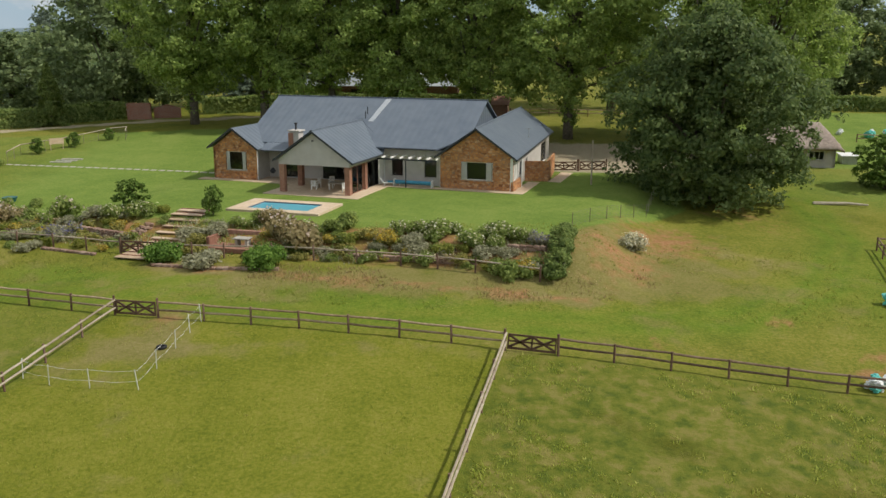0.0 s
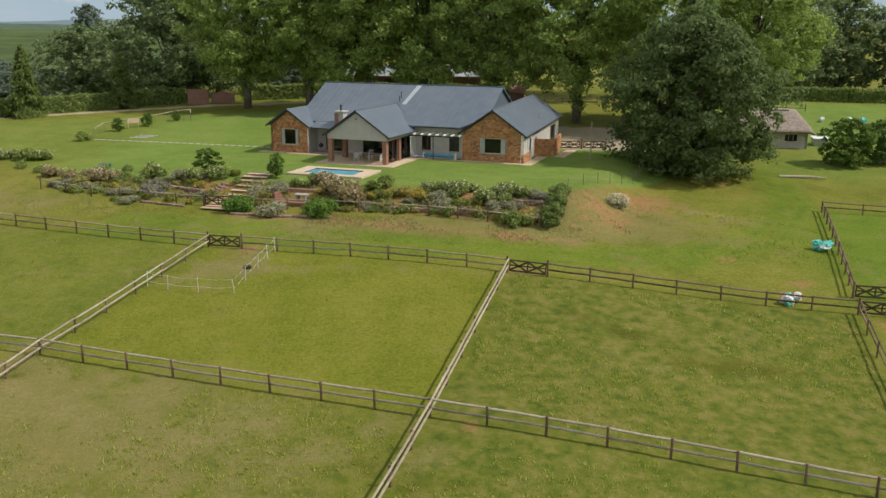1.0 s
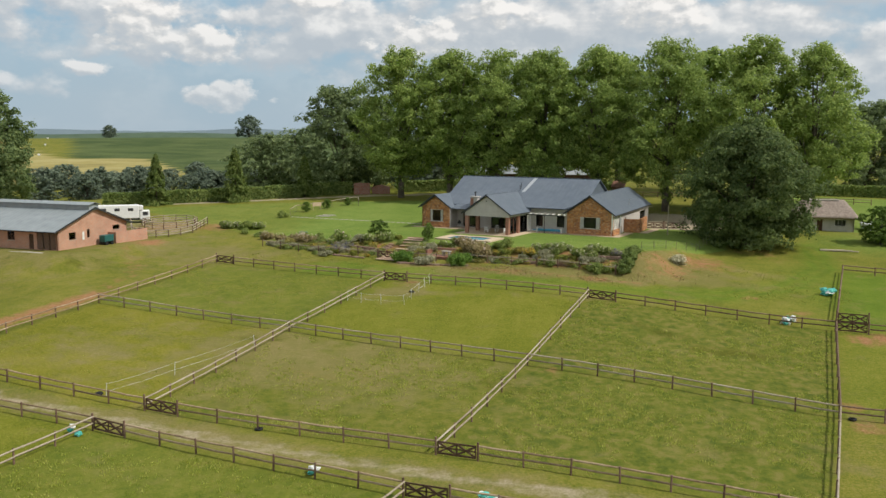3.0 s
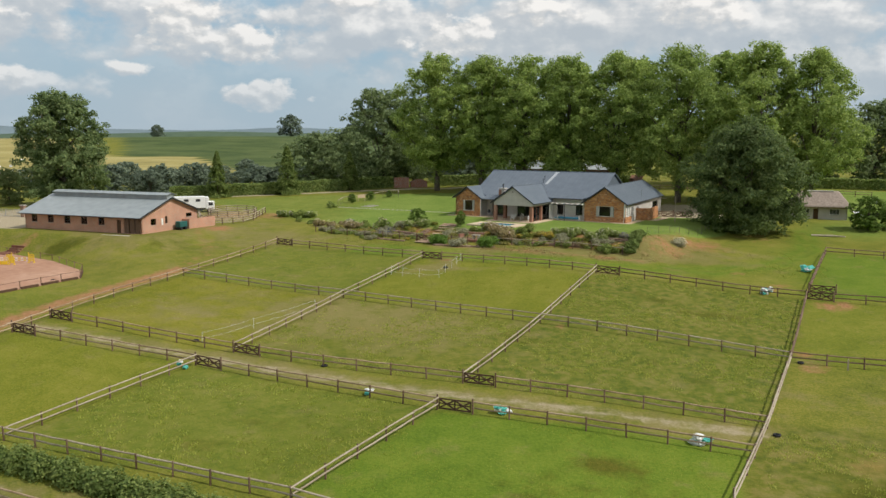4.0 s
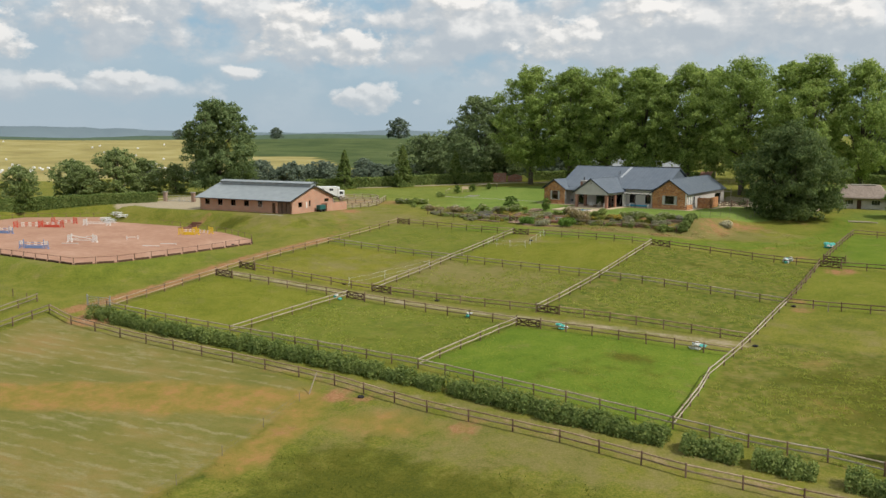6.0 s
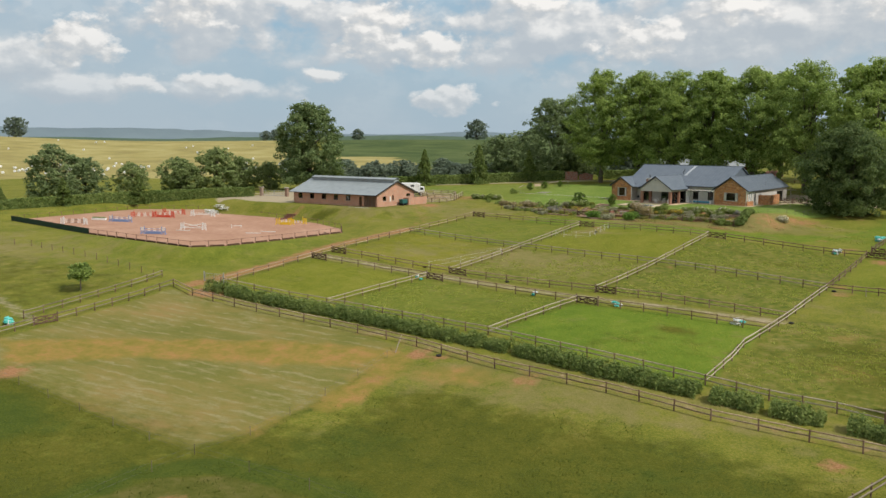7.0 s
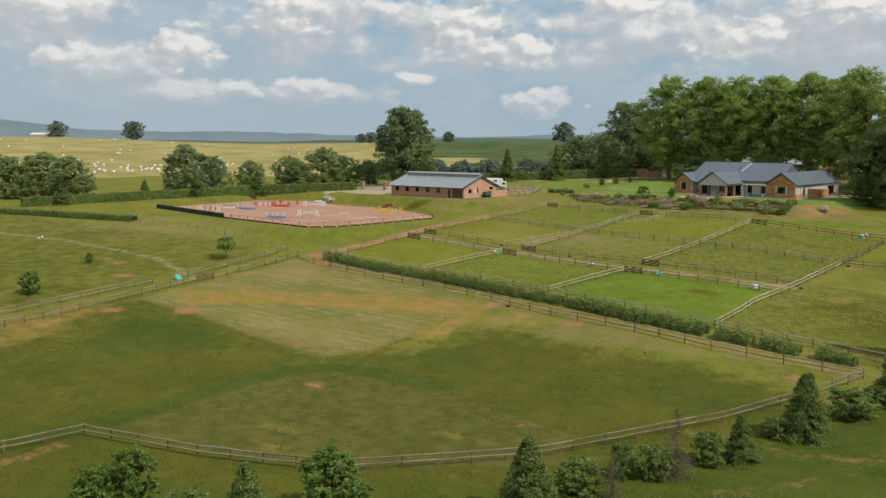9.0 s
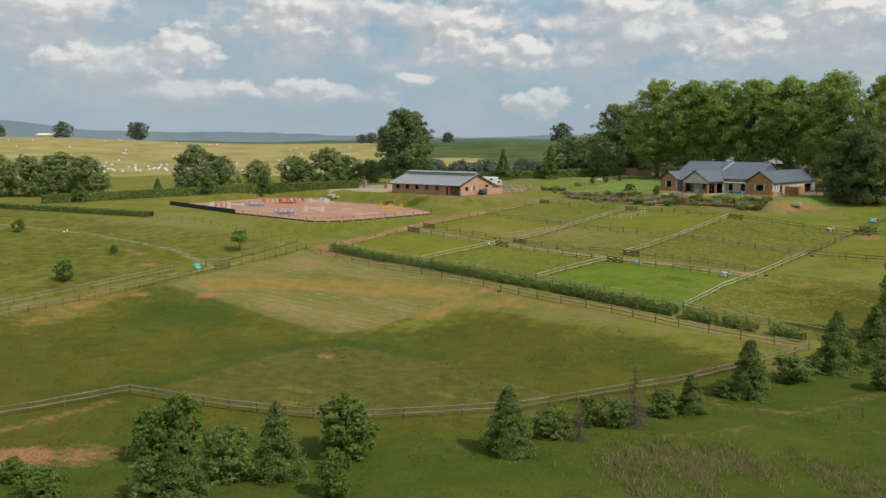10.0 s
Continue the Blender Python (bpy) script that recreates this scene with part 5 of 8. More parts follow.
# ---- the pool ----
def build_pool():
    pool = thing("swimming_pool", "small rectangular blue pool with a cream paved surround in the lawn", "pool", at_house(-22.2, -17.9, 0.0, 2))
    part("coping", boxes((0, 0, -0.2, 9.2, 1.05, 0.15), (0, 4.35, -0.2, 9.2, 5.4, 0.15), (0, 1.05, -0.2, 1.55, 4.35, 0.15), (7.65, 1.05, -0.2, 9.2, 4.35, 0.15), bevel=0.015), M_PAVE, pool)
    part("basin", boxes((1.5, 1.0, -1.2, 7.7, 4.4, -1.1), (1.5, 1.0, -1.1, 1.56, 4.4, -0.02), (7.64, 1.0, -1.1, 7.7, 4.4, -0.02), (1.56, 1.0, -1.1, 7.64, 1.06, -0.02), (1.56, 4.34, -1.1, 7.64, 4.4, -0.02)), M_WHITE, pool)
    # dark strips added for the shade along the edge of the water
    part("waterline_shade", boxes((1.552, 1.06, -0.4, 1.6, 4.34, 0.13), (7.6, 1.06, -0.4, 7.64, 4.34, 0.13), (1.6, 1.06, -0.4, 7.6, 1.1, 0.13), (1.6, 4.3, -0.4, 7.6, 4.34, 0.13)), M_ROOF, pool, "dark slate-blue strips painting the shade round the water")
    part("water", boxes((1.565, 1.065, -0.5, 7.635, 4.335, 0.02)), M_WATER, pool)


build_pool()

# ---- the stable ----
def build_stable():
    """Local plan: origin at the near gable corner, +x along the long front towards the far end (west), y back."""
    st = thing("stable", "long pink face-brick stable block with grey sheet roof and ridge vent", "stable", pose(-72.2, 61.05, YARD_Z, 0, 0, -9.7))
    L, D, T, E, R = 26.3, 14.8, 0.25, 3.15, 5.85
    bm = bmesh.new()
    holes = [(1.5 + 3.85 * i, 2.9 + 3.85 * i, 1.25, 2.55) for i in range(5)]
    holes += [(21.0, 21.9, 0.05, 2.3), (22.5, 26.0, 0.05, 2.6)]
    wall_panel(bm, (-L, 0), (0, 0), T, -0.6, E, holes)
    part("front_wall", bm, M_BRICK, st)
    for h in holes[:5]:
        window(st, (-L, 0), (0, 0), *h, mullions=1, name="stable_window", frame=M_DARKWOOD)
    part("stable_door", boxes((-L + 21.05, 0.1, 0.05, -L + 21.85, 0.16, 2.25)), M_DARKWOOD, st)
    for s in (22.5, 23.7, 24.85):
        part("stable_door", boxes((-L + s + 0.05, 0.1, 0.07, -L + s + 1.08, 0.15, 2.52), (-L + s + 0.12, 0.07, 0.2, -L + s + 1.0, 0.1, 1.15), (-L + s + 0.12, 0.07, 1.3, -L + s + 1.0, 0.1, 2.4)), M_STABLE_DOOR, st)
    bm = bmesh.new()
    wall_panel(bm, (0, 0), (0, D), T, -0.6, E, [(2.3, 3.7, 1.3, 2.4), (6.0, 6.6, 1.3, 2.6), (11.6, 13.2, 2.0, 2.7)], (D / 2, R - 0.1))
    part("gable_wall", bm, M_BRICK, st)
    for h in ((2.3, 3.7, 1.3, 2.4), (6.0, 6.6, 1.3, 2.6), (11.6, 13.2, 2.0, 2.7)):
        window(st, (0, 0), (0, D), *h, mullions=0, name="stable_window", frame=M_DARKWOOD)
    bm = bmesh.new()
    wall_panel(bm, (-L, D), (-L, 0), T, -0.6, E, (), (D / 2, R - 0.1))
    wall_panel(bm, (0, D), (-L, D), T, -0.6, E)
    part("rear_wall", bm, M_BRICK, st)
    part("floor_slab", boxes((-L + 0.3, 0.3, -0.5, -0.3, D - 0.3, 0.0)), M_CONC, st)
    part("inner_wall", boxes((-L + 0.3, 3.5, 0, -0.3, 3.65, 3.0)), M_INSIDE, st)
    t = 0.1
    part("roof_front", slab(bmesh.new(), [(-L - 0.8, -0.9, E - 0.32), (0.5, -0.9, E - 0.32), (0.5, D / 2, R), (-L - 0.8, D / 2, R)], t), M_ROOF_GREY, st)
    part("roof_back", slab(bmesh.new(), [(0.5, D / 2, R), (0.5, D + 0.9, E - 0.32), (-L - 0.8, D + 0.9, E - 0.32), (-L - 0.8, D / 2, R)], t), M_ROOF_GREY, st)
    vent = part("ridge_vent", boxes((-L + 0.6, D / 2 - 1.0, R - 0.5, 0.2, D / 2 + 1.0, R + 0.45)), M_ROOF_GREY, st, "raised louvred ridge vent")
    part("vent_roof", slab(slab(bmesh.new(), [(-L + 0.3, D / 2 - 1.3, R + 0.4), (0.5, D / 2 - 1.3, R + 0.4), (0.5, D / 2, R + 0.75), (-L + 0.3, D / 2, R + 0.75)], 0.06),
                           [(0.5, D / 2, R + 0.75), (0.5, D / 2 + 1.3, R + 0.4), (-L + 0.3, D / 2 + 1.3, R + 0.4), (-L + 0.3, D / 2, R + 0.75)], 0.06), M_ROOF_GREY, vent)
    part("gutter", rod(bmesh.new(), (-L - 0.8, -0.95, E - 0.4), (0.5, -0.95, E - 0.4), 0.07), M_FASCIA, st)
    part("bargeboard", slab(slab(bmesh.new(), [(0.5, -0.9, E - 0.28), (0.56, -0.9, E - 0.28), (0.56, D / 2, R + 0.04), (0.5, D / 2, R + 0.04)], 0.22),
                            [(0.5, D / 2, R + 0.04), (0.56, D / 2, R + 0.04), (0.56, D + 0.9, E - 0.28), (0.5, D + 0.9, E - 0.28)], 0.22), M_FASCIA, st)
    part("step_slab", boxes((-6.5, -2.6, -0.55, -0.3, 0.0, -0.02), bevel=0.03), M_CONC, st)
    # low annexe walls behind the gable, enclosing a small yard
    bm = bmesh.new()
    wall_panel(bm, (0.02, 10.4), (1.6, 10.4), T, -0.6, 1.75)
    wall_panel(bm, (1.6, 10.4), (2.1, 17.2), T, -0.6, 1.75)
    wall_panel(bm, (2.1, 17.2), (0.3, 17.4), T, -0.6, 1.75)
    part("annexe_wall", bm, M_BRICK, st, "low pink brick yard wall")
    part("wall_panel", boxes((0.002, 5.0, 1.1, 0.03, 5.4, 2.3)), M_FRAME_WHITE, st)
    return st


build_stable()

# ---- paddock fences ----
J = {"A1": (-49.4, 64.8), "A2": (-22.2, 56.2), "A3": (4.0, 50.2), "A4": (30.6, 46.2), "B1": (-53.2, 40.6), "B2": (-27.8, 36.1), "B3": (-1.2, 28.4), "B4": (25.0, 21.5),
     "C1": (-56.9, 16.6), "C2": (-31.9, 12.6), "C3": (-6.3, 8.6), "C4": (20.6, 4.3), "D1": (-57.7, 11.2), "D2": (-33.8, 8.0), "D3": (-7.2, 1.7), "D4": (18.9, -1.7),
     "E1": (-62.0, -8.2), "E2": (-40.3, -11.7), "E3": (-13.6, -16.1), "E4": (14.2, -23.8), "E5": (35.3, -28.6)}


def post_mesh(h, r):
    bm = rod(bmesh.new(), (0, 0, -0.35), (0, 0, h), r * 1.03, r * 0.95)
    return mesh_of(bm, "post", M_POST)


POST = post_mesh(1.22, 0.075)
POST_TALL = post_mesh(1.4, 0.085)
frng = random.Random(11)


def fence(points, pale=False, name="paddock_fence", step=3.5, heights=(0.55, 1.08), ends=(True, True), label="", rail_r=0.075, material=None):
    """Posts along a run of points, with two round rails between each pair, on the lie of the land."""
    way = [Vector(p) for p in points]
    x0, y0 = way[0]
    fen = thing(name, label or ("two-rail paddock fence with silvered round rails" if pale else "two-rail brown timber paddock fence on round posts"), "fence", pose(x0, y0, ground_z(x0, y0)), "paddock fences")
    org = Vector((x0, y0, ground_z(x0, y0)))
    places = []
    for a, b in zip(way, way[1:]):
        n = max(1, round((b - a).length / step))
        places += [a.lerp(b, i / n) for i in range(n)]
    places.append(way[-1])
    tops = []
    for i, p in enumerate(places):
        base = Vector((p.x, p.y, ground_z(p.x, p.y)))
        tops.append(base)
        if (i == 0 and not ends[0]) or (i == len(places) - 1 and not ends[1]):
            continue
        m = pose(0, 0, 0, frng.uniform(-2, 2), frng.uniform(-2, 2), frng.uniform(0, 360))
        piece("post", POST, fen, Matrix.Translation(base - org) @ m)
    m = material or (M_RAIL_PALE if pale else M_RAIL)
    for a, b in zip(tops, tops[1:]):
        for h in heights:
            j1, j2 = frng.uniform(-0.03, 0.03), frng.uniform(-0.03, 0.03)
            e = (b - a).normalized() * 0.06
            side = Vector((-(b - a).y, (b - a).x, 0)).normalized() * 0.07
            mid = (a + b) / 2 - org + side + Vector((0, 0, h + frng.uniform(-0.04, 0.02)))
            bm = bmesh.new()
            rod(bm, a - org - e + side + Vector((0, 0, h + j1)), mid, rail_r, rail_r * 0.96, 6)
            rod(bm, mid, b - org + e + side + Vector((0, 0, h + j2)), rail_r * 0.96, rail_r * 0.9, 6)
            part("rail", bm, m, fen)
    return fen


def gate_meshes():
    w, h = 3.0, 1.12
    frame = boxes((0, -0.03, 0.12, 0.1, 0.03, h), (w - 0.1, -0.03, 0.12, w, 0.03, h), (0.1, -0.03, h - 0.12, w - 0.1, 0.03, h), (0.1, -0.03, 0.12, w - 0.1, 0.03, 0.26), (w / 2 - 0.06, -0.028, 0.26, w / 2 + 0.06, 0.028, h - 0.12),
                  (0.1, -0.028, 0.6, w - 0.1, 0.028, 0.7))
    braces = []
    for x0, x1 in ((0.1, w / 2 - 0.06), (w / 2 + 0.06, w - 0.1)):
        for za, zb in ((0.26, h - 0.12), (h - 0.12, 0.26)):
            bm = bmesh.new()
            d = 0.075
            vs = [bm.verts.new(p) for y in (-0.045, 0.045) for p in ((x0, y, za - d), (x1, y, zb - d), (x1, y, zb + d), (x0, y, za + d))]
            for f in ((0, 1, 2, 3), (7, 6, 5, 4), (0, 4, 5, 1), (1, 5, 6, 2), (2, 6, 7, 3), (3, 7, 4, 0)):
                bm.faces.new([vs[i] for i in f])
            braces.append(mesh_of(bm, "brace", M_GATE))
    return mesh_of(frame, "gate_frame", M_GATE), braces


GATE_FRAME, GATE_BRACES = gate_meshes()


def gate(a, b, width=None):
    """A cross-braced timber gate from point a towards b; returns where its far post stands."""
    a, b = Vector(a), Vector(b)
    e = (b - a).normalized()
    w = 3.0
    p = a + e * 0.12
    q = a + e * (w + 0.24)
    za, zb = ground_z(*p), ground_z(*q)
    g = thing("paddock_gate", "dark cross-braced timber paddock gate, closed", "gate", pose(p.x, p.y, za, 0, -math.degrees(math.atan2(zb - za, w)), math.degrees(math.atan2(e.y, e.x))), "paddock gates")
    piece("gate_frame", GATE_FRAME, g, Matrix.Identity(4))
    for br in GATE_BRACES:
        piece("brace", br, g, Matrix.Identity(4))
    for k in (a, q + e * 0.02):
        piece("gate_post", POST_TALL, g, g.matrix_basis.inverted() @ Matrix.Translation((k.x, k.y, ground_z(k.x, k.y))))
    return tuple(q + e * 0.02)


def toward(a, b, d):
    a, b = Vector(a), Vector(b)
    return tuple(a + (b - a).normalized() * d)


def build_paddocks():
    # the long rows; a gate stands right of each crossing
    for row in ("A", "C", "D"):
        pts = [J[row + str(i)] for i in (1, 2, 3, 4)]
        for a, b in zip(pts, pts[1:]):
            fence([gate(a, b), b], ends=(False, True), material=M_RAIL_DARK if b == J["A4"] else None)
    for a, b in (("B1", "B2"), ("B2", "B3"), ("B3", "B4")):
        fence([J[a], J[b]], True, ends=(True, False))
    fence([J["E1"], J["E2"], J["E3"], J["E4"]], True)
    fence([J["E4"], (20.7, -25.5), (27, -26.3), J["E5"]], True, ends=(False, True))
    # the cross lines
    fence([J["A1"], J["B1"], J["C1"]], ends=(False, False))
    fence([J["C1"], J["D1"]], ends=(False, False))
    fence([J["D1"], J["E1"]], ends=(False, False))
    for k in "23":
        fence([J["A" + k], J["B" + k], J["C" + k]], True, ends=(False, False))
        fence([J["D" + k], J["E" + k]], True, ends=(False, False))
    fence([J["A4"], J["B4"]], ends=(False, True), material=M_RAIL_DARK)
    fence([J["B4"], J["C4"], J["D4"], (18.0, -4.8), (16.6, -9.6), (15.9, -15.1), J["E4"]], True, ends=(False, False))
    # paddocks to the east
    fence([(38.0, 73.5), toward(J["A4"], (38, 73.5), 3.4)], material=M_RAIL_DARK, step=2.6)
    fence([(38.0, 73.5), (46, 72.2), (62, 69.5), (80, 66)], material=M_RAIL_DARK, ends=(False, True))
    far = gate(J["A4"], (62, 40))
    fence([far, (48, 42.5), (66, 39), (84, 35)], material=M_RAIL_DARK, ends=(False, True))
    g2 = gate(toward(J["A4"], (38, 73.5), 3.2), (64, 44.5))
    fence([J["B4"], (38.7, 20.4), (60, 18), (84, 14)], material=M_RAIL_DARK, ends=(False, True))
    # the outer fence along the hedge, and the far meadow
    fence([(-67.8, -12.4), (-61.9, -15.0), (-39, -19.6), (-20.4, -22.8), (-8.7, -26.4), (5, -29.6), (16, -32.8), (33.6, -35.6)], step=4.4)
    fence([(33.6, -35.6), (23.0, -57.3), (11, -74), (-3, -86)], step=3.2, material=M_RAIL_SHADED, ends=(False, True))
    fence([(-3, -86), (-15, -89.5), (-27.6, -91.6)], step=3.2, material=M_RAIL_SHADED, ends=(False, True))
    fence([(-27.6, -91.6), (-30, -102), (-34, -116)], step=3.2, material=M_RAIL_SHADED, ends=(False, True))
    g = gate((-68.9, -37.6), (-68.1, -34.2))
    fence([g, (-67.8, -12.2)], step=3.0, material=M_RAIL_SHADED, ends=(False, False))
    fence([(-68.9, -37.6), (-68.6, -58), (-69.4, -78), (-71, -110)], step=3.0, material=M_RAIL_SHADED, ends=(False, True))
    fence([(-73.2, -9), (-73, -26), (-72.6, -36)], step=3.4, material=M_RAIL_SHADED, ends=(True, True))
    fence([(-73.5, -43), (-74.2, -60), (-75.4, -84), (-77, -112)], step=3.4, material=M_RAIL_SHADED, ends=(True, True))


build_paddocks()

# ---- trees and hedges ----
def tree_meshes(seed, tall, spread, leaves, leaf, material, trunk=0.35, low=0.18, lobes=70, lean=0.0, full=0.62, twig=0.42, skirt=0, dome=0.0):
    """A tapered trunk with limbs, and a crown of leaf sprays: boughs in clumps, each clump in smaller sprigs, with gaps between."""
    rng = np.random.default_rng(seed)
    centres, radii = [], []
    for i in range(lobes):
        a = 2.399963 * i + rng.uniform(-0.6, 0.6)
        h = low + (1 - low) * ((i + 0.5) / lobes)
        k = (h - low) / (1 - low)
        prof = math.sin(math.pi * min(1, k * 0.84 + 0.14)) ** (full if k < 0.5 else full + dome * (k - 0.5)) * (1 + 0.16 * math.sin(a * 2 + seed) + 0.12 * math.sin(a * 3 + 7 * k))
        rr = spread * prof * (rng.uniform(0.62, 1.02) if i % 4 else rng.uniform(0.0, 0.55))
        radii.append(spread * rng.uniform(0.15, 0.29))
        centres.append((rr * math.cos(a) * 0.88 + lean * h, rr * math.sin(a) * 0.88, tall * (low + (1 - low) * k * 0.95) + rng.uniform(-0.03, 0.03) * tall))
    centres, radii = np.array(centres), np.array(radii)
    # sprigs on the outer side of each bough clump
    m = 9
    d = rng.normal(size=(lobes * m, 3)); d[:, 2] = d[:, 2] * 0.8 + 0.25
    d /= np.linalg.norm(d, axis=1)[:, None]
    sc = np.repeat(centres, m, 0) + d * np.repeat(radii, m)[:, None] * rng.uniform(0.6, 1.05, (lobes * m, 1)) * np.array([1, 1, 0.85])
    sr = np.repeat(radii, m) * rng.uniform(0.28, 0.55, lobes * m)
    if skirt:
        # leafy shoots up the trunk and on the lowest limbs
        a, r, z = rng.uniform(0, 2 * math.pi, skirt), rng.uniform(0.3, 3.2, skirt), rng.uniform(0.08, 1.0, skirt) * tall * low
        r = r * (0.35 + 0.65 * z / (tall * low))
        extra = np.stack([r * np.cos(a), r * np.sin(a), z + tall * low * 0.72], -1)
        extra[::2, 2] -= tall * low * 0.6
        extra[::2, :2] *= 0.45
        sc, sr = np.concatenate([sc, extra]), np.concatenate([sr, rng.uniform(0.6, 1.15, skirt)])
        bare = np.concatenate([np.zeros(lobes * m, bool), np.ones(skirt, bool)])
    else:
        bare = np.zeros(lobes * m, bool)
    keep = bare | (sc[:, 2] > tall * low * 0.75)
    p, d2 = blobs(rng, sc[keep], sr[keep], leaves, 0.75, 0.3)
    p[:, 2] = np.maximum(p[:, 2], 0.15)
    axis = p * np.array([1, 1, 0.3]); axis[:, 2] -= tall * 0.16
    axis /= np.linalg.norm(axis, axis=1)[:, None] + 1e-9
    crown = leaf_mesh("crown", p, leaf, material, rng, d2 * 0.6 + axis * twig)
    bm = bmesh.new()
    rod(bm, (0, 0, -0.5), (0, 0, tall * low * 0.9), trunk * 1.25, trunk * 0.95, 10)
    rod(bm, (0, 0, tall * low * 0.9), (lean * 0.5, 0, tall * 0.55), trunk * 0.95, trunk * 0.45, 8)
    rod(bm, (lean * 0.5, 0, tall * 0.55), (lean * 0.9, 0, tall * 0.86), trunk * 0.45, trunk * 0.12, 6)
    for k in range(14):
        c = centres[int(rng.integers(lobes))]
        z0 = min(c[2] * 0.75, tall * rng.uniform(low * 0.8, 0.5))
        rod(bm, (0, 0, z0), c * np.array([0.9, 0.9, 1.0]), trunk * 0.4, trunk * 0.08, 6)
    return crown, mesh_of(bm, "trunk", M_BARK, True)


def conifer_meshes(seed, tall, spread, leaves, leaf, material, trunk=0.1):
    """A leading shoot with whorls of drooping boughs."""
    rng = np.random.default_rng(seed)
    n = 150
    k = np.sort(rng.uniform(0.02, 0.98, n))
    az = rng.uniform(0, 2 * math.pi, n)
    reach = spread * (1 - k) ** 0.8 * rng.uniform(0.75, 1.1, n) + 0.1
    b = rng.choice(n, leaves, p=(reach + 0.25) / (reach + 0.25).sum())
    u = rng.uniform(0.12, 1.0, leaves) ** 0.8
    r = u * reach[b]
    side = rng.normal(size=leaves) * 0.13 * (0.4 + r)
    z = tall * k[b] + 0.18 * r - 0.30 * r * r / np.maximum(reach[b], 0.2) + rng.normal(size=leaves) * 0.07 - np.abs(rng.normal(size=leaves)) * 0.1
    c, s = np.cos(az[b]), np.sin(az[b])
    p = np.stack([r * c - side * s, r * s + side * c, np.maximum(z, 0.06)], -1)
    out = np.stack([c, s, np.full(leaves, 0.25)], -1)
    crown = leaf_mesh("crown", p, leaf, material, rng, out * 0.8, aspect=0.4)
    bm = rod(bmesh.new(), (0, 0, -0.3), (0, 0, tall * 0.98), trunk, 0.015, 7)
    for i in range(0, n, 3):
        e = Vector((math.cos(az[i]), math.sin(az[i]), 0)) * float(reach[i]) * 0.85
        rod(bm, (0, 0, tall * k[i]), e + Vector((0, 0, tall * k[i] - 0.1 * reach[i])), 0.025, 0.008, 4)
    return crown, mesh_of(bm, "trunk", M_BARK, True)


def tree(meshes, x, y, label, category="tree", group="", turn=0.0, scale=1.0, tall=1.0, name="tree", sink=0.0):
    t = thing(name, label, category, pose(x, y, ground_z(x, y) - sink, 0, 0, turn) @ Matrix.Diagonal((scale, scale, scale * tall, 1)), group)
    piece("crown", meshes[0], t, Matrix.Identity(4))
    piece("trunk", meshes[1], t, Matrix.Identity(4))
    return t


PLANES = [tree_meshes(21 + i, 33.0, 10.2 + 0.6 * i, 42000, 0.25, M_PLANE, 0.6, 0.2, 140, full=0.36, skirt=(60, 60, 50)[i], dome=0.6) for i in range(3)]
BACK_PLANE = tree_meshes(27, 33.0, 10.2, 8000, 0.52, M_PLANE, 0.6, 0.24, 90, full=0.4, dome=0.6)
TALL_DARK = tree_meshes(58, 20.0, 8.4, 18000, 0.29, M_DARK, 0.5, 0.05, 120, full=0.36, dome=0.5)
OAK = tree_meshes(41, 18.2, 9.6, 54000, 0.23, M_OAK, 0.6, 0.03, 190, full=0.36, dome=0.25)
BROAD = tree_meshes(45, 25.0, 10.6, 34000, 0.31, M_BROAD, 0.7, 0.08, 130, full=0.40, dome=0.2)
DARKS = [tree_meshes(51 + i, 20.0, 8.9, 10000, 0.38, M_DARK, 0.5, 0.04, 90, full=0.36, dome=0.5) for i in range(2)]
LIGHTS = [tree_meshes(151 + i, 20.0, 8.9, 10000, 0.38, M_LIGHT, 0.5, 0.04, 90, full=0.36, dome=0.5) for i in range(2)]
FARS = [tree_meshes(55 + i, 20.0, 9.6, 3000, 0.72, M_FAR_HAZED, 0.5, 0.04, 60, full=0.36, dome=0.5) for i in range(2)]
CONIFER = [conifer_meshes(61 + i, 6.0, 2.65, 12500, 0.115, M_CONIFER) for i in range(2)]
FAR_CONIFER = conifer_meshes(64, 6.2, 2.4, 5000, 0.2, M_CONIFER)
SMALL = [tree_meshes(71 + i, 4.0, 1.9, 3200, 0.16, M_YOUNG, 0.09, 0.10, 40) for i in range(2)]
NEAR_SMALL = [tree_meshes(75 + i, 4.0, 1.7, 9000, 0.09, M_YOUNG, 0.09, 0.06, 60, full=0.4) for i in range(2)]
DARK_SMALL = [tree_meshes(78 + i, 4.0, 1.7, 6500, 0.10, M_HEDGE, 0.09, 0.03, 60, full=0.36) for i in range(2)]
DRY = conifer_meshes(81, 4.0, 1.5, 2600, 0.06, M_DEAD, 0.06)

GP = "plane trees behind the house"
for i, (x, y, s) in enumerate(((-38.0, 134.0, 1.0), (-27.0, 133.0, 0.97), (-16.5, 131.0, 0.95), (-6.5, 128.5, 0.97), (4.5, 126.5, 0.98), (17.5, 122.0, 1.0), (33.0, 120.0, 1.03), (43.5, 119.0, 0.98), (-12.0, 171.0, 1.0), (9.0, 168.0, 1.0), (29.0, 152.0, 1.02), (-31.0, 172.0, 0.95))):
    tree(BACK_PLANE if y > 136 else PLANES[i % 3], x, y, "tall mature plane tree with mottled bark and green crown", "tree", GP, 47 * i, s, 0.96)
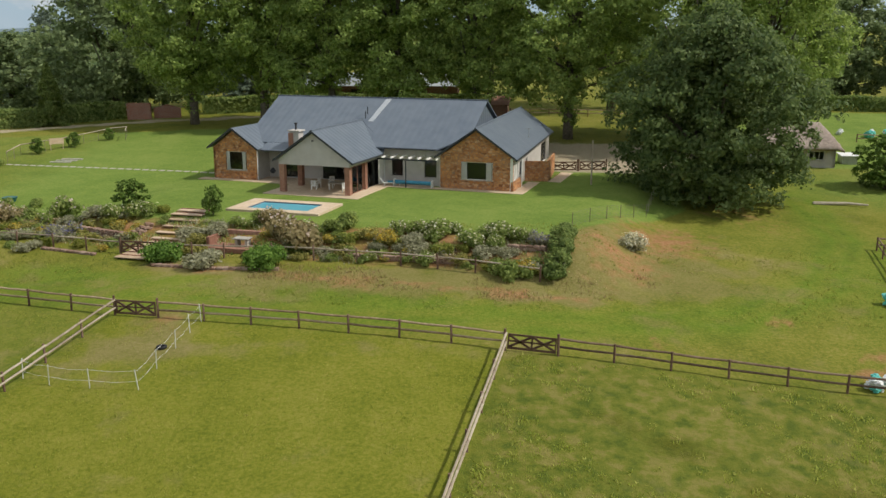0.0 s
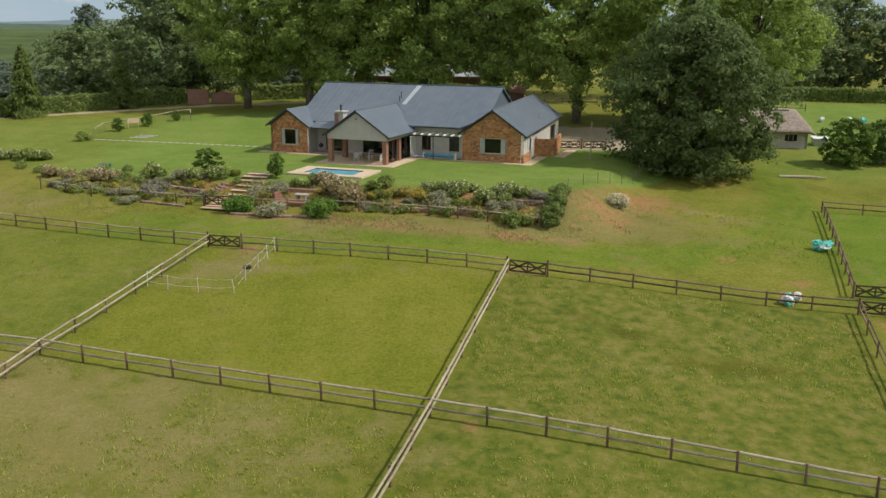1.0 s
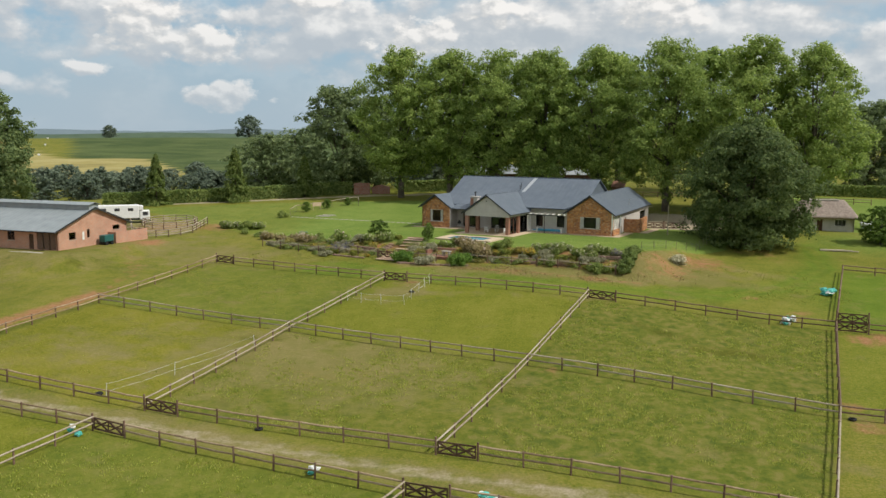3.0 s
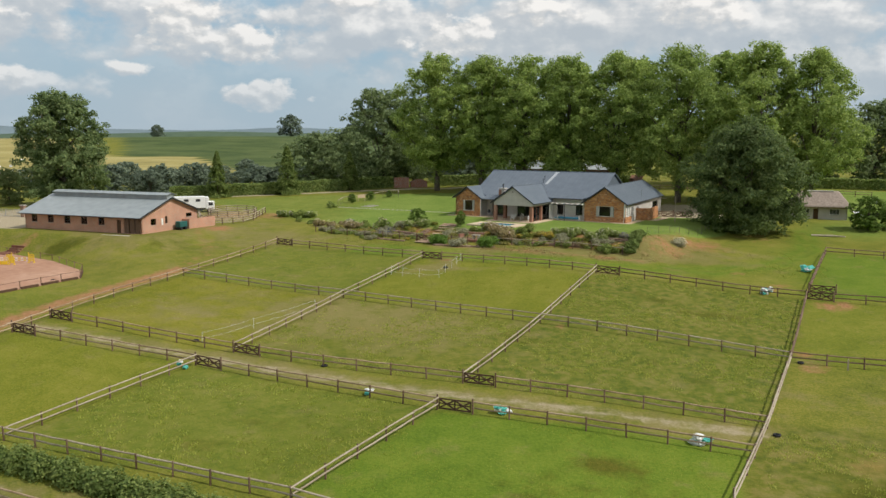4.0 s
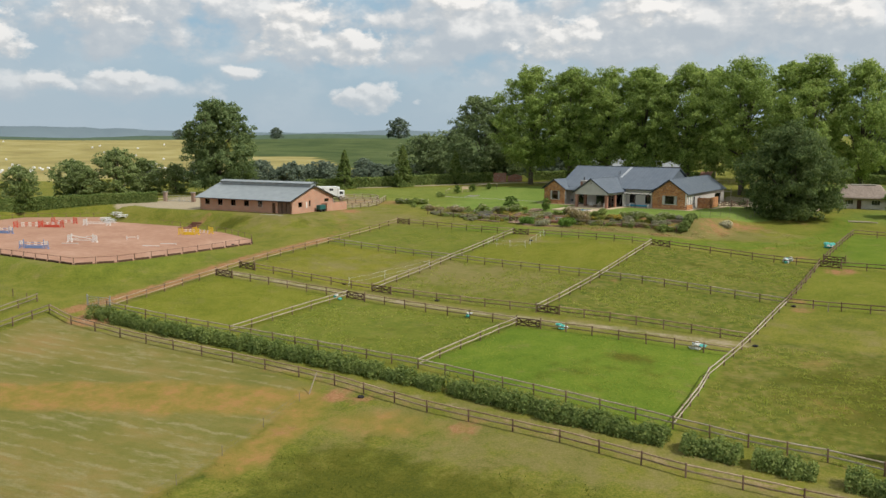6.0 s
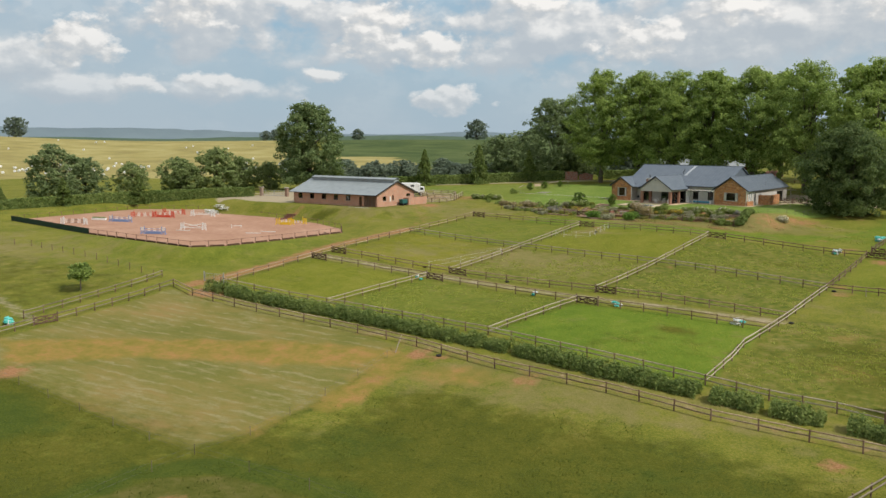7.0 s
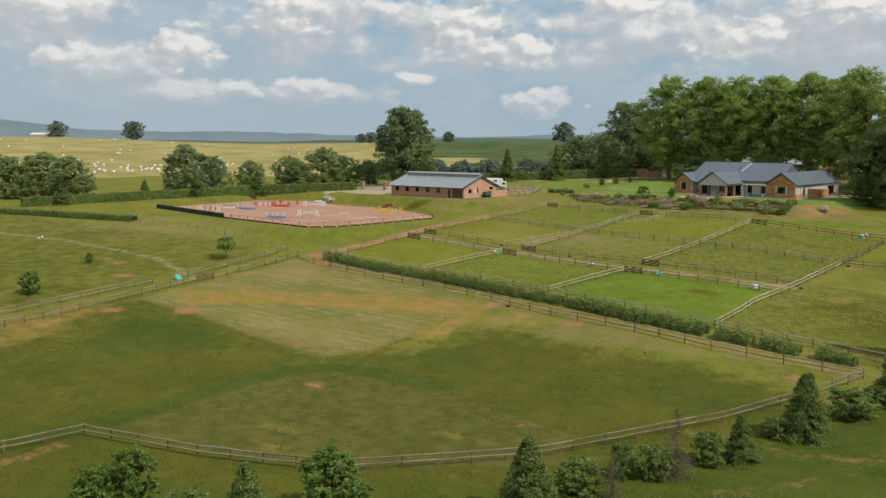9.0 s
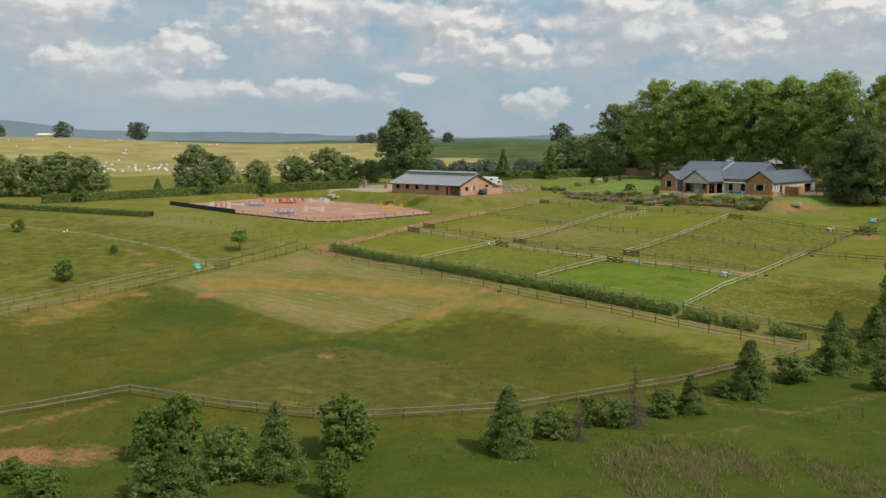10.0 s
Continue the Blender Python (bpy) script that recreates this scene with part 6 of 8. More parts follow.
tree(OAK, 27.6, 89.0, "broad dark-green tree with branches sweeping to the ground", "tree", "", 0, 1.0)
tree(BROAD, -122.8, 110.5, "broad dark-green tree standing behind the stable", "tree", "", 120, 1.1, 0.92)
for i, (x, y, s) in enumerate(((-84, 172, 0.8), (-74, 174, 0.85), (-200.3, 26.5, 0.72), (-208, 20, 0.66), (-188, 27, 0.66), (-176, 62, 0.8), (-173, 70, 0.6),
                               (-165, 80, 0.52), (-162, 96, 0.58), (-150, 100, 0.7), (-147.6, 109, 0.55), (-155, 92, 0.5), (-216, 14, 0.7), (-139, 112, 0.45))):
    leafier = x < -180 or (x > -166 and 75 < y < 115)
    tree((LIGHTS if leafier else DARKS)[i % 2], x, y, "full mid-green broadleaf tree behind the hedge" if leafier else "dense dark-green broadleaf tree", "tree", "broadleaf trees" if leafier else "dark trees", 71 * i, s * 1.3, 0.74)

for i, (x, y, s) in enumerate(((-56.5, 152, 1.35), (-50, 158, 1.2), (66, 168, 1.15), (78, 172, 1.2), (92, 165, 1.2), (56, 178, 1.1))):
    tree(TALL_DARK, x, y, "tall dense dark-green tree beyond the hedge", "tree", "tall dark trees", 77 * i, s, 0.9)


def hedge(points, width, tall, density, name, label, material=M_HEDGE, leaf=0.16, seed=3, gaps=(), clipped=False):
    rng = np.random.default_rng(seed)
    pts, outs, run = [], [], 0.0
    for (ax, ay), (bx, by) in zip(points, points[1:]):
        ln = math.hypot(bx - ax, by - ay)
        n = int(ln * density)
        s = rng.random(n)
        lump = np.ones(n)
        th = rng.uniform(0, math.pi, n)
        r = rng.uniform(0.6, 1.0, n)
        across, shoot = 0.0, 0.0
        if not clipped:
            # bushes of their own size and place along the row, with loose shoots
            m = max(2, int(ln / 0.8))
            spot, girth, aside = (np.arange(m) + rng.uniform(0.1, 0.9, m)) / m, rng.uniform(0.62, 1.12, m), rng.normal(size=m) * 0.16
            b = rng.integers(0, m, n)
            s = np.clip(spot[b] + rng.normal(size=n) * 0.42 / ln, 0, 1)
            near = np.sqrt(np.clip(1 - ((s - spot[b]) * ln / 1.15) ** 2, 0.05, 1))
            lump, across = girth[b] * near * (1 + 0.08 * rng.normal(size=n)), aside[b]
            shoot = np.where(rng.random(n) < 0.06, rng.uniform(0.1, 0.45, n), 0.0)
        ex, ey = (bx - ax) / ln, (by - ay) / ln
        off = np.cos(th) * r * width / 2 * lump + across
        up = np.sin(th) ** 0.7 * r * tall * lump + shoot * np.sin(th)
        if clipped:
            # an upright box section: top and two sides
            k = rng.uniform(-tall, width + tall, n)
            lump = 1 + 0.035 * np.sin(s * ln * 0.9 + seed) + 0.03 * rng.normal(size=n)
            off = np.clip(k, 0, width) - width / 2
            up = np.where(k < 0, tall + k, np.where(k > width, tall + width - k, tall)) * lump
            off = off * (1 + 0.06 * rng.normal(size=n))
            th = np.where(k < 0, math.pi, np.where(k > width, 0.0, math.pi / 2))
            th = np.where(k < 0, 0.0, np.where(k > width, math.pi, th)) * -1 + math.pi
        keep = np.ones(n, bool)
        for g0, g1 in gaps:
            keep &= ~((run + s * ln > g0) & (run + s * ln < g1))
        x, y = ax + ex * s * ln - ey * off, ay + ey * s * ln + ex * off
        z = height(x, y) + np.maximum(0.05, up)
        run += ln
        pts.append(np.stack([x, y, z], -1)[keep])
        outs.append(np.stack([-ey * np.cos(th), ex * np.cos(th), np.sin(th)], -1)[keep])
    p, o = np.concatenate(pts), np.concatenate(outs)
    org = np.array([*points[0], ground_z(*points[0])])
    me = leaf_mesh(name, p - org, leaf, material, rng, o)
    ob = new(name, me)
    ob.matrix_basis = pose(*org)
    return tagged(ob, label, "hedge", kind="stuff")


hedge([(-61.5, -11.2), (-42, -14.7), (-26, -17.5), (-9, -21.0), (4, -24.8), (15, -27.6), (32.5, -31.2)], 2.4, 1.7, 850, "hedge", "bushy green hedge between two paddock fences", leaf=0.125, gaps=((53.6, 54.4), (77.3, 78.6), (83.6, 84.6), (89.5, 91.6)))
hedge([(-178, 4), (-165, 36), (-150, 66), (-123, 82.5)], 2.4, 2.4, 260, "hedge", "clipped green boundary hedge along the arena", leaf=0.26, seed=4, clipped=True)
hedge([(-99, 117), (-74, 127.5), (-52, 142.5)], 2.6, 2.6, 260, "hedge", "clipped green boundary hedge along the drive", leaf=0.26, seed=6, clipped=True)
hedge([(-40, 146), (-18, 152), (10, 150)], 2.4, 2.4, 200, "hedge", "clipped green hedge behind the house", leaf=0.28, seed=7, clipped=True)
hedge([(-186, -12), (-170.5, -9.5), (-149.4, -5.2), (-127.6, -0.8)], 2.2, 1.3, 260, "hedge", "low clipped green hedge in the meadow", leaf=0.22, seed=8, clipped=True)
hedge([(36, 158), (60, 156), (110, 150)], 2.4, 2.4, 150, "hedge", "green hedge along the far paddock", leaf=0.28, seed=9, clipped=True)

for i, (x, y, s) in enumerate(((-87.5, 118.5, 1.35), (-72.5, 124.8, 1.45), (-60.2, 134.5, 1.2), (-167.5, 37, 0.95), (-157.7, 48, 1.2), (-148.8, 65.4, 1.3), (-172, 12, 1.0), (30.6, -57.9, 1.1), (37.5, -42.6, 1.22), (15.2, -85.5, 1.08), (2.0, -101.4, 1.1), (0.0, -109.9, 1.0), (41.1, -37.0, 1.2), (26.6, -66.6, 0.72))):
    tree(CONIFER[i % 2] if y < -30 else FAR_CONIFER, x, y, "young pale-green conifer with layered drooping boughs", "conifer", "conifers", 53 * i, s, 1.3 if y > 90 else 1.0, name="conifer")
tree(CONIFER[0], 43.3, -26.0, "tall dark conifer at the corner of the hedge", "conifer", "conifers", 10, 1.6, 1.75, name="conifer")
for i, (x, y, s, k) in enumerate(((-82.9, -59, 1.05, 0.85), (-133, -33.6, 0.8, 0.9), (-96, -38, 0.45, 1.0), (-8.4, -102, 1.12, 1.22), (-9.8, -104.2, 1.1, 1.05), (3.2, -93.7, 1.75, 0.74), (8.4, -102.3, 0.8, 1.2), (43.0, -48.6, 0.88, 0.9), (49.0, 95.0, 1.9, 0.8), (54, 97, 1.7, 0.8), (58.5, 96.0, 1.8, 1.0), (-14.1, -114.1, 0.8, 0.55), (-8.6, -115.5, 1.1, 0.55))):
    tree((NEAR_SMALL if y < -60 or x > 40 else SMALL)[i % 2], x, y, "bushy round-headed green young tree", "small tree", "small trees", 61 * i, s, k, name="small_tree")
for i, (x, y, s, k) in enumerate(((-2.1, -110.7, 1.2, 0.68), (16.9, -79.6, 1.11, 0.66), (18.9, -74.8, 0.74, 1.01), (21.1, -73.7, 0.94, 0.76), (24.4, -68.3, 0.97, 0.68), (28.3, -59.2, 0.84, 0.61), (33.6, -49.2, 1.51, 0.46), (14.2, -82.2, 1.01, 0.58), (35.4, -44.6, 0.94, 0.54))):
    tree(DARK_SMALL[i % 2], x, y, "dense dark-green bush in the tree row", "bush", "tree row bushes", 83 * i, s, k, name="bush")
for i, (x, y, s, k) in enumerate(((19.5, -79.2, 0.8, 1.2), (22.6, -72.5, 1.15, 1.3))):
    tree(DRY, x, y, "dead leafless brown conifer in the tree row", "dead conifer", "dead conifers", 40 * i, s, k, name="dead_conifer")
tree(DARK_SMALL[0], -1.3, -103.7, "wide dark-green bush among the conifers", "bush", "tree row bushes", 15, 1.4, 0.76, name="bush")
sap = tree_meshes(91, 3.2, 1.9, 3200, 0.13, M_PLANE, 0.07, 0.5, 30, full=0.3)
tree(sap, -77.9, -21.3, "slim young tree with a flat-topped crown", "small tree", "", 0, 1.25, name="sapling")

# ---- the terraced garden ----
def shrub_meshes(seed, material, leaf=0.13, n=900, flower=None, flowers=0, upright=0.0, fine=True):
    leaf, n, flowers = (leaf * 0.72, int(n * 1.65), int(flowers * 2.6)) if fine else (leaf * 0.95, int(n * 0.6), int(flowers * 0.6))
    rng = np.random.default_rng(seed)
    k = 14
    a = rng.uniform(0, 2 * math.pi, k)
    r = rng.uniform(0.15, 0.62, k)
    c = np.stack([r * np.cos(a), r * np.sin(a), rng.uniform(0.18, 0.62, k) * (1 + upright)], -1)
    p, d = blobs(rng, c, rng.uniform(0.26, 0.44, k), n, 0.85, 0.5)
    p[:, 2] = np.maximum(p[:, 2], 0.02)
    out = [("foliage", leaf_mesh("foliage", p, leaf, material, rng, d))]
    if flower:
        p, d = blobs(rng, c, np.full(k, 0.42), flowers, 0.9, 0.93)
        keep = p[:, 2] > 0.35
        out.append(("blossom", leaf_mesh("blossom", p[keep], leaf * 0.85, flower, rng, d[keep], aspect=0.9)))
    return out


def shrubs(fine):
    return {
        "pink": (shrub_meshes(1, M_SHRUB, 0.11, 900, M_PINK_FLOWER, 34, fine=fine), "leafy rose bush dotted with pale pink blossom"),
        "grey": (shrub_meshes(2, M_GREY, 0.10, 1000, fine=fine), "soft silver-grey lavender bush"),
        "white": (shrub_meshes(3, M_SHRUB, 0.11, 900, M_WHITE_FLOWER, 60, fine=fine), "green rose bush dotted with white blossom"),
        "lime": (shrub_meshes(4, M_GRASS_BLADE, 0.10, 900, fine=fine), "bright yellow-green clipped bush"),
        "dark": (shrub_meshes(5, M_TOPIARY, 0.09, 2400, fine=fine), "dense round dark-green garden bush"),
        "olive": (shrub_meshes(6, M_OLIVE, 0.11, 900, fine=fine), "soft olive-coloured garden bush"),
        "brown": (shrub_meshes(7, M_BROWN, 0.11, 1000, M_PINK_FLOWER, 36, fine=fine), "loose bronze-leaved rose bush with faded blossom"),
        "green": (shrub_meshes(8, M_SHRUB, 0.11, 900, fine=fine), "leafy mid-green garden bush"),
        "violet": (shrub_meshes(9, M_GREY, 0.10, 900, M_BLUE_FLOWER, 120, fine=fine), "lavender bush in violet flower"),
        "yellow": (shrub_meshes(10, M_OLIVE, 0.10, 800, M_YELLOW_FLOWER, 380, fine=fine), "low bush in golden-yellow flower"),
        "silver": (shrub_meshes(12, M_GREY, 0.10, 800, M_WHITE_FLOWER, 420, fine=fine), "low mound of silvery white foliage on the bank"),
        "hedge": (shrub_meshes(11, M_HEDGE, 0.12, 1300, upright=0.5, fine=fine), "upright dark-green hedge bush"),
    }


SHRUBS, LOW_SHRUBS = shrubs(True), shrubs(False)
BEDS = {
    "pink": [(-59.8, 90.9, 1.3), (-57.6, 91.2, 1.2), (-50.4, 84.5, 0.8), (-35.8, 80.7, 1.79), (-36.7, 79.2, 1.14), (-1.9, 68.9, 1.0), (-3.2, 68.8, 0.78)],
    "grey": [(-45.9, 77.6, 1.0), (-44.2, 77.9, 1.1), (-42.2, 77.0, 1.0), (-36.9, 74.2, 1.1), (-31.4, 77.4, 1.26), (-21.3, 72.2, 1.44), (-19.2, 72.3, 1.32), (-18.7, 65.8, 1.78), (-34.9, 71.0, 1.2), (-33.6, 77.3, 1.06), (-2.3, 67.2, 1.27), (3.5, 64.6, 1.17), (5.2, 64.2, 0.95), (-1.8, 66.1, 1.19), (-3.1, 66.8, 0.87), (-5.1, 67.2, 0.88), (-9.4, 67.7, 0.76)], "silver": [(15.7, 69.3, 1.15)],
    "white": [(-58.6, 90.6, 1.2), (-53.5, 90.7, 1.3), (-3.4, 69.2, 0.9), (-1.0, 68.6, 0.9), (3.4, 67.2, 0.95), (6.2, 66.2, 0.95), (-29.7, 76.9, 1.17), (-27.2, 76.5, 1.41), (0.1, 67.9, 1.28), (-0.8, 67.3, 0.88), (2.5, 66.0, 1.21), (1.3, 68.5, 0.8), (4.8, 66.6, 1.19), (4.2, 65.4, 0.81), (-1.4, 64.7, 0.89)],
    "lime": [(-25.2, 76.9, 0.71), (-30.8, 71.6, 0.74), (-33.6, 72.2, 0.71), (-29.6, 75.8, 0.72), (-7.4, 68.4, 0.98), (0.3, 65.4, 1.03), (1.8, 65.4, 0.64)],
    "dark": [(-22.2, 67.2, 1.65), (-14.0, 65.1, 1.74)],
    "olive": [(-20.4, 70.8, 1.18), (-43.1, 78.0, 1.25), (-5.9, 68.8, 0.85), (1.6, 64.2, 0.84), (-7.8, 67.4, 0.84)],
    "brown": [(-42.4, 80.2, 1.7), (-39.6, 79.6, 1.4), (-41.0, 79.3, 1.44), (-12.9, 70.2, 1.84), (-42.3, 78.9, 1.25), (-11.5, 69.0, 2.1), (-14.6, 72.9, 1.31), (-45.5, 80.5, 1.3), (-48.5, 82, 1.2)],
}
OUTER_BEDS = {
    "green": [(-38.7, 78.9, 1.37), (-36.7, 71.6, 0.63), (-27.8, 71.7, 0.78), (-15.6, 73.5, 0.84), (-17.5, 73.3, 0.72), (-43.3, 84.7, 0.88), (-40.3, 84.7, 0.87), (-24.5, 74.9, 0.7), (-8.1, 70.5, 1.33), (-9.2, 70.6, 1.03), (5.5, 61.9, 1.28), (4.1, 62.8, 0.96), (6.5, 62.1, 0.78), (-6.1, 65.7, 0.65),
              (2.7, 64.2, 0.72), (-55.6, 90.0, 1.5), (-53.3, 102.8, 1.2), (-51, 84, 0.8), (-54, 86, 0.9)],
    "violet": [(-33.1, 74.0, 1.48), (7.5, 65.3, 0.96)],
    "yellow": [(-28.4, 70.3, 0.48), (-9.2, 68.9, 0.68), (-4.2, 67.6, 0.99), (-5.7, 68.6, 0.62)],
    "hedge": [(9.9, 67.2, 0.9), (9.7, 66.4, 1.05), (9.5, 65.6, 0.95), (9.3, 65.0, 1.0), (9.2, 64.3, 0.95), (9.1, 63.7, 1.05), (8.9, 63.0, 0.95), (8.7, 62.4, 1.05), (8.4, 61.6, 1.0)],
}
grng = random.Random(4)
for kind, spots in (*BEDS.items(), *OUTER_BEDS.items()):
    meshes, label = SHRUBS[kind]
    for x, y, r in spots:
        s = r * 1.15
        t = thing("garden_bush", label, "bush", pose(x, y, ground_z(x, y) - 0.05, 0, 0, grng.uniform(0, 360)) @ Matrix.Diagonal((s, s, s * grng.uniform(0.95, 1.2) * (0.72 if kind == "grey" else 1.0), 1)), kind + " garden bushes")
        for name, me in meshes:
            piece(name, me, t, Matrix.Identity(4))

# low plants filling the beds between the larger bushes
for i in range(420):
    a = grng.random()
    x = -46 + 55 * a
    y = (81.5 - 9.5 * a if a < 0.4 else 76.2 - 15.0 * (a - 0.4) / 0.6 * 0.9) - grng.uniform(0, 6.0 if a < 0.4 else 7.5)
    if -26.5 < x < -21.5 or (-19.3 < x < -14.8 and 68 < y < 72.5) or y < 69.3 - 0.235 * (x + 23):
        continue
    kind = grng.choice(("grey", "green", "olive", "brown", "green", "lime", "green", "grey", "white", "yellow", "green", "olive"))
    meshes, label = LOW_SHRUBS[kind]
    s = grng.uniform(0.5, 1.05)
    t = thing("garden_bush", label, "bush", pose(x, y, ground_z(x, y) - 0.05, 0, 0, grng.uniform(0, 360)) @ Matrix.Diagonal((s, s, s * grng.uniform(0.7, 1.0), 1)), kind + " garden bushes")
    for name, me in meshes:
        piece(name, me, t, Matrix.Identity(4))

tree(SMALL[0], -28.8, 79.2, "small spreading garden tree by the steps", "small tree", "", 20, 0.85, 0.75, name="garden_tree")
for i, (x, y, s) in enumerate(((-51.4, 110.0, 0.5), (-48.6, 114.6, 0.5), (-45.9, 119.8, 0.42))):
    tree(SMALL[i % 2], x, y, "small open-crowned sapling beside the lawn fence", "small tree", "lawn saplings", 47 * i, s, 1.0, name="sapling")
tree(SMALL[1], -20.3, 75.6, "slender young garden tree by the steps", "small tree", "", 70, 0.55, 1.2, name="garden_tree")


def build_steps():
    st = thing("garden_steps", "broad pale stone garden steps with brick risers", "steps", pose(-24.7, 67.4, 0, 0, 0, -14.5))
    m = st.matrix_basis
    n = 12
    for i in range(n):
        y = i * 0.82
        p = m @ Vector((0, y, 0))
        z = ground_z(p.x, p.y) + 0.24
        w = 1.75 - 0.3 * i / n
        part("tread", boxes((-w + grng.uniform(-0.1, 0.1), y, z - 0.08, w + grng.uniform(-0.1, 0.1), y + 0.72, z), bevel=0.015), M_STEP, st)
        part("riser", boxes((-w + 0.05, y + 0.72, z - 0.3, w - 0.05, y + 0.8, z + 0.06)), M_TERRA, st)


build_steps()


def stone_wall(points, tall, thick, label, seed):
    """A dry wall of rough single stones along a line, sunk into the bank."""
    rng = random.Random(seed)
    x0, y0 = points[0]
    z00 = ground_z(x0, y0)
    w = thing("retaining_wall", label, "wall", pose(x0, y0, z00))
    kinds = []
    for i in range(5):
        bm = boxes((-0.5, -0.5, -0.5, 0.5, 0.5, 0.5))
        bmesh.ops.bevel(bm, geom=list(bm.edges), offset=0.16, segments=1, affect="EDGES")
        for v in bm.verts:
            v.co += Vector((rng.uniform(-0.09, 0.09), rng.uniform(-0.09, 0.09), rng.uniform(-0.09, 0.09)))
        kinds.append(mesh_of(bm, "stone", M_STONE))
    for (ax, ay), (bx, by) in zip(points, points[1:]):
        ln = math.hypot(bx - ax, by - ay)
        ang = math.degrees(math.atan2(by - ay, bx - ax))
        rows = max(1, round(tall / 0.22))
        for r in range(rows):
            s = rng.uniform(0, 0.3)
            while s < ln:
                l = rng.uniform(0.32, 0.62)
                x, y = ax + (bx - ax) * (s + l / 2) / ln, ay + (by - ay) * (s + l / 2) / ln
                z = ground_z(x, y) + 0.1 + r * 0.21
                ob = piece("stone", rng.choice(kinds), w, Matrix.Translation((x - x0, y - y0, z - z00)) @ pose(0, 0, 0, rng.uniform(-6, 6), rng.uniform(-6, 6), ang + rng.uniform(-8, 8)) @ Matrix.Diagonal((l, thick * rng.uniform(0.85, 1.15), 0.24, 1)))
                s += l


stone_wall([(-34, 71.2), (-28.6, 69.2)], 0.24, 0.35, "low kerb of rough reddish garden stones", 1)
stone_wall([(-33, 75.6), (-27.2, 73.2), (-25.6, 74.4)], 0.66, 0.4, "rough reddish dry-stone terrace wall", 2)
stone_wall([(-22.9, 66.1), (-18, 64.8), (-12.5, 64.2)], 0.24, 0.35, "low kerb of rough reddish garden stones", 3)
stone_wall([(-7.4, 66.5), (-1.5, 64.9), (2.4, 63.9)], 0.44, 0.35, "rough reddish dry-stone terrace wall", 4)
stone_wall([(5.0, 65.0), (7.9, 64.2)], 0.44, 0.35, "rough reddish dry-stone terrace wall", 5)
stone_wall([(-46, 79.5), (-39, 76.5), (-34.5, 74.5)], 0.24, 0.35, "low kerb of rough reddish garden stones", 6)

# a sunk brick terrace with a small bench
terr = thing("brick_terrace", "small sunken terrace of terracotta brick with a low back wall", "terrace", pose(-17.0, 70.2, ground_z(-17.0, 70.2) + 0.05, 0, 0, -15))
part("paving", boxes((-2.0, -1.5, -0.3, 2.0, 1.4, 0.08), bevel=0.02), M_TERRA, terr)
part("back_wall", boxes((-2.0, 1.4, -0.3, 2.0, 1.75, 0.95), bevel=0.03), M_TERRA, terr)
part("side_wall", boxes((-2.3, -1.0, -0.3, -2.0, 1.4, 0.8), bevel=0.03), M_TERRA, terr)
bench = thing("garden_table", "square pale stone garden table on a brick terrace", "table", pose(-16.4, 69.6, ground_z(-17.0, 70.2) + 0.13, 0, 0, -15))
part("tabletop", boxes((-0.7, -0.45, 0.62, 0.7, 0.45, 0.72), bevel=0.02), M_CONC, bench)
for sx in (-0.45, 0.45):
    part("leg", boxes((sx - 0.12, -0.3, 0, sx + 0.12, 0.3, 0.62)), M_CONC, bench)

# garden rail and its gate, the wire fence of the lawn
fence([(-47, 76.5), (-40, 73.4), (-33, 71.6), (-26.6, 69.6)], True, step=3.4, heights=(0.98,), rail_r=0.06, name="garden_rail", label="single-rail timber garden fence on thin posts")
fence([(-23.0, 68.7), (-17.5, 67.6), (-13.6, 67.4), (-3.1, 64.6), (2.6, 62.9), (7.3, 61.3)], True, step=3.4, heights=(0.98,), rail_r=0.06, name="garden_rail", label="single-rail timber garden fence on thin posts")
gate((-26.5, 69.5), (-23.0, 68.7))


def wire_fence(points, tall=1.3, step=3.2, wires=6, label="wire fence on thin steel posts", timber=False, rail=False):
    x0, y0 = points[0]
    org = Vector((x0, y0, ground_z(x0, y0)))
    f = thing("wire_fence", label, "fence", pose(*org))
    prev = None
    pm = M_POST if timber else M_RAIL_SHADED
    post = mesh_of(rod(bmesh.new(), (0, 0, -0.3), (0, 0, tall), 0.055 if timber else 0.03, None, 6), "post", pm)
    for (ax, ay), (bx, by) in zip(points, points[1:]):
        n = max(1, round(math.hypot(bx - ax, by - ay) / step))
        for i in range(n + 1):
            if i == 0 and prev is not None:
                continue
            x, y = ax + (bx - ax) * i / n, ay + (by - ay) * i / n
            b = Vector((x, y, ground_z(x, y))) - org
            piece("post", post, f, Matrix.Translation(b))
            if prev is not None:
                if rail:
                    part("top_rail", rod(bmesh.new(), prev + Vector((0, 0, tall)), b + Vector((0, 0, tall)), 0.06, None, 6), M_RAIL_PALE, f)
                for k in range(wires):
                    h = tall * (k + 0.7) / wires
                    part("wire", rod(bmesh.new(), prev + Vector((0, 0, h)), b + Vector((0, 0, h)), 0.006, None, 4), M_WIRE, f)
            prev = b


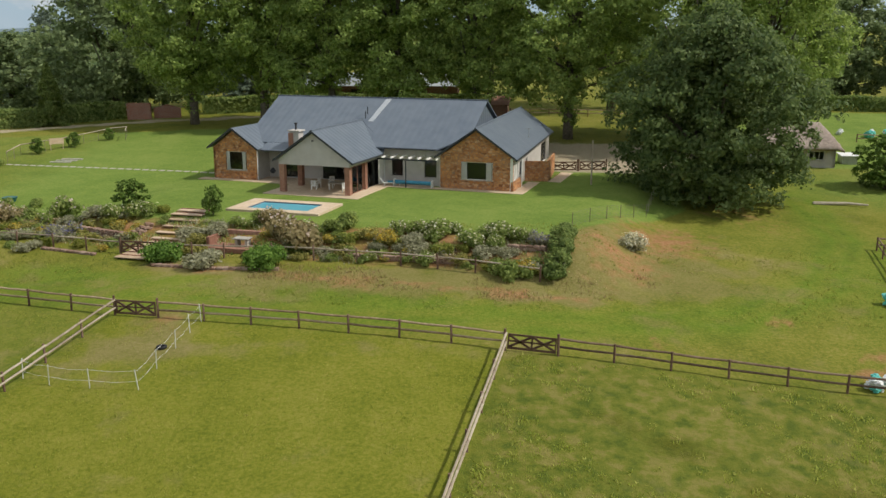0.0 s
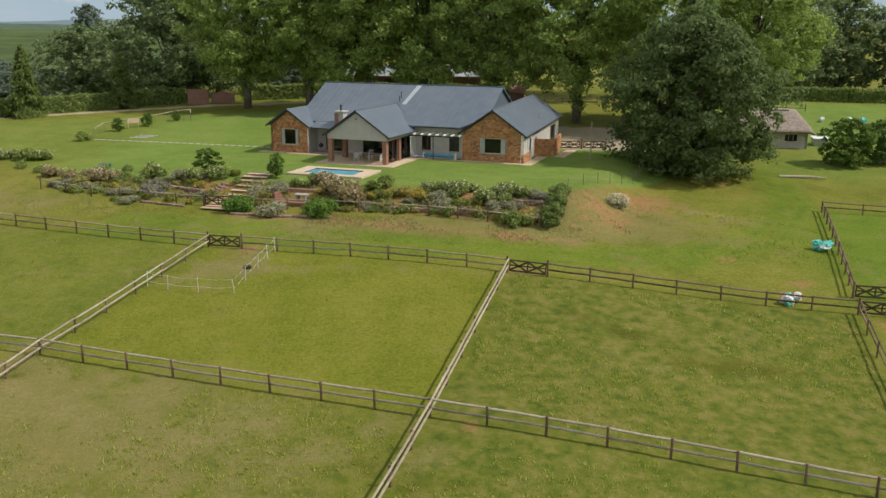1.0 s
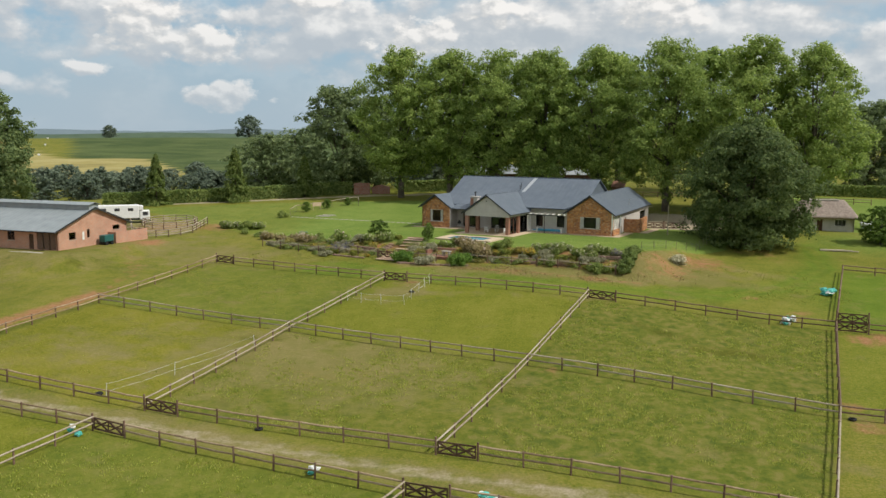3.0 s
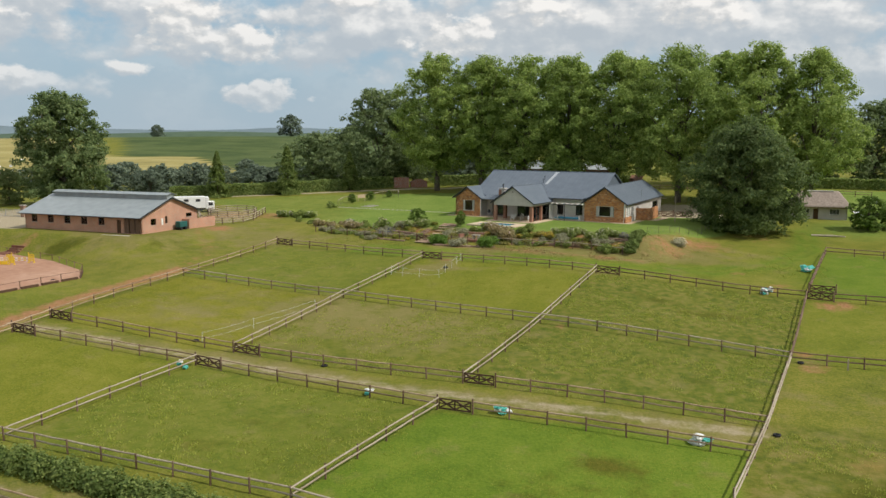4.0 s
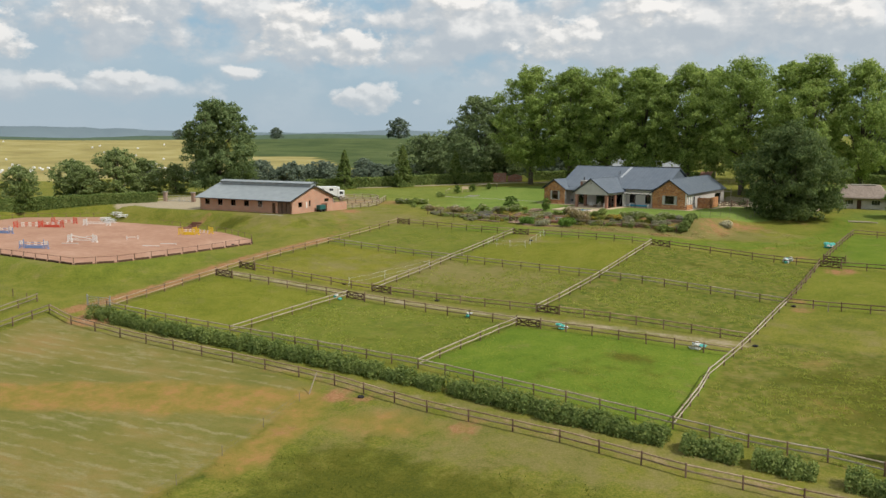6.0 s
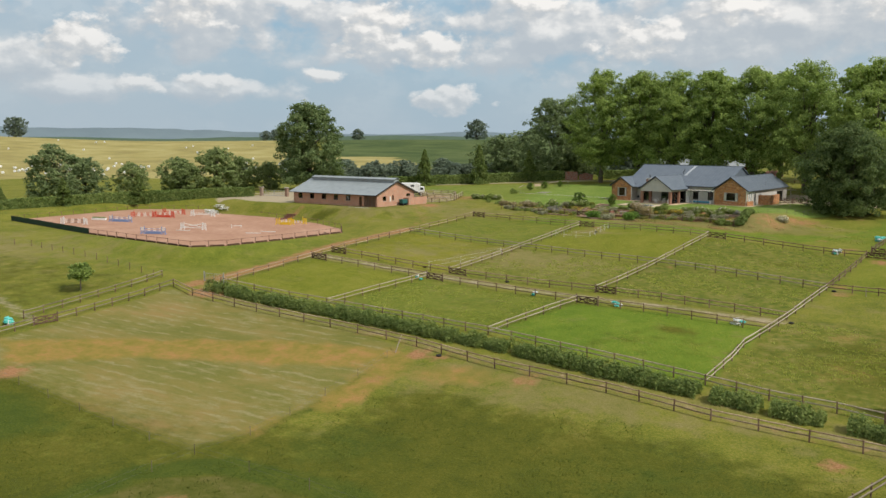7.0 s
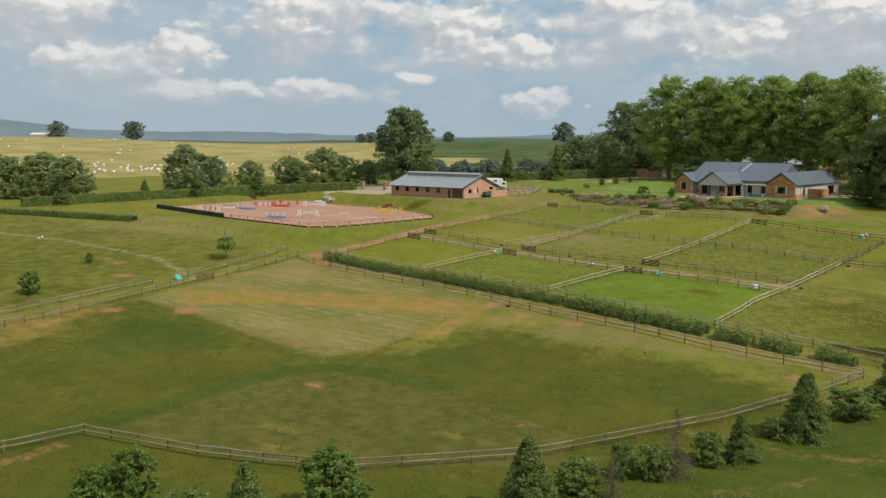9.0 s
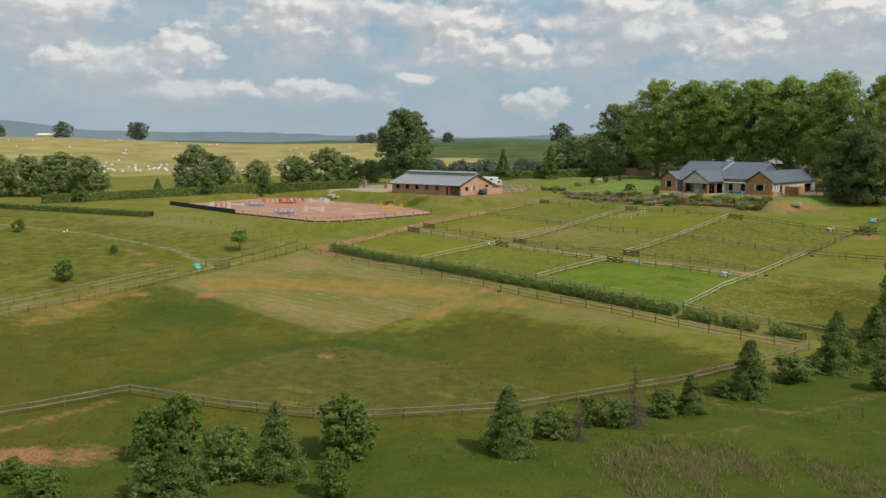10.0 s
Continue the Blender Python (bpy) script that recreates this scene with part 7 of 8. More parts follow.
wire_fence([(10.9, 70.5), (14.5, 74.5), (19.2, 79.8)], 1.2, 2.6, 7)
wire_fence([(19.2, 79.8), (21.5, 87), (23.6, 94.5), (17.5, 101)], 1.2, 2.6, 7)
wire_fence([(-52.7, 104.6), (-53.2, 109.2), (-49.4, 114.6), (-46.2, 121.8), (-44.6, 123.0), (-43.4, 119.0)], 1.35, 3.0, 5, "wire lawn fence with a pale top rail", rail=True)
board = part("notice_board", boxes((-0.9, -0.02, 0.75, 0.9, 0.02, 1.5), (-0.8, -0.03, -0.2, -0.74, 0.03, 0.75), (0.74, -0.03, -0.2, 0.8, 0.03, 0.75)), M_PAVE, None, place=pose(-50.2, 112.9, ground_z(-50.2, 112.9), 0, 0, 40))
tagged(board, "blank pale board fixed to the lawn fence", "board")
wire_fence([(-128, -2.5), (-112, -1), (-92, -4.5), (-74.5, -9.5)], 1.2, 3.6, 4, "slack wire fence on dark timber posts", True)
wire_fence([(-22.0, -27.5), (-22.8, -40), (-23.6, -52), (-25.2, -58)], 0.95, 6.0, 2, "slack electric wire on thin stakes")
wire_fence([(-25.2, -58), (-31, -57.4), (-53, -53.2), (-68.1, -52.4)], 0.95, 6.0, 2, "slack electric wire on thin stakes")
wire_fence([(-25.2, -58), (-11.8, -59.9), (10, -66)], 1.0, 7.0, 2, "slack electric wire on thin stakes")
wire_fence([(-25.2, -58), (-25.9, -62.6), (-27.2, -81.4)], 1.0, 9.4, 2, "slack electric wire on thin stakes")
wire_fence([(38, -64), (46, -56), (50, -50)], 1.1, 3.0, 4, "wire fence on rough dark posts", True)


def tape_pen(points, label):
    x0, y0 = points[0]
    org = Vector((x0, y0, ground_z(x0, y0)))
    f = thing("tape_pen", label, "fence", pose(*org))
    post = mesh_of(rod(bmesh.new(), (0, 0, -0.1), (0, 0, 1.25), 0.028, None, 6), "stake", M_TAPE)
    prev = None
    for x, y in points:
        b = Vector((x, y, ground_z(x, y))) - org
        piece("stake", post, f, Matrix.Translation(b) @ pose(0, 0, 0, grng.uniform(-5, 5), grng.uniform(-5, 5)))
        if prev is not None:
            for h in (0.5, 1.15):
                mid = (prev + b) / 2 + Vector((0, 0, h - 0.1))
                bm = rod(bmesh.new(), prev + Vector((0, 0, h)), mid, 0.010, None, 4)
                rod(bm, mid, b + Vector((0, 0, h)), 0.010, None, 4)
                part("tape", bm, M_TAPE, f)
        prev = b


tape_pen([(-24.6, 47.6), (-22.7, 46.8), (-20.1, 46.2), (-17.2, 45.9), (-16.9, 48.3), (-16.5, 50.8), (-16.2, 53), (-15.9, 54.6)], "small pen of white electric tape on plastic stakes")
tape_pen([(-36.5, 14.4), (-33.5, 21), (-29.5, 30.5)], "white electric tape line on plastic stakes")

# stepping stones across the lawn
for i in range(26):
    a = i / 25
    x, y = -52 + a * 25.4, 103.6 - a * 4.2
    if i < 20 or i < 26:
        ob = part("stepping_stone", boxes((-0.36, -0.25, -0.06, 0.36, 0.25, 0.035), bevel=0.02), M_CONC, None, place=pose(x, y, ground_z(x, y), 0, 0, -9))
        tagged(ob, "flat pale stepping stone set in the lawn", "paving stone", "stepping stones")
for i in range(3):
    x, y = -46.4 + 0.35 * i, 104.9 + 0.9 * i
    ob = part("garden_step", boxes((-1.3, -0.22, -0.1, 1.3, 0.22, 0.08), bevel=0.02), M_CONC, None, place=pose(x, y, ground_z(x, y), 0, 0, -4))
    tagged(ob, "long pale stone step in the lawn", "step", "lawn steps")

# ---- the riding arena and its jumps ----
def build_arena():
    bm = bmesh.new()
    vs = [bm.verts.new((x, y, 0)) for x, y in ARENA]
    f = bm.faces.new(vs)
    r = bmesh.ops.extrude_face_region(bm, geom=[f])
    for v in r["geom"]:
        if isinstance(v, bmesh.types.BMVert):
            v.co.z -= 0.25
    bmesh.ops.recalc_face_normals(bm, faces=bm.faces)
    m = mat("pink_arena_sand", [(0.30, 0.155, 0.095), (0.385, 0.215, 0.14), (0.48, 0.30, 0.21)], scale=0.9, bump=0.7, bump_scale=3.0, big=0.5)
    ob = part("riding_arena", bm, m, None, place=pose(0, 0, ARENA_Z))
    tagged(ob, "large riding arena surfaced with pinkish sand", "arena", kind="structure")


build_arena()


def along(points, step):
    out = []
    for (ax, ay), (bx, by) in zip(points, points[1:]):
        n = max(1, round(math.hypot(bx - ax, by - ay) / step))
        out += [(ax + (bx - ax) * i / n, ay + (by - ay) * i / n) for i in range(n)]
    return out + [points[-1]]


def arena_rail(points, tyres=True):
    x0, y0 = points[0]
    f = thing("arena_rail", "low dark timber rail round the sand arena", "fence", pose(x0, y0, ARENA_Z))
    post = mesh_of(rod(bmesh.new(), (0, 0, -0.4), (0, 0, 1.05), 0.06, None, 6), "post", M_POST)
    pts = along(points, 3.4)
    for x, y in pts:
        piece("post", post, f, Matrix.Translation((x - x0, y - y0, 0)))
    for (ax, ay), (bx, by) in zip(pts, pts[1:]):
        part("rail", rod(bmesh.new(), (ax - x0, ay - y0, 0.95), (bx - x0, by - y0, 0.95), 0.03, None, 6), M_POST, f)
        if tyres:
            ang = math.atan2(by - ay, bx - ax)
            bm = boxes((0.15, -0.12, -0.2, math.hypot(bx - ax, by - ay) - 0.5, 0.1, 0.2))
            part("kickboard", bm, M_DARKWOOD, f, place=Matrix.Translation((ax - x0, ay - y0, 0)) @ Matrix.Rotation(ang, 4, "Z"))


arena_rail([ARENA[1], ARENA[2], ARENA[3], ARENA[4], ARENA[5], ARENA[6]])
arena_rail([ARENA[6], ARENA[7], ARENA[8], ARENA[9]], False)
arena_rail([ARENA[9], ARENA[10], ARENA[0]], False)

scr = thing("arena_screen", "long dark-green cloth screen along the arena edge", "screen", pose(*ARENA[0], ARENA_Z))
d = Vector(ARENA[1]) - Vector(ARENA[0])
for i in range(14):
    a, b = d * (i / 14), d * ((i + 1) / 14)
    ang = math.atan2(d.y, d.x)
    part("panel", boxes((0.02, -0.03, -0.1, d.length / 14 - 0.02, 0.03, 1.0 + 0.04 * (i % 2))), M_SHADE_NET, scr, place=Matrix.Translation((a.x, a.y, 0)) @ Matrix.Rotation(ang, 4, "Z"))


def jump(x, y, turn, paint, poles=3, width=3.4, second=None, crossed=False, label="", filler=False, wings=True):
    """A show jump: two slatted wings, cups and striped poles."""
    j = thing("show_jump", label, "show jump", pose(x, y, ARENA_Z, 0, 0, turn), "show jumps")
    for side in (-1, 1) if wings else ():
        w = part("wing", boxes((side * width / 2 - 0.05, -0.05, 0, side * width / 2 + 0.05, 0.05, 1.6), (side * (width / 2 + 0.8) - 0.05, -0.05, 0, side * (width / 2 + 0.8) + 0.05, 0.05, 1.25),
                               (side * width / 2 - 0.06, -0.35, 0, side * width / 2 + 0.06, 0.35, 0.1), (side * (width / 2 + 0.8) - 0.06, -0.35, 0, side * (width / 2 + 0.8) + 0.06, 0.35, 0.1)), paint, j)
        for z in (0.22, 0.46, 0.7, 0.94, 1.18):
            part("slat", boxes((min(side * (width / 2 + 0.05), side * (width / 2 + 0.75)), -0.03, z, max(side * (width / 2 + 0.05), side * (width / 2 + 0.75)), 0.03, z + 0.15)), M_WPAINT if paint is M_BPAINT and z > 0.6 else paint, w)
    for i in range(poles):
        h = 0.35 + 0.34 * i
        h1, h2 = (h, h) if not crossed or i < 1 else ((1.2, 0.5) if i == 1 else (0.5, 1.2))
        pole = new("pole")
        pole.parent = j
        n = 6
        for k in range(n):
            a, b = k / n, (k + 1) / n
            xa, xb = -width / 2 + width * a, -width / 2 + width * b
            y0 = 0.09 + 0.02 * i
            part("band", rod(bmesh.new(), (xa, y0, h1 + (h2 - h1) * a), (xb, y0, h1 + (h2 - h1) * b), 0.055), (second or M_WPAINT) if k % 2 else (paint if second is None or k % 2 == 0 else second), pole)
    if filler:
        part("filler", boxes((-width / 2 + 0.2, -0.06, 0.02, width / 2 - 0.2, 0.06, 0.55), bevel=0.02), paint, j)


jump(-128.7, 24.5, 12, M_WPAINT, 3, 5.0, M_FRAME, label="white slatted show jump with banded poles")
jump(-123.4, 33.0, 10, M_BPAINT, 3, 4.2, label="pale blue show jump with white poles", filler=True)
jump(-98.5, 16.5, 12, M_BPAINT, 3, 3.8, label="pale blue show jump with white poles", filler=True)
jump(-97.3, 27.0, 12, M_WPAINT, 3, 4.2, None, True, label="white show jump with crossed banded poles")
jump(-127.0, 44.0, 30, M_RPAINT, 3, 4.2, label="red and white show jump")
jump(-122.5, 46.0, 12, M_RPAINT, 3, 4.0, label="red and white show jump", filler=True)
jump(-126.0, 53.5, 14, M_RPAINT, 2, 4.4, label="red and white show jump")
jump(-116.5, 53.0, 14, M_WPAINT, 2, 4.6, label="low white show jump")
jump(-86.0, 44.0, 14, M_YPAINT, 3, 2.6, label="yellow show jump with white poles", filler=True)
jump(-84.5, 46.6, 14, M_YPAINT, 2, 2.6, label="yellow show jump with white poles")
for x, y, a in ((-81.4, 26.3, 14), (-80.4, 30.0, 10), (-97.6, 24.2, 12), (-117.5, 58.5, 12), (-119.5, 60.5, 12)):
    ob = part("ground_pole", rod(bmesh.new(), (-1.6, 0, 0.06), (1.6, 0, 0.06), 0.055), M_WPAINT, None, place=pose(x, y, ARENA_Z, 0, 0, a))
    tagged(ob, "white jump pole lying on the sand", "jump pole", "ground poles")
cv = thing("cavaletti", "small white cavaletti with crossed ends on the sand", "cavaletti", pose(-91.3, 33.6, ARENA_Z, 0, 0, 40))
part("pole", rod(bmesh.new(), (-1.2, 0, 0.45), (1.2, 0, 0.45), 0.05), M_WPAINT, cv)
for sx in (-1, 1):
    part("cross_end", rod(rod(bmesh.new(), (sx, -0.3, 0), (sx, 0.3, 0.75), 0.04), (sx, 0.3, 0), (sx, -0.3, 0.75), 0.04), M_WPAINT, cv)
mount = thing("flower_box", "low dark hedge box beside the jumps", "planter", pose(-131, 34, ARENA_Z, 0, 0, 12))
part("box", boxes((-1.8, -0.3, 0, 1.8, 0.3, 0.5), bevel=0.03), M_WPAINT, mount)
part("greenery", boxes((-1.7, -0.25, 0.5, 1.7, 0.25, 0.75), bevel=0.08), M_HEDGE, mount)


def picnic(x, y, turn):
    t = thing("picnic_bench", "white-painted slatted picnic bench above the arena", "bench", pose(x, y, ground_z(x, y), 0, 0, turn), "picnic benches")
    part("tabletop", boxes((-1.2, -0.42, 0.72, 1.2, 0.42, 0.8)), M_WPAINT, t)
    for s in (-1, 1):
        part("seat", boxes((-1.2, s * 0.95 - 0.16, 0.42, 1.2, s * 0.95 + 0.16, 0.48)), M_WPAINT, t)
        part("leg", boxes((s * 0.9 - 0.05, -0.95, 0.36, s * 0.9 + 0.05, 0.95, 0.42), (s * 0.9 - 0.05, -0.35, 0, s * 0.9 + 0.05, -0.25, 0.72), (s * 0.9 - 0.05, 0.25, 0, s * 0.9 + 0.05, 0.35, 0.72)), M_WPAINT, t)


for i, (x, y) in enumerate(((-121.6, 61.8), (-119.4, 60.4), (-117.2, 62.4), (-119.5, 63.4))):
    picnic(x, y, 20 - 6 * i)
st = thing("brick_steps", "flight of dark red timber steps down the bank", "steps", pose(-94.6, 53.9, 0, 0, 0, -10))
for i in range(9):
    p = st.matrix_basis @ Vector((0, 0.5 * i + 0.2, 0))
    z = ground_z(p.x, p.y)
    part("step", boxes((-1.5, 0.5 * i, z - 0.3, 1.5, 0.5 * i + 0.3, z + 0.26), bevel=0.02), M_REDWOOD, st)

# ---- yard, hut and outbuildings ----
def build_truck():
    t = thing("horse_truck", "white horse truck parked beside the stable yard", "truck", pose(-80.0, 92.6, ground_z(-80.0, 92.6), 0, 0, 30))
    body = part("body", boxes((-5.0, -1.2, 0.95, 2.6, 1.2, 3.3), bevel=0.08), M_WPAINT, t)
    for i in range(3):
        part("body_window", boxes((-3.9 + 2.3 * i, -1.22, 2.3, -3.0 + 2.3 * i, -1.2, 2.8)), M_FRAME, body)
    part("luton", boxes((2.6, -1.15, 2.35, 3.3, 1.15, 3.2), bevel=0.1), M_WPAINT, t)
    cab = part("cab", boxes((2.65, -1.1, 0.7, 4.4, 1.1, 2.3), bevel=0.12), M_WPAINT, t)
    part("windscreen", boxes((4.39, -0.9, 1.45, 4.42, 0.9, 2.15)), M_FRAME, cab)
    part("side_window", boxes((3.2, -1.125, 1.45, 4.1, -1.1, 2.1)), M_FRAME, cab)
    part("bumper", boxes((4.3, -1.1, 0.45, 4.55, 1.1, 0.75)), M_FASCIA, t)
    part("chassis", boxes((-4.9, -0.9, 0.6, 4.2, 0.9, 0.94)), M_FASCIA, t)
    for x in (-2.6, 3.4):
        for s in (-1, 1):
            w = part("wheel", rod(bmesh.new(), (x, s * 0.95, 0.48), (x, s * 1.2, 0.48), 0.48, None, 16), M_RUBBER, t)
            part("rim", rod(bmesh.new(), (x, s * 1.2, 0.48), (x, s * 1.22, 0.48), 0.26, None, 12), M_STEEL, w)


build_truck()


def build_kraal():
    """Grey timber stock pens: a ring and a straight race."""
    ring = [(-70.5 + 4.8 * math.cos(a), 91.5 + 4.4 * math.sin(a)) for a in np.linspace(0, 2 * math.pi, 15)]
    fence(ring, True, name="stock_pen", step=2.4, heights=(0.4, 0.8, 1.2), label="round stock pen of grey timber rails")
    fence([(-68.3, 78.3), (-65.2, 80.8), (-63.2, 85.5), (-64.4, 93.8)], True, name="stock_pen", step=2.2, heights=(0.4, 0.8, 1.2), label="straight pen of grey timber rails")
    fence([(-68.3, 78.3), (-73.5, 84.0), (-77.5, 90.5)], True, name="stock_pen", step=2.2, heights=(0.4, 0.8, 1.2), label="straight pen of grey timber rails")


build_kraal()

bin_ = thing("feed_cart", "dark teal feed cart parked against the stable wall", "cart", pose(-69.6, 69.6, YARD_Z, 0, 0, 80))
part("tub", boxes((-1.0, -0.55, 0.5, 1.0, 0.55, 1.5), bevel=0.06), M_DTEAL, bin_)
for sx in (-0.6, 0.6):
    part("wheel", rod(bmesh.new(), (sx, -0.6, 0.3), (sx, 0.6, 0.3), 0.3, None, 12), M_RUBBER, bin_)


def build_hut():
    h = thing("thatched_hut", "old cream-walled cottage under a thick grey thatch", "cottage", pose(47.5, 104.6, ground_z(46, 105), 0, 0, -4))
    L, D, T = 9.5, 5.0, 0.3
    bm = bmesh.new()
    front = [(1.2, 2.9, 0.9, 2.0), (3.6, 4.5, 0.0, 2.0), (6.4, 8.2, 0.9, 2.0)]
    wall_panel(bm, (-L, 0), (0, 0), T, -0.5, 2.4, front)
    wall_panel(bm, (0, 0), (0, D), T, -0.5, 2.4)
    wall_panel(bm, (0, D), (-L, D), T, -0.5, 2.4)
    wall_panel(bm, (-L, D), (-L, 0), T, -0.5, 2.4)
    part("wall", bm, M_CREAM, h)
    for s in (front[0], front[2]):
        window(h, (-L, 0), (0, 0), *s, mullions=2, frame=M_FRAME_WHITE)
    part("door", boxes((-L + 3.62, 0.1, 0, -L + 4.48, 0.16, 1.98)), M_DARKWOOD, h)
    part("floor_slab", boxes((-L + 0.3, 0.3, -0.45, -0.3, D - 0.3, 0)), M_CONC, h)
    # thatch: a thick hipped blanket with soft edges
    bm = bmesh.new()
    o, e = 0.75, 0.45
    nx, ny = 26, 18
    grid = []
    for j in range(ny + 1):
        row = []
        for i in range(nx + 1):
            x, y = -L - o + (L + 2 * o) * i / nx, -o + (D + 2 * o) * j / ny
            dy = min(y + o, D + o - y)
            dx = min(x + L + o, o - x)
            z = 2.15 + min(dy * 0.86, dx * 1.35, 2.75) - 0.25 * max(0, 1 - dx / 0.8)
            z += 0.05 * noise.noise(Vector((x * 1.3, y * 1.3, 3)))
            row.append(bm.verts.new((x, y, z)))
        grid.append(row)
    for j in range(ny):
        for i in range(nx):
            bm.faces.new((grid[j][i], grid[j][i + 1], grid[j + 1][i + 1], grid[j + 1][i]))
    r = bmesh.ops.extrude_face_region(bm, geom=list(bm.faces))
    for v in r["geom"]:
        if isinstance(v, bmesh.types.BMVert):
            v.co.z += 0.32
    bmesh.ops.recalc_face_normals(bm, faces=bm.faces)
    part("thatch", bm, M_THATCH, h, "weathered grey-brown thatch", smooth_faces=True)
    part("ridge_cap", boxes((-L + 2.2, D / 2 - 0.35, 5.0, -2.2, D / 2 + 0.35, 5.28), bevel=0.1), M_CONC, h)


build_hut()
shed = thing("tin_shed", "small grey tin lean-to beside the cottage", "shed", pose(50.3, 107.5, ground_z(50, 107), 0, 0, -4))
part("wall", boxes((-0.9, -0.8, -0.3, 0.9, 0.8, 1.0)), M_STEEL, shed)
part("roof", slab(bmesh.new(), [(-1.1, -1.0, 1.05), (1.1, -1.0, 1.05), (1.1, 1.0, 1.25), (-1.1, 1.0, 1.25)], 0.06), M_WPAINT, shed)
# round bar added where a tan streak crosses the grass
logs = thing("pale_streak_bar", "long pale bar in place of a tan streak on the grass", "log", pose(40.3, 88.4, ground_z(41, 88.4), 0, 0, -8))
bm = rod(bmesh.new(), (-1.8, 0, 0.16), (1.6, 0.2, 0.2), 0.2, 0.15, 8)
rod(bm, (1.6, 0.2, 0.2), (3.6, -0.15, 0.14), 0.15, 0.09, 8)
part("trunk", bm, M_RAIL_PALE, logs)


def build_outbuilding():
    b = thing("brick_outbuilding", "long low red-brick outbuilding with a pale sheet roof", "outbuilding", pose(-25.0, 153.0, ground_z(-12, 156), 0, 0, -3))
    bm = bmesh.new()
    wall_panel(bm, (0, 0), (27.5, 0), 0.25, -0.6, 3.9, [(3, 5, 1.6, 3.0), (9, 11, 1.6, 3.0), (15, 16, 0, 3.0), (20, 22, 1.6, 3.0)])
    wall_panel(bm, (27.5, 0), (27.5, 8), 0.25, -0.6, 3.9)
    wall_panel(bm, (27.5, 8), (0, 8), 0.25, -0.6, 3.9)
    wall_panel(bm, (0, 8), (0, 0), 0.25, -0.6, 3.9)
    part("wall", bm, M_BRICK_RED, b)
    for s0, s1 in ((3, 5), (9, 11), (20, 22)):
        window(b, (0, 0), (27.5, 0), s0, s1, 1.6, 3.0)
    part("door", boxes((15.02, 0.1, 0, 15.98, 0.16, 2.98)), M_DARKWOOD, b)
    part("roof_front", slab(bmesh.new(), [(-0.6, -0.8, 3.6), (28.1, -0.8, 3.6), (28.1, 4, 5.6), (-0.6, 4, 5.6)], 0.1), M_FLASH_ROOF, b)
    part("roof_back", slab(bmesh.new(), [(28.1, 4, 5.6), (28.1, 8.8, 3.6), (-0.6, 8.8, 3.6), (-0.6, 4, 5.6)], 0.1), M_FLASH_ROOF, b)


M_FLASH_ROOF = mat("pale_roof_sheet", [(0.30, 0.325, 0.34), (0.38, 0.40, 0.415)], scale=0.6, rough=0.45)
build_outbuilding()
ki = thing("brick_store", "small red-brick store with a rusty red tin roof", "shed", pose(8.7, 132.0, ground_z(8.7, 132), 0, 0, -10))
bm = bmesh.new()
for a, b in (((-1.1, -1.2), (1.1, -1.2)), ((1.1, -1.2), (1.1, 1.2)), ((1.1, 1.2), (-1.1, 1.2)), ((-1.1, 1.2), (-1.1, -1.2))):
    wall_panel(bm, a, b, 0.22, -0.4, 3.5)
part("wall", bm, M_BRICK_RED, ki)
part("roof", slab(bmesh.new(), [(-1.4, -1.5, 3.4), (1.4, -1.5, 3.4), (1.4, 1.5, 4.5), (-1.4, 1.5, 4.5)], 0.12), M_TERRA, ki)

gw = thing("entrance_wall", "curved red-brick entrance wall beside the drive", "wall", pose(-50.3, 139.6, ground_z(-48, 140), 0, 0, 8))
bm = bmesh.new()
wall_panel(bm, (0, -0.25), (3.7, -0.25), 0.5, -0.4, 2.6)
part("pier", bm, M_BRICK_RED, gw)
bm = bmesh.new()
wall_panel(bm, (4.0, 0.6), (8.2, 0.6), 0.25, -0.4, 1.7, (), (2.1, 2.3))
part("wing_wall", bm, M_BRICK_RED, gw)

for i, (x, y) in enumerate(((-121.2, 83.6), (-112.8, 83.6))):
    p = thing("gate_pillar", "square stone gate pillar with a flat cap", "pillar", pose(x, y, ground_z(x, y)), "yard gate pillars")
    part("shaft", boxes((-0.4, -0.4, -0.4, 0.4, 0.4, 2.3), bevel=0.03), M_STONE, p)
    part("cap", boxes((-0.52, -0.52, 2.3, 0.52, 0.52, 2.48), bevel=0.03), M_CONC, p)
yg = thing("yard_gate", "wide pale steel yard gate, closed between stone pillars", "gate", pose(-121.2, 83.6, ground_z(-117, 83.6), 0, 0, 0))
part("gate_frame", boxes((0, -0.03, 0.1, 8.4, 0.03, 0.18), (0, -0.03, 1.5, 8.4, 0.03, 1.58), (0, -0.03, 0.1, 0.08, 0.03, 1.58), (8.32, -0.03, 0.1, 8.4, 0.03, 1.58), (4.16, -0.03, 0.1, 4.24, 0.03, 1.58)), M_STEEL, yg)
for i in range(40):
    part("bar", boxes((0.2 + 0.205 * i, -0.015, 0.18, 0.23 + 0.205 * i, 0.015, 1.5)), M_STEEL, yg)

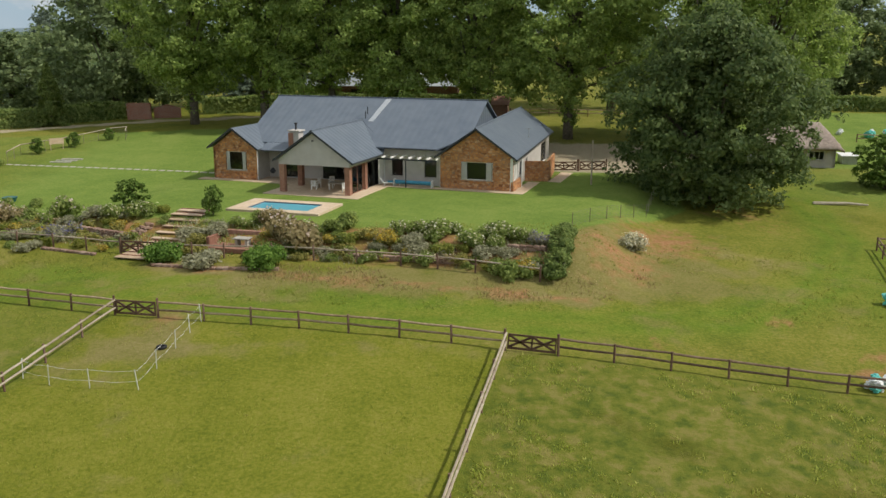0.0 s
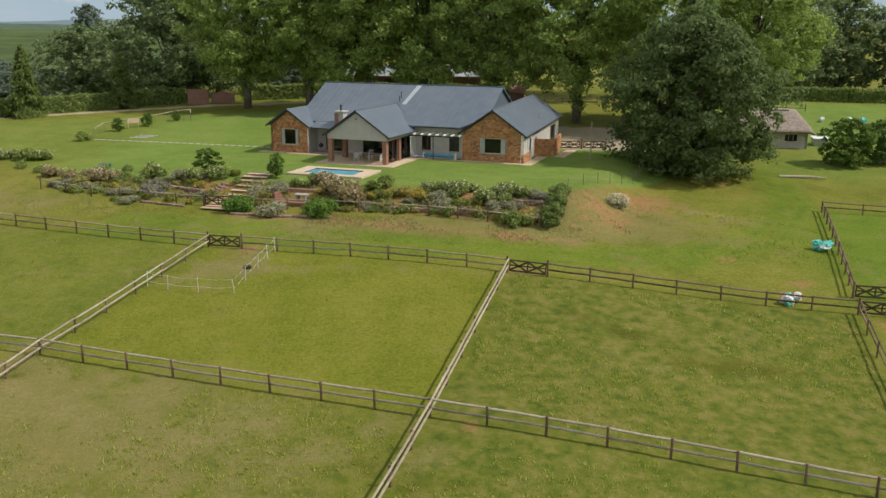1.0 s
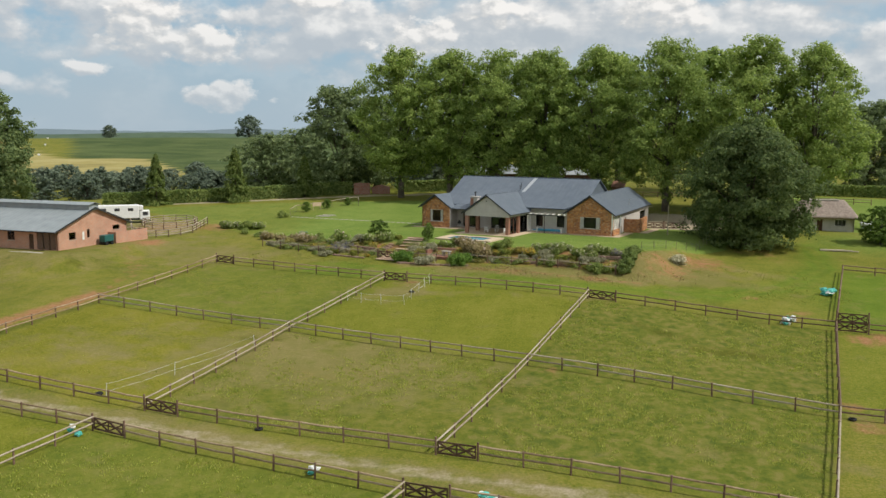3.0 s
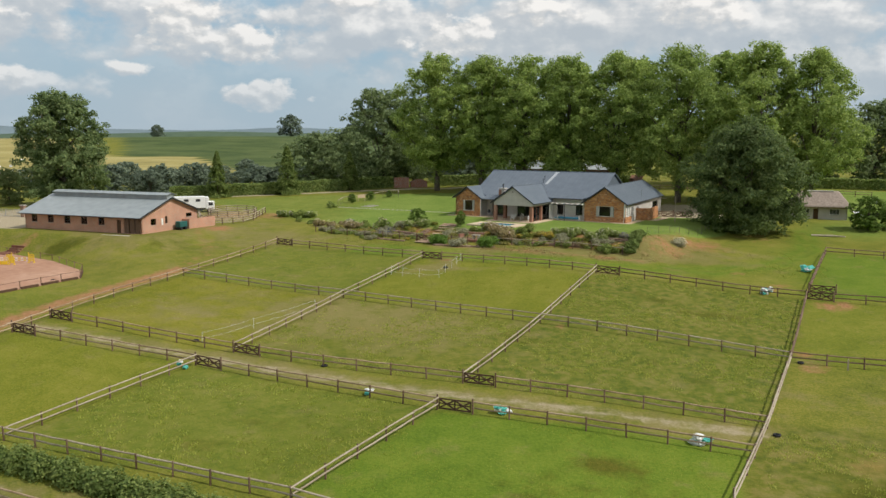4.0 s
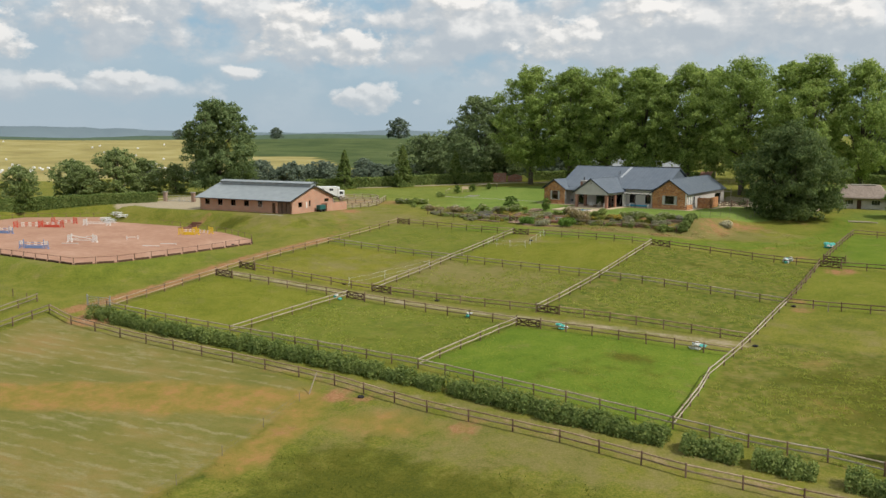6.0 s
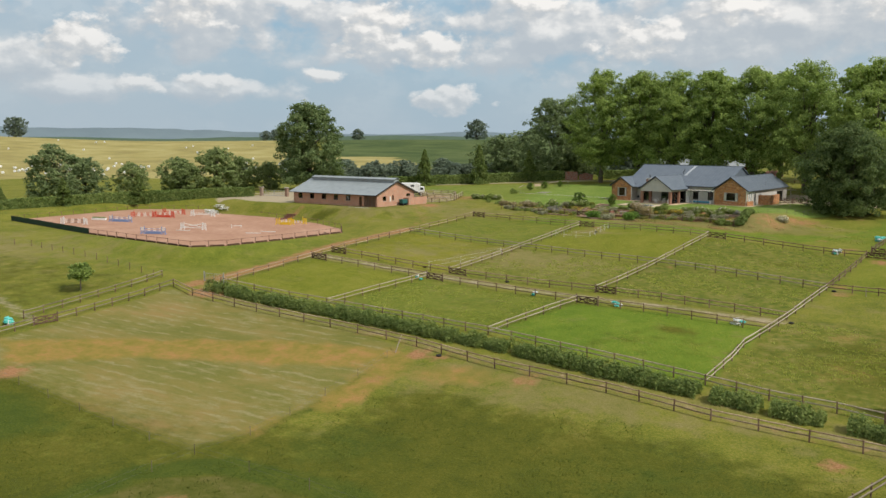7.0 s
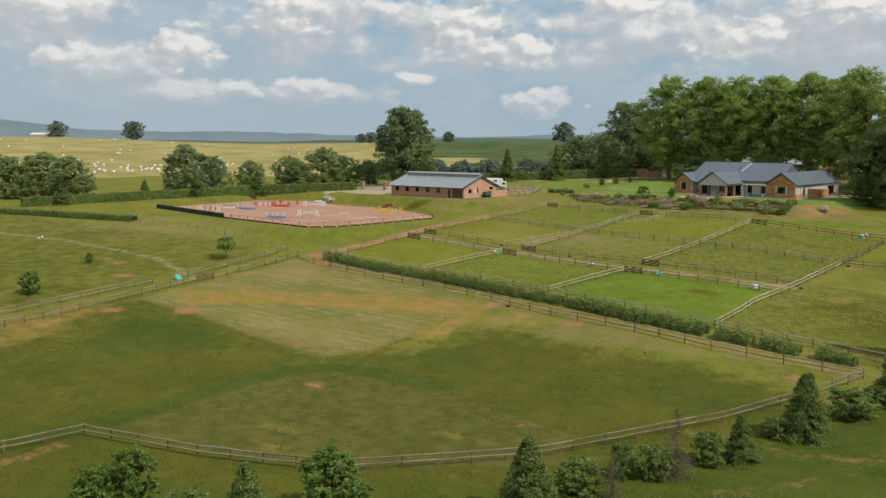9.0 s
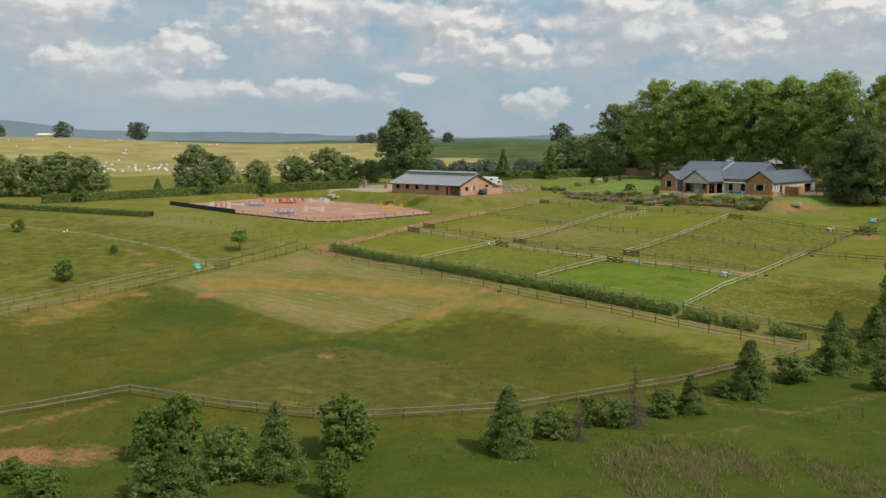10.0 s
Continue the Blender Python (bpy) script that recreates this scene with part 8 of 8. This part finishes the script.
# house surroundings
pole = thing("utility_pole", "pale slender pole standing in the lawn", "pole", pose(15.9, 91.5, ground_z(15.9, 91.5)))
part("shaft", rod(bmesh.new(), (0, 0, -0.4), (0, 0, 4.7), 0.09, 0.07), M_RAIL_PALE, pole)
gate((12.6, 100.9), (17.0, 101.2))
gate((16.0, 101.13), (20.0, 101.4))
fence([(11.0, 143.5), (30, 143), (60, 140)], step=3.2, name="drive_fence")
fence([(-8, 150), (11, 143.5)], step=3.2, name="drive_fence", ends=(True, False))
fence([(58, 122), (75, 120), (92, 116)], step=3.2, name="drive_fence")


def chair(u, v, turn):
    c = thing("patio_chair", "white slatted patio armchair on the porch", "chair", at_house(u, v, 0, turn), "porch chairs")
    part("seat", boxes((-0.28, -0.27, 0.4, 0.28, 0.27, 0.46)), M_WPAINT, c)
    bk = part("backrest", boxes((-0.28, 0.24, 0.9, 0.28, 0.29, 0.98)), M_WPAINT, c)
    for k in range(5):
        part("slat", boxes((-0.26 + 0.115 * k, 0.25, 0.46, -0.2 + 0.115 * k, 0.28, 0.9)), M_WPAINT, bk)
    for x in (-0.25, 0.25):
        for y in (-0.24, 0.24):
            part("leg", boxes((x - 0.03, y - 0.03, 0, x + 0.03, y + 0.03, 0.4)), M_WPAINT, c)
        part("armrest", boxes((x - 0.04, -0.27, 0.64, x + 0.04, 0.27, 0.68)), M_WPAINT, c)


for u, v, a in ((-19.6, -5.6, 200), (-19.9, -4.2, 260), (-18.9, -3.0, 10), (-15.7, -6.2, 60), (-15.9, -4.0, 100)):
    chair(u, v, a)
tb = thing("porch_table", "low pale rectangular table on the porch", "table", at_house(-17.3, -4.8))
part("tabletop", boxes((-0.9, -0.5, 0.66, 0.9, 0.5, 0.74), bevel=0.02), M_CONC, tb)
for x in (-0.75, 0.75):
    for y in (-0.38, 0.38):
        part("leg", boxes((x - 0.05, y - 0.05, 0, x + 0.05, y + 0.05, 0.66)), M_WPAINT, tb)
cov = thing("pool_cover_roller", "rolled blue pool cover on a low stand", "pool cover", at_house(-10.6, -0.55))
part("roll", rod(bmesh.new(), (-2.0, 0, 0.42), (2.0, 0, 0.42), 0.2, None, 14), M_LOUNGE, cov)
for x in (-2.1, 2.1):
    part("stand", boxes((x - 0.05, -0.3, 0, x + 0.05, 0.3, 0.75)), M_FRAME_WHITE, cov)
ln = thing("sun_lounger", "white sun lounger with a folded blue cushion", "lounger", at_house(-13.0, -0.5, 0, 20))
part("frame", boxes((-0.9, -0.3, 0.28, 0.9, 0.3, 0.34)), M_WPAINT, ln)
part("cushion", boxes((-0.5, -0.26, 0.34, 0.6, 0.26, 0.48), bevel=0.04), M_LOUNGE, ln)
part("backrest", boxes((-0.06, -0.3, 0, 0.0, 0.3, 0.7)), M_WPAINT, ln, place=pose(-0.9, 0, 0.3, 0, -35))
for x in (-0.8, 0.8):
    part("leg", boxes((x - 0.04, -0.28, 0, x + 0.04, 0.28, 0.28)), M_WPAINT, ln)
bq = thing("kettle_barbecue", "dark round kettle barbecue in the side porch", "barbecue", at_house(-27.2, -0.6))
part("bowl", rod(rod(bmesh.new(), (0, 0, 0.6), (0, 0, 0.85), 0.15, 0.36, 14), (0, 0, 0.85), (0, 0, 1.2), 0.36, 0.1, 14), M_FASCIA, bq)
for a in range(3):
    part("leg", rod(bmesh.new(), (0.1 * math.cos(a * 2.1), 0.1 * math.sin(a * 2.1), 0.62), (0.32 * math.cos(a * 2.1), 0.32 * math.sin(a * 2.1), 0), 0.02, None, 6), M_STEEL, bq)
bt = thing("garden_trough", "turquoise plastic trough at the edge of the lawn", "trough", pose(-43.8, 86.5, ground_z(-43.8, 86.5), 0, 0, 10))
part("tub", rod(bmesh.new(), (0, 0, 0), (0, 0, 0.5), 0.5, 0.75, 14), M_DTEAL, bt)


# ---- sacks, troughs and stakes in the paddocks ----
def sack_heap(x, y, teal, white, seed, size=1.0):
    rng = random.Random(seed)
    h = thing("sack_heap", "crumpled heap of " + ("white and turquoise" if teal and white else "turquoise" if teal else "white") + " plastic sacks by the fence", "sacks", pose(x, y, ground_z(x, y), 0, 0, rng.uniform(0, 360)), "sack heaps")
    for k in range(teal + white):
        bm = bmesh.new()
        bmesh.ops.create_icosphere(bm, subdivisions=3, radius=1.0)
        s = Vector((rng.uniform(0.24, 0.42), rng.uniform(0.2, 0.3), rng.uniform(0.15, 0.26))) * size
        o = Vector((rng.uniform(-0.55, 0.55), rng.uniform(-0.4, 0.4), s.z * 0.8 + 0.24 * (k % 3)))
        for v in bm.verts:
            n = noise.noise(v.co * 1.7 + Vector((k * 3.1, seed, 0))) + 0.6 * noise.noise(v.co * 4.5 + Vector((seed, k * 2.3, 0)))
            v.co = Vector((v.co.x * s.x, v.co.y * s.y, v.co.z * s.z)) * (1 + 0.45 * n) + o
        part("sack", bm, M_TEAL if k < teal else M_SACK, h)


for i, (x, y, tl, wh, s) in enumerate(((33.1, 60.2, 9, 2, 1.25), (26.1, 47.8, 3, 6, 1.05), (-14.3, 3.8, 1, 2, 0.8), (-1.4, 2.1, 3, 5, 0.9), (15.0, -0.2, 2, 9, 1.1), (-34.6, 7.0, 2, 1, 0.8), (-72.0, -38.8, 6, 1, 1.3), (61.8, 126.0, 9, 5, 1.7), (64.5, 126.5, 7, 2, 1.5), (58.5, 128.5, 0, 5, 1.3), (-124.5, -28, 0, 2, 0.9))):
    sack_heap(x, y, tl, wh, 30 + i, s)
for x, y, a in ((-37.4, 14.8, 0), (-21.1, 10.9, 40), (21.2, 3.0, 80), (-17.4, 50.9, 20), (-16.4, -24.9, 10), (-69, 33.5, 0), (26.0, 21.4, 60)):
    t = thing("tyre_feeder", "black rubber tyre feeder lying on the grass", "feeder", pose(x, y, ground_z(x, y), 0, 0, a) @ Matrix.Scale(0.65, 4), "tyre feeders")
    bm = bmesh.new()
    n, k = 16, 8
    ring = [[bm.verts.new(((0.38 + 0.15 * math.cos(2 * math.pi * j / k)) * math.cos(2 * math.pi * i / n), (0.38 + 0.15 * math.cos(2 * math.pi * j / k)) * math.sin(2 * math.pi * i / n), 0.16 + 0.15 * math.sin(2 * math.pi * j / k))) for j in range(k)] for i in range(n)]
    for i in range(n):
        for j in range(k):
            bm.faces.new((ring[i][j], ring[(i + 1) % n][j], ring[(i + 1) % n][(j + 1) % k], ring[i][(j + 1) % k]))
    part("tyre", bm, M_RUBBER, t)
sg = thing("steel_gate", "grey galvanised field gate across the track, closed", "gate", pose(-65.6, -7.7, ground_z(-63.6, -7.8), 0, 0, -4))
part("gate_frame", boxes((0, -0.03, 0.15, 3.9, 0.03, 0.22), (0, -0.03, 1.35, 3.9, 0.03, 1.42), (0, -0.03, 0.22, 0.07, 0.03, 1.35), (3.83, -0.03, 0.22, 3.9, 0.03, 1.35), (1.92, -0.03, 0.22, 1.98, 0.03, 1.35)), M_STEEL, sg)
for i in range(4):
    part("bar", boxes((0.07, -0.015, 0.42 + 0.22 * i, 1.92, 0.015, 0.46 + 0.22 * i), (1.98, -0.015, 0.42 + 0.22 * i, 3.83, 0.015, 0.46 + 0.22 * i)), M_STEEL, sg)
for x in (-0.1, 4.0):
    part("gate_post", rod(bmesh.new(), (x, 0, -0.4), (x, 0, 1.7), 0.09, None, 8), M_STEEL, sg)
lp = thing("leaning_pole", "pale bare pole leaning at the end of the wire", "pole", pose(-21.9, -25.6, ground_z(-21.9, -25.6), 0, 24, 60))
part("shaft", rod(bmesh.new(), (0, 0, -0.3), (0, 0, 2.3), 0.07, 0.05, 7), M_RAIL_PALE, lp)
sp = thing("standpipe", "pale steel standpipe box on a post by the hedge", "standpipe", pose(35.6, -30.4, ground_z(35.6, -30.4)))
part("post", rod(bmesh.new(), (0, 0, -0.3), (0, 0, 1.5), 0.06), M_STEEL, sp)
part("box", boxes((-0.2, -0.15, 1.2, 0.2, 0.15, 1.6), bevel=0.02), M_STEEL, sp)
for x, y in ((30.2, 20.3), (37.5, 19.3)):
    ob = part("marker_stake", boxes((-0.06, -0.06, -0.2, 0.06, 0.06, 1.1)), M_RAIL_PALE, None, place=pose(x, y, ground_z(x, y)))
    tagged(ob, "short pale wooden stake in the grass", "stake", "stakes")

# ---- far fields: bales, lone trees, woods, haze-tinted hills ----
bale = mesh_of(rod(bmesh.new(), (-0.65, 0, 0.68), (0.65, 0, 0.68), 0.7, None, 14), "wrap", M_BALE)
brng = random.Random(9)
for i in range(150):
    if i < 60:
        ang, r = brng.gauss(52, 5.5), brng.gauss(415, 30)
    else:
        ang, r = brng.uniform(33.5, 78), brng.uniform(372, 800)
    if r < 366 or ang < 33:
        continue
    x, y = -math.sin(radians(ang)) * r, -60 + math.cos(radians(ang)) * r
    b = thing("round_bale", "white plastic-wrapped round bale on stubble", "hay bale", pose(x, y, ground_z(x, y), 0, 0, brng.uniform(0, 180)), "round bales")
    piece("wrap", bale, b, Matrix.Scale(0.82, 4))
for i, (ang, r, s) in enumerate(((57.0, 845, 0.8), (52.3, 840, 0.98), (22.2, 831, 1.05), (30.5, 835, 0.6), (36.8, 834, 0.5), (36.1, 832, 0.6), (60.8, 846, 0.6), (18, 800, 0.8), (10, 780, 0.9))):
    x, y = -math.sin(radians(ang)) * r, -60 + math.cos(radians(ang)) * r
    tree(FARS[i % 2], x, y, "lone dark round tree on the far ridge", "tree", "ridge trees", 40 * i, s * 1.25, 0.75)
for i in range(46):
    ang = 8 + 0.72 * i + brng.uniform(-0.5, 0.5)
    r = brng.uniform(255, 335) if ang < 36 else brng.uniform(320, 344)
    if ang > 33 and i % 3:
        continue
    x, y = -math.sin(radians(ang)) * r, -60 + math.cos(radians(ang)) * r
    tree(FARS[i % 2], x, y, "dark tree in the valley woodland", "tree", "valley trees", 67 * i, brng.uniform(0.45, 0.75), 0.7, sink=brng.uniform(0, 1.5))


def hills():
    for k, (dist, lift, seed, m, label) in enumerate(((3400, 62, 2.0, M_HAZE_HILL, "far hills tinted pale blue for haze"), (1900, 16, 7.0, M_FARWOOD, "dark wooded ridge beyond the fields"))):
        bm = bmesh.new()
        top, low, back = [], [], []
        n = 160
        for i in range(n + 1):
            a = radians(-40 + 150 * i / n)
            h = lift * (0.45 + 0.5 * noise.noise(Vector((a * 3.1 + seed, seed, 0))) + 0.22 * noise.noise(Vector((a * 11 + seed, seed, 3))) + 0.06 * noise.noise(Vector((a * 60, seed, 5))))
            h += (lift * 0.9 * math.exp(-((math.degrees(a) - 60) / 6) ** 2)) if k == 0 else 0
            x, y = -math.sin(a) * dist, math.cos(a) * dist
            top.append(bm.verts.new((x, y, 22 + max(2, h))))
            low.append(bm.verts.new((x * 0.93, y * 0.93, -10)))
            back.append(bm.verts.new((x * 1.08, y * 1.08, -10)))
        for i in range(n):
            bm.faces.new((low[i + 1], low[i], top[i], top[i + 1]))
            bm.faces.new((top[i + 1], top[i], back[i], back[i + 1]))
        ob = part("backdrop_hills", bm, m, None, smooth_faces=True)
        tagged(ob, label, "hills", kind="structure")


hills()
fh = thing("far_shed", "long white farm shed on the far ridge", "shed", pose(-725, 395, ground_z(-725, 395) - 0.5, 0, 0, 20))
part("wall", boxes((-9, -5, 0, 9, 5, 3)), M_WHITE, fh)
part("roof", slab(slab(bmesh.new(), [(-9.6, -6, 3), (9.6, -6, 3), (9.6, 0, 4.6), (-9.6, 0, 4.6)], 0.2), [(9.6, 0, 4.6), (9.6, 6, 3), (-9.6, 6, 3), (-9.6, 0, 4.6)], 0.2), M_WPAINT, fh)

# ---- grass and reeds ----
def tufts(name, label, area, count, tall, seed, material, width=0.035, blades=4, spread=0.16, keep=None):
    """Loose blades of longer grass standing over the ground sheet."""
    rng = np.random.default_rng(seed)
    x0, y0, x1, y1 = area
    x, y = rng.uniform(x0, x1, count), rng.uniform(y0, y1, count)
    # patchy: denser where a slow wave field is high
    field = np.sin(x * 0.31 + 1.3 * np.sin(y * 0.17)) + np.sin(y * 0.37 + 1.7 * np.sin(x * 0.13)) + 0.8 * np.sin(x * 0.9 + y * 0.7) + rng.normal(size=count) * 0.7
    ok = field > 0.1
    if keep is not None:
        ok &= keep(x, y)
    x, y = x[ok], y[ok]
    n = len(x)
    z = height(x, y)
    bx = np.repeat(x, blades) + rng.normal(size=n * blades) * spread
    by = np.repeat(y, blades) + rng.normal(size=n * blades) * spread
    bz = np.repeat(z, blades) - 0.03
    a = rng.uniform(0, 2 * np.pi, n * blades)
    h = tall * rng.uniform(0.5, 1.3, n * blades) * np.repeat(rng.uniform(0.6, 1.3, n), blades)
    lean = rng.normal(size=(n * blades, 2)) * 0.35 * h[:, None]
    w = width * rng.uniform(0.7, 1.4, n * blades)
    p0 = np.stack([bx - np.cos(a) * w, by - np.sin(a) * w, bz], -1)
    p1 = np.stack([bx + np.cos(a) * w, by + np.sin(a) * w, bz], -1)
    p2 = np.stack([bx + lean[:, 0], by + lean[:, 1], bz + h], -1)
    v = np.stack([p0, p1, p2], 1).reshape(-1, 3)
    m = n * blades
    me = bpy.data.meshes.new(name)
    me.vertices.add(3 * m)
    me.vertices.foreach_set("co", v.astype(np.float32).reshape(-1))
    me.loops.add(3 * m)
    me.loops.foreach_set("vertex_index", np.arange(3 * m, dtype=np.int32))
    me.polygons.add(m)
    me.polygons.foreach_set("loop_start", np.arange(m, dtype=np.int32) * 3)
    me.update(calc_edges=True)
    me.materials.append(material)
    tagged(new(name, me), label, "grass", kind="stuff")


def in_paddocks(x, y):
    d = poly_distance(x, y, [J["A1"], J["A2"], J["A3"], J["A4"], J["B4"], J["E4"], J["E3"], J["E2"], J["E1"], J["C1"], J["B1"]])
    return (d < -0.3) & (line_distance(x, y, LANE) > 2.6)


tufts("paddock_grass", "long tufted green paddock grass", (-62, -25, 31, 66), 45000, 0.13, 3, M_PADDOCK_BLADE, 0.022, 4, 0.17, in_paddocks)
def in_rough(x, y):
    """The paddocks left to grow in tussocks."""
    rough = np.zeros(np.shape(x), bool)
    for ring in ([J["A3"], J["A4"], J["B4"], J["B3"]], [J["B3"], J["B4"], J["C4"], J["C3"]], [J["B2"], J["B3"], J["C3"], J["C2"]], [J["D2"], J["D3"], J["E3"], J["E2"]], [J["C4"], (60, 0), (60, -24), J["E5"], J["E4"], J["D4"]]):
        rough |= poly_distance(x, y, ring) < -0.4
    return rough


tufts("tussock_grass", "yellow-green tussocks standing in the rough paddocks", (-42, -30, 60, 51), 30000, 0.17, 12, M_TUSSOCK, 0.045, 9, 0.17, in_rough)
tufts("meadow_grass", "long green grass in the open meadow", (-70, -118, 60, -36), 45000, 0.15, 4, M_MEADOW_BLADE, 0.035, 3, 0.2, lambda x, y: poly_distance(x, y, [(-67.5, -13.5), (-21.5, -23.5), (-23.8, -54), (-26.5, -57.8), (-53, -52.9), (-68.2, -51.8)]) > 0)
tufts("bank_grass", "rough grass on the bank below the garden", (-50, 56, 36, 72), 6000, 0.16, 5, M_GRASS_BLADE, 0.03, 4, 0.15, lambda x, y: y > 66 - 0.22 * (x + 50))
tufts("reed_bed", "tall dry reeds and rank grass", (20, -96, 50, -70), 15000, 0.5, 6, M_REED, 0.035, 5, 0.2, lambda x, y: np.hypot((x - 35) / 13, (y + 83) / 9) + 0.12 * np.random.default_rng(2).normal(size=np.shape(x)) + 0.22 * np.sin(x * 1.7) * np.sin(y * 2.1) + 0.15 * np.sin(x * 4.1 + y * 3) < 0.85)


def in_bed(x, y):
    return poly_distance(x, y, [(-47, 83), (-34, 79.5), (-25, 76), (-10, 71.5), (8.5, 67.3), (9, 61.5), (-9, 65.8), (-24, 69.5), (-44, 76.5)]) < -0.3


tufts("bed_plants", "low silver-green plants filling the garden beds", (-47, 61, 9, 83), 9000, 0.35, 8, M_GREY, 0.05, 5, 0.2, in_bed)
tufts("bed_grass", "leafy green ground cover in the garden beds", (-47, 61, 9, 83), 9000, 0.3, 9, M_SHRUB, 0.06, 5, 0.2, in_bed)
tufts("straw_grass", "dry straw-coloured grass on the bank below the beds", (-18, 56, 22, 68), 7000, 0.22, 10, M_STRAW, 0.03, 4, 0.16, lambda x, y: poly_distance(x, y, [(-18, 66.5), (-9, 64.5), (9, 60.5), (20, 66), (16, 60), (4, 58), (-14, 63)]) < 0.5)
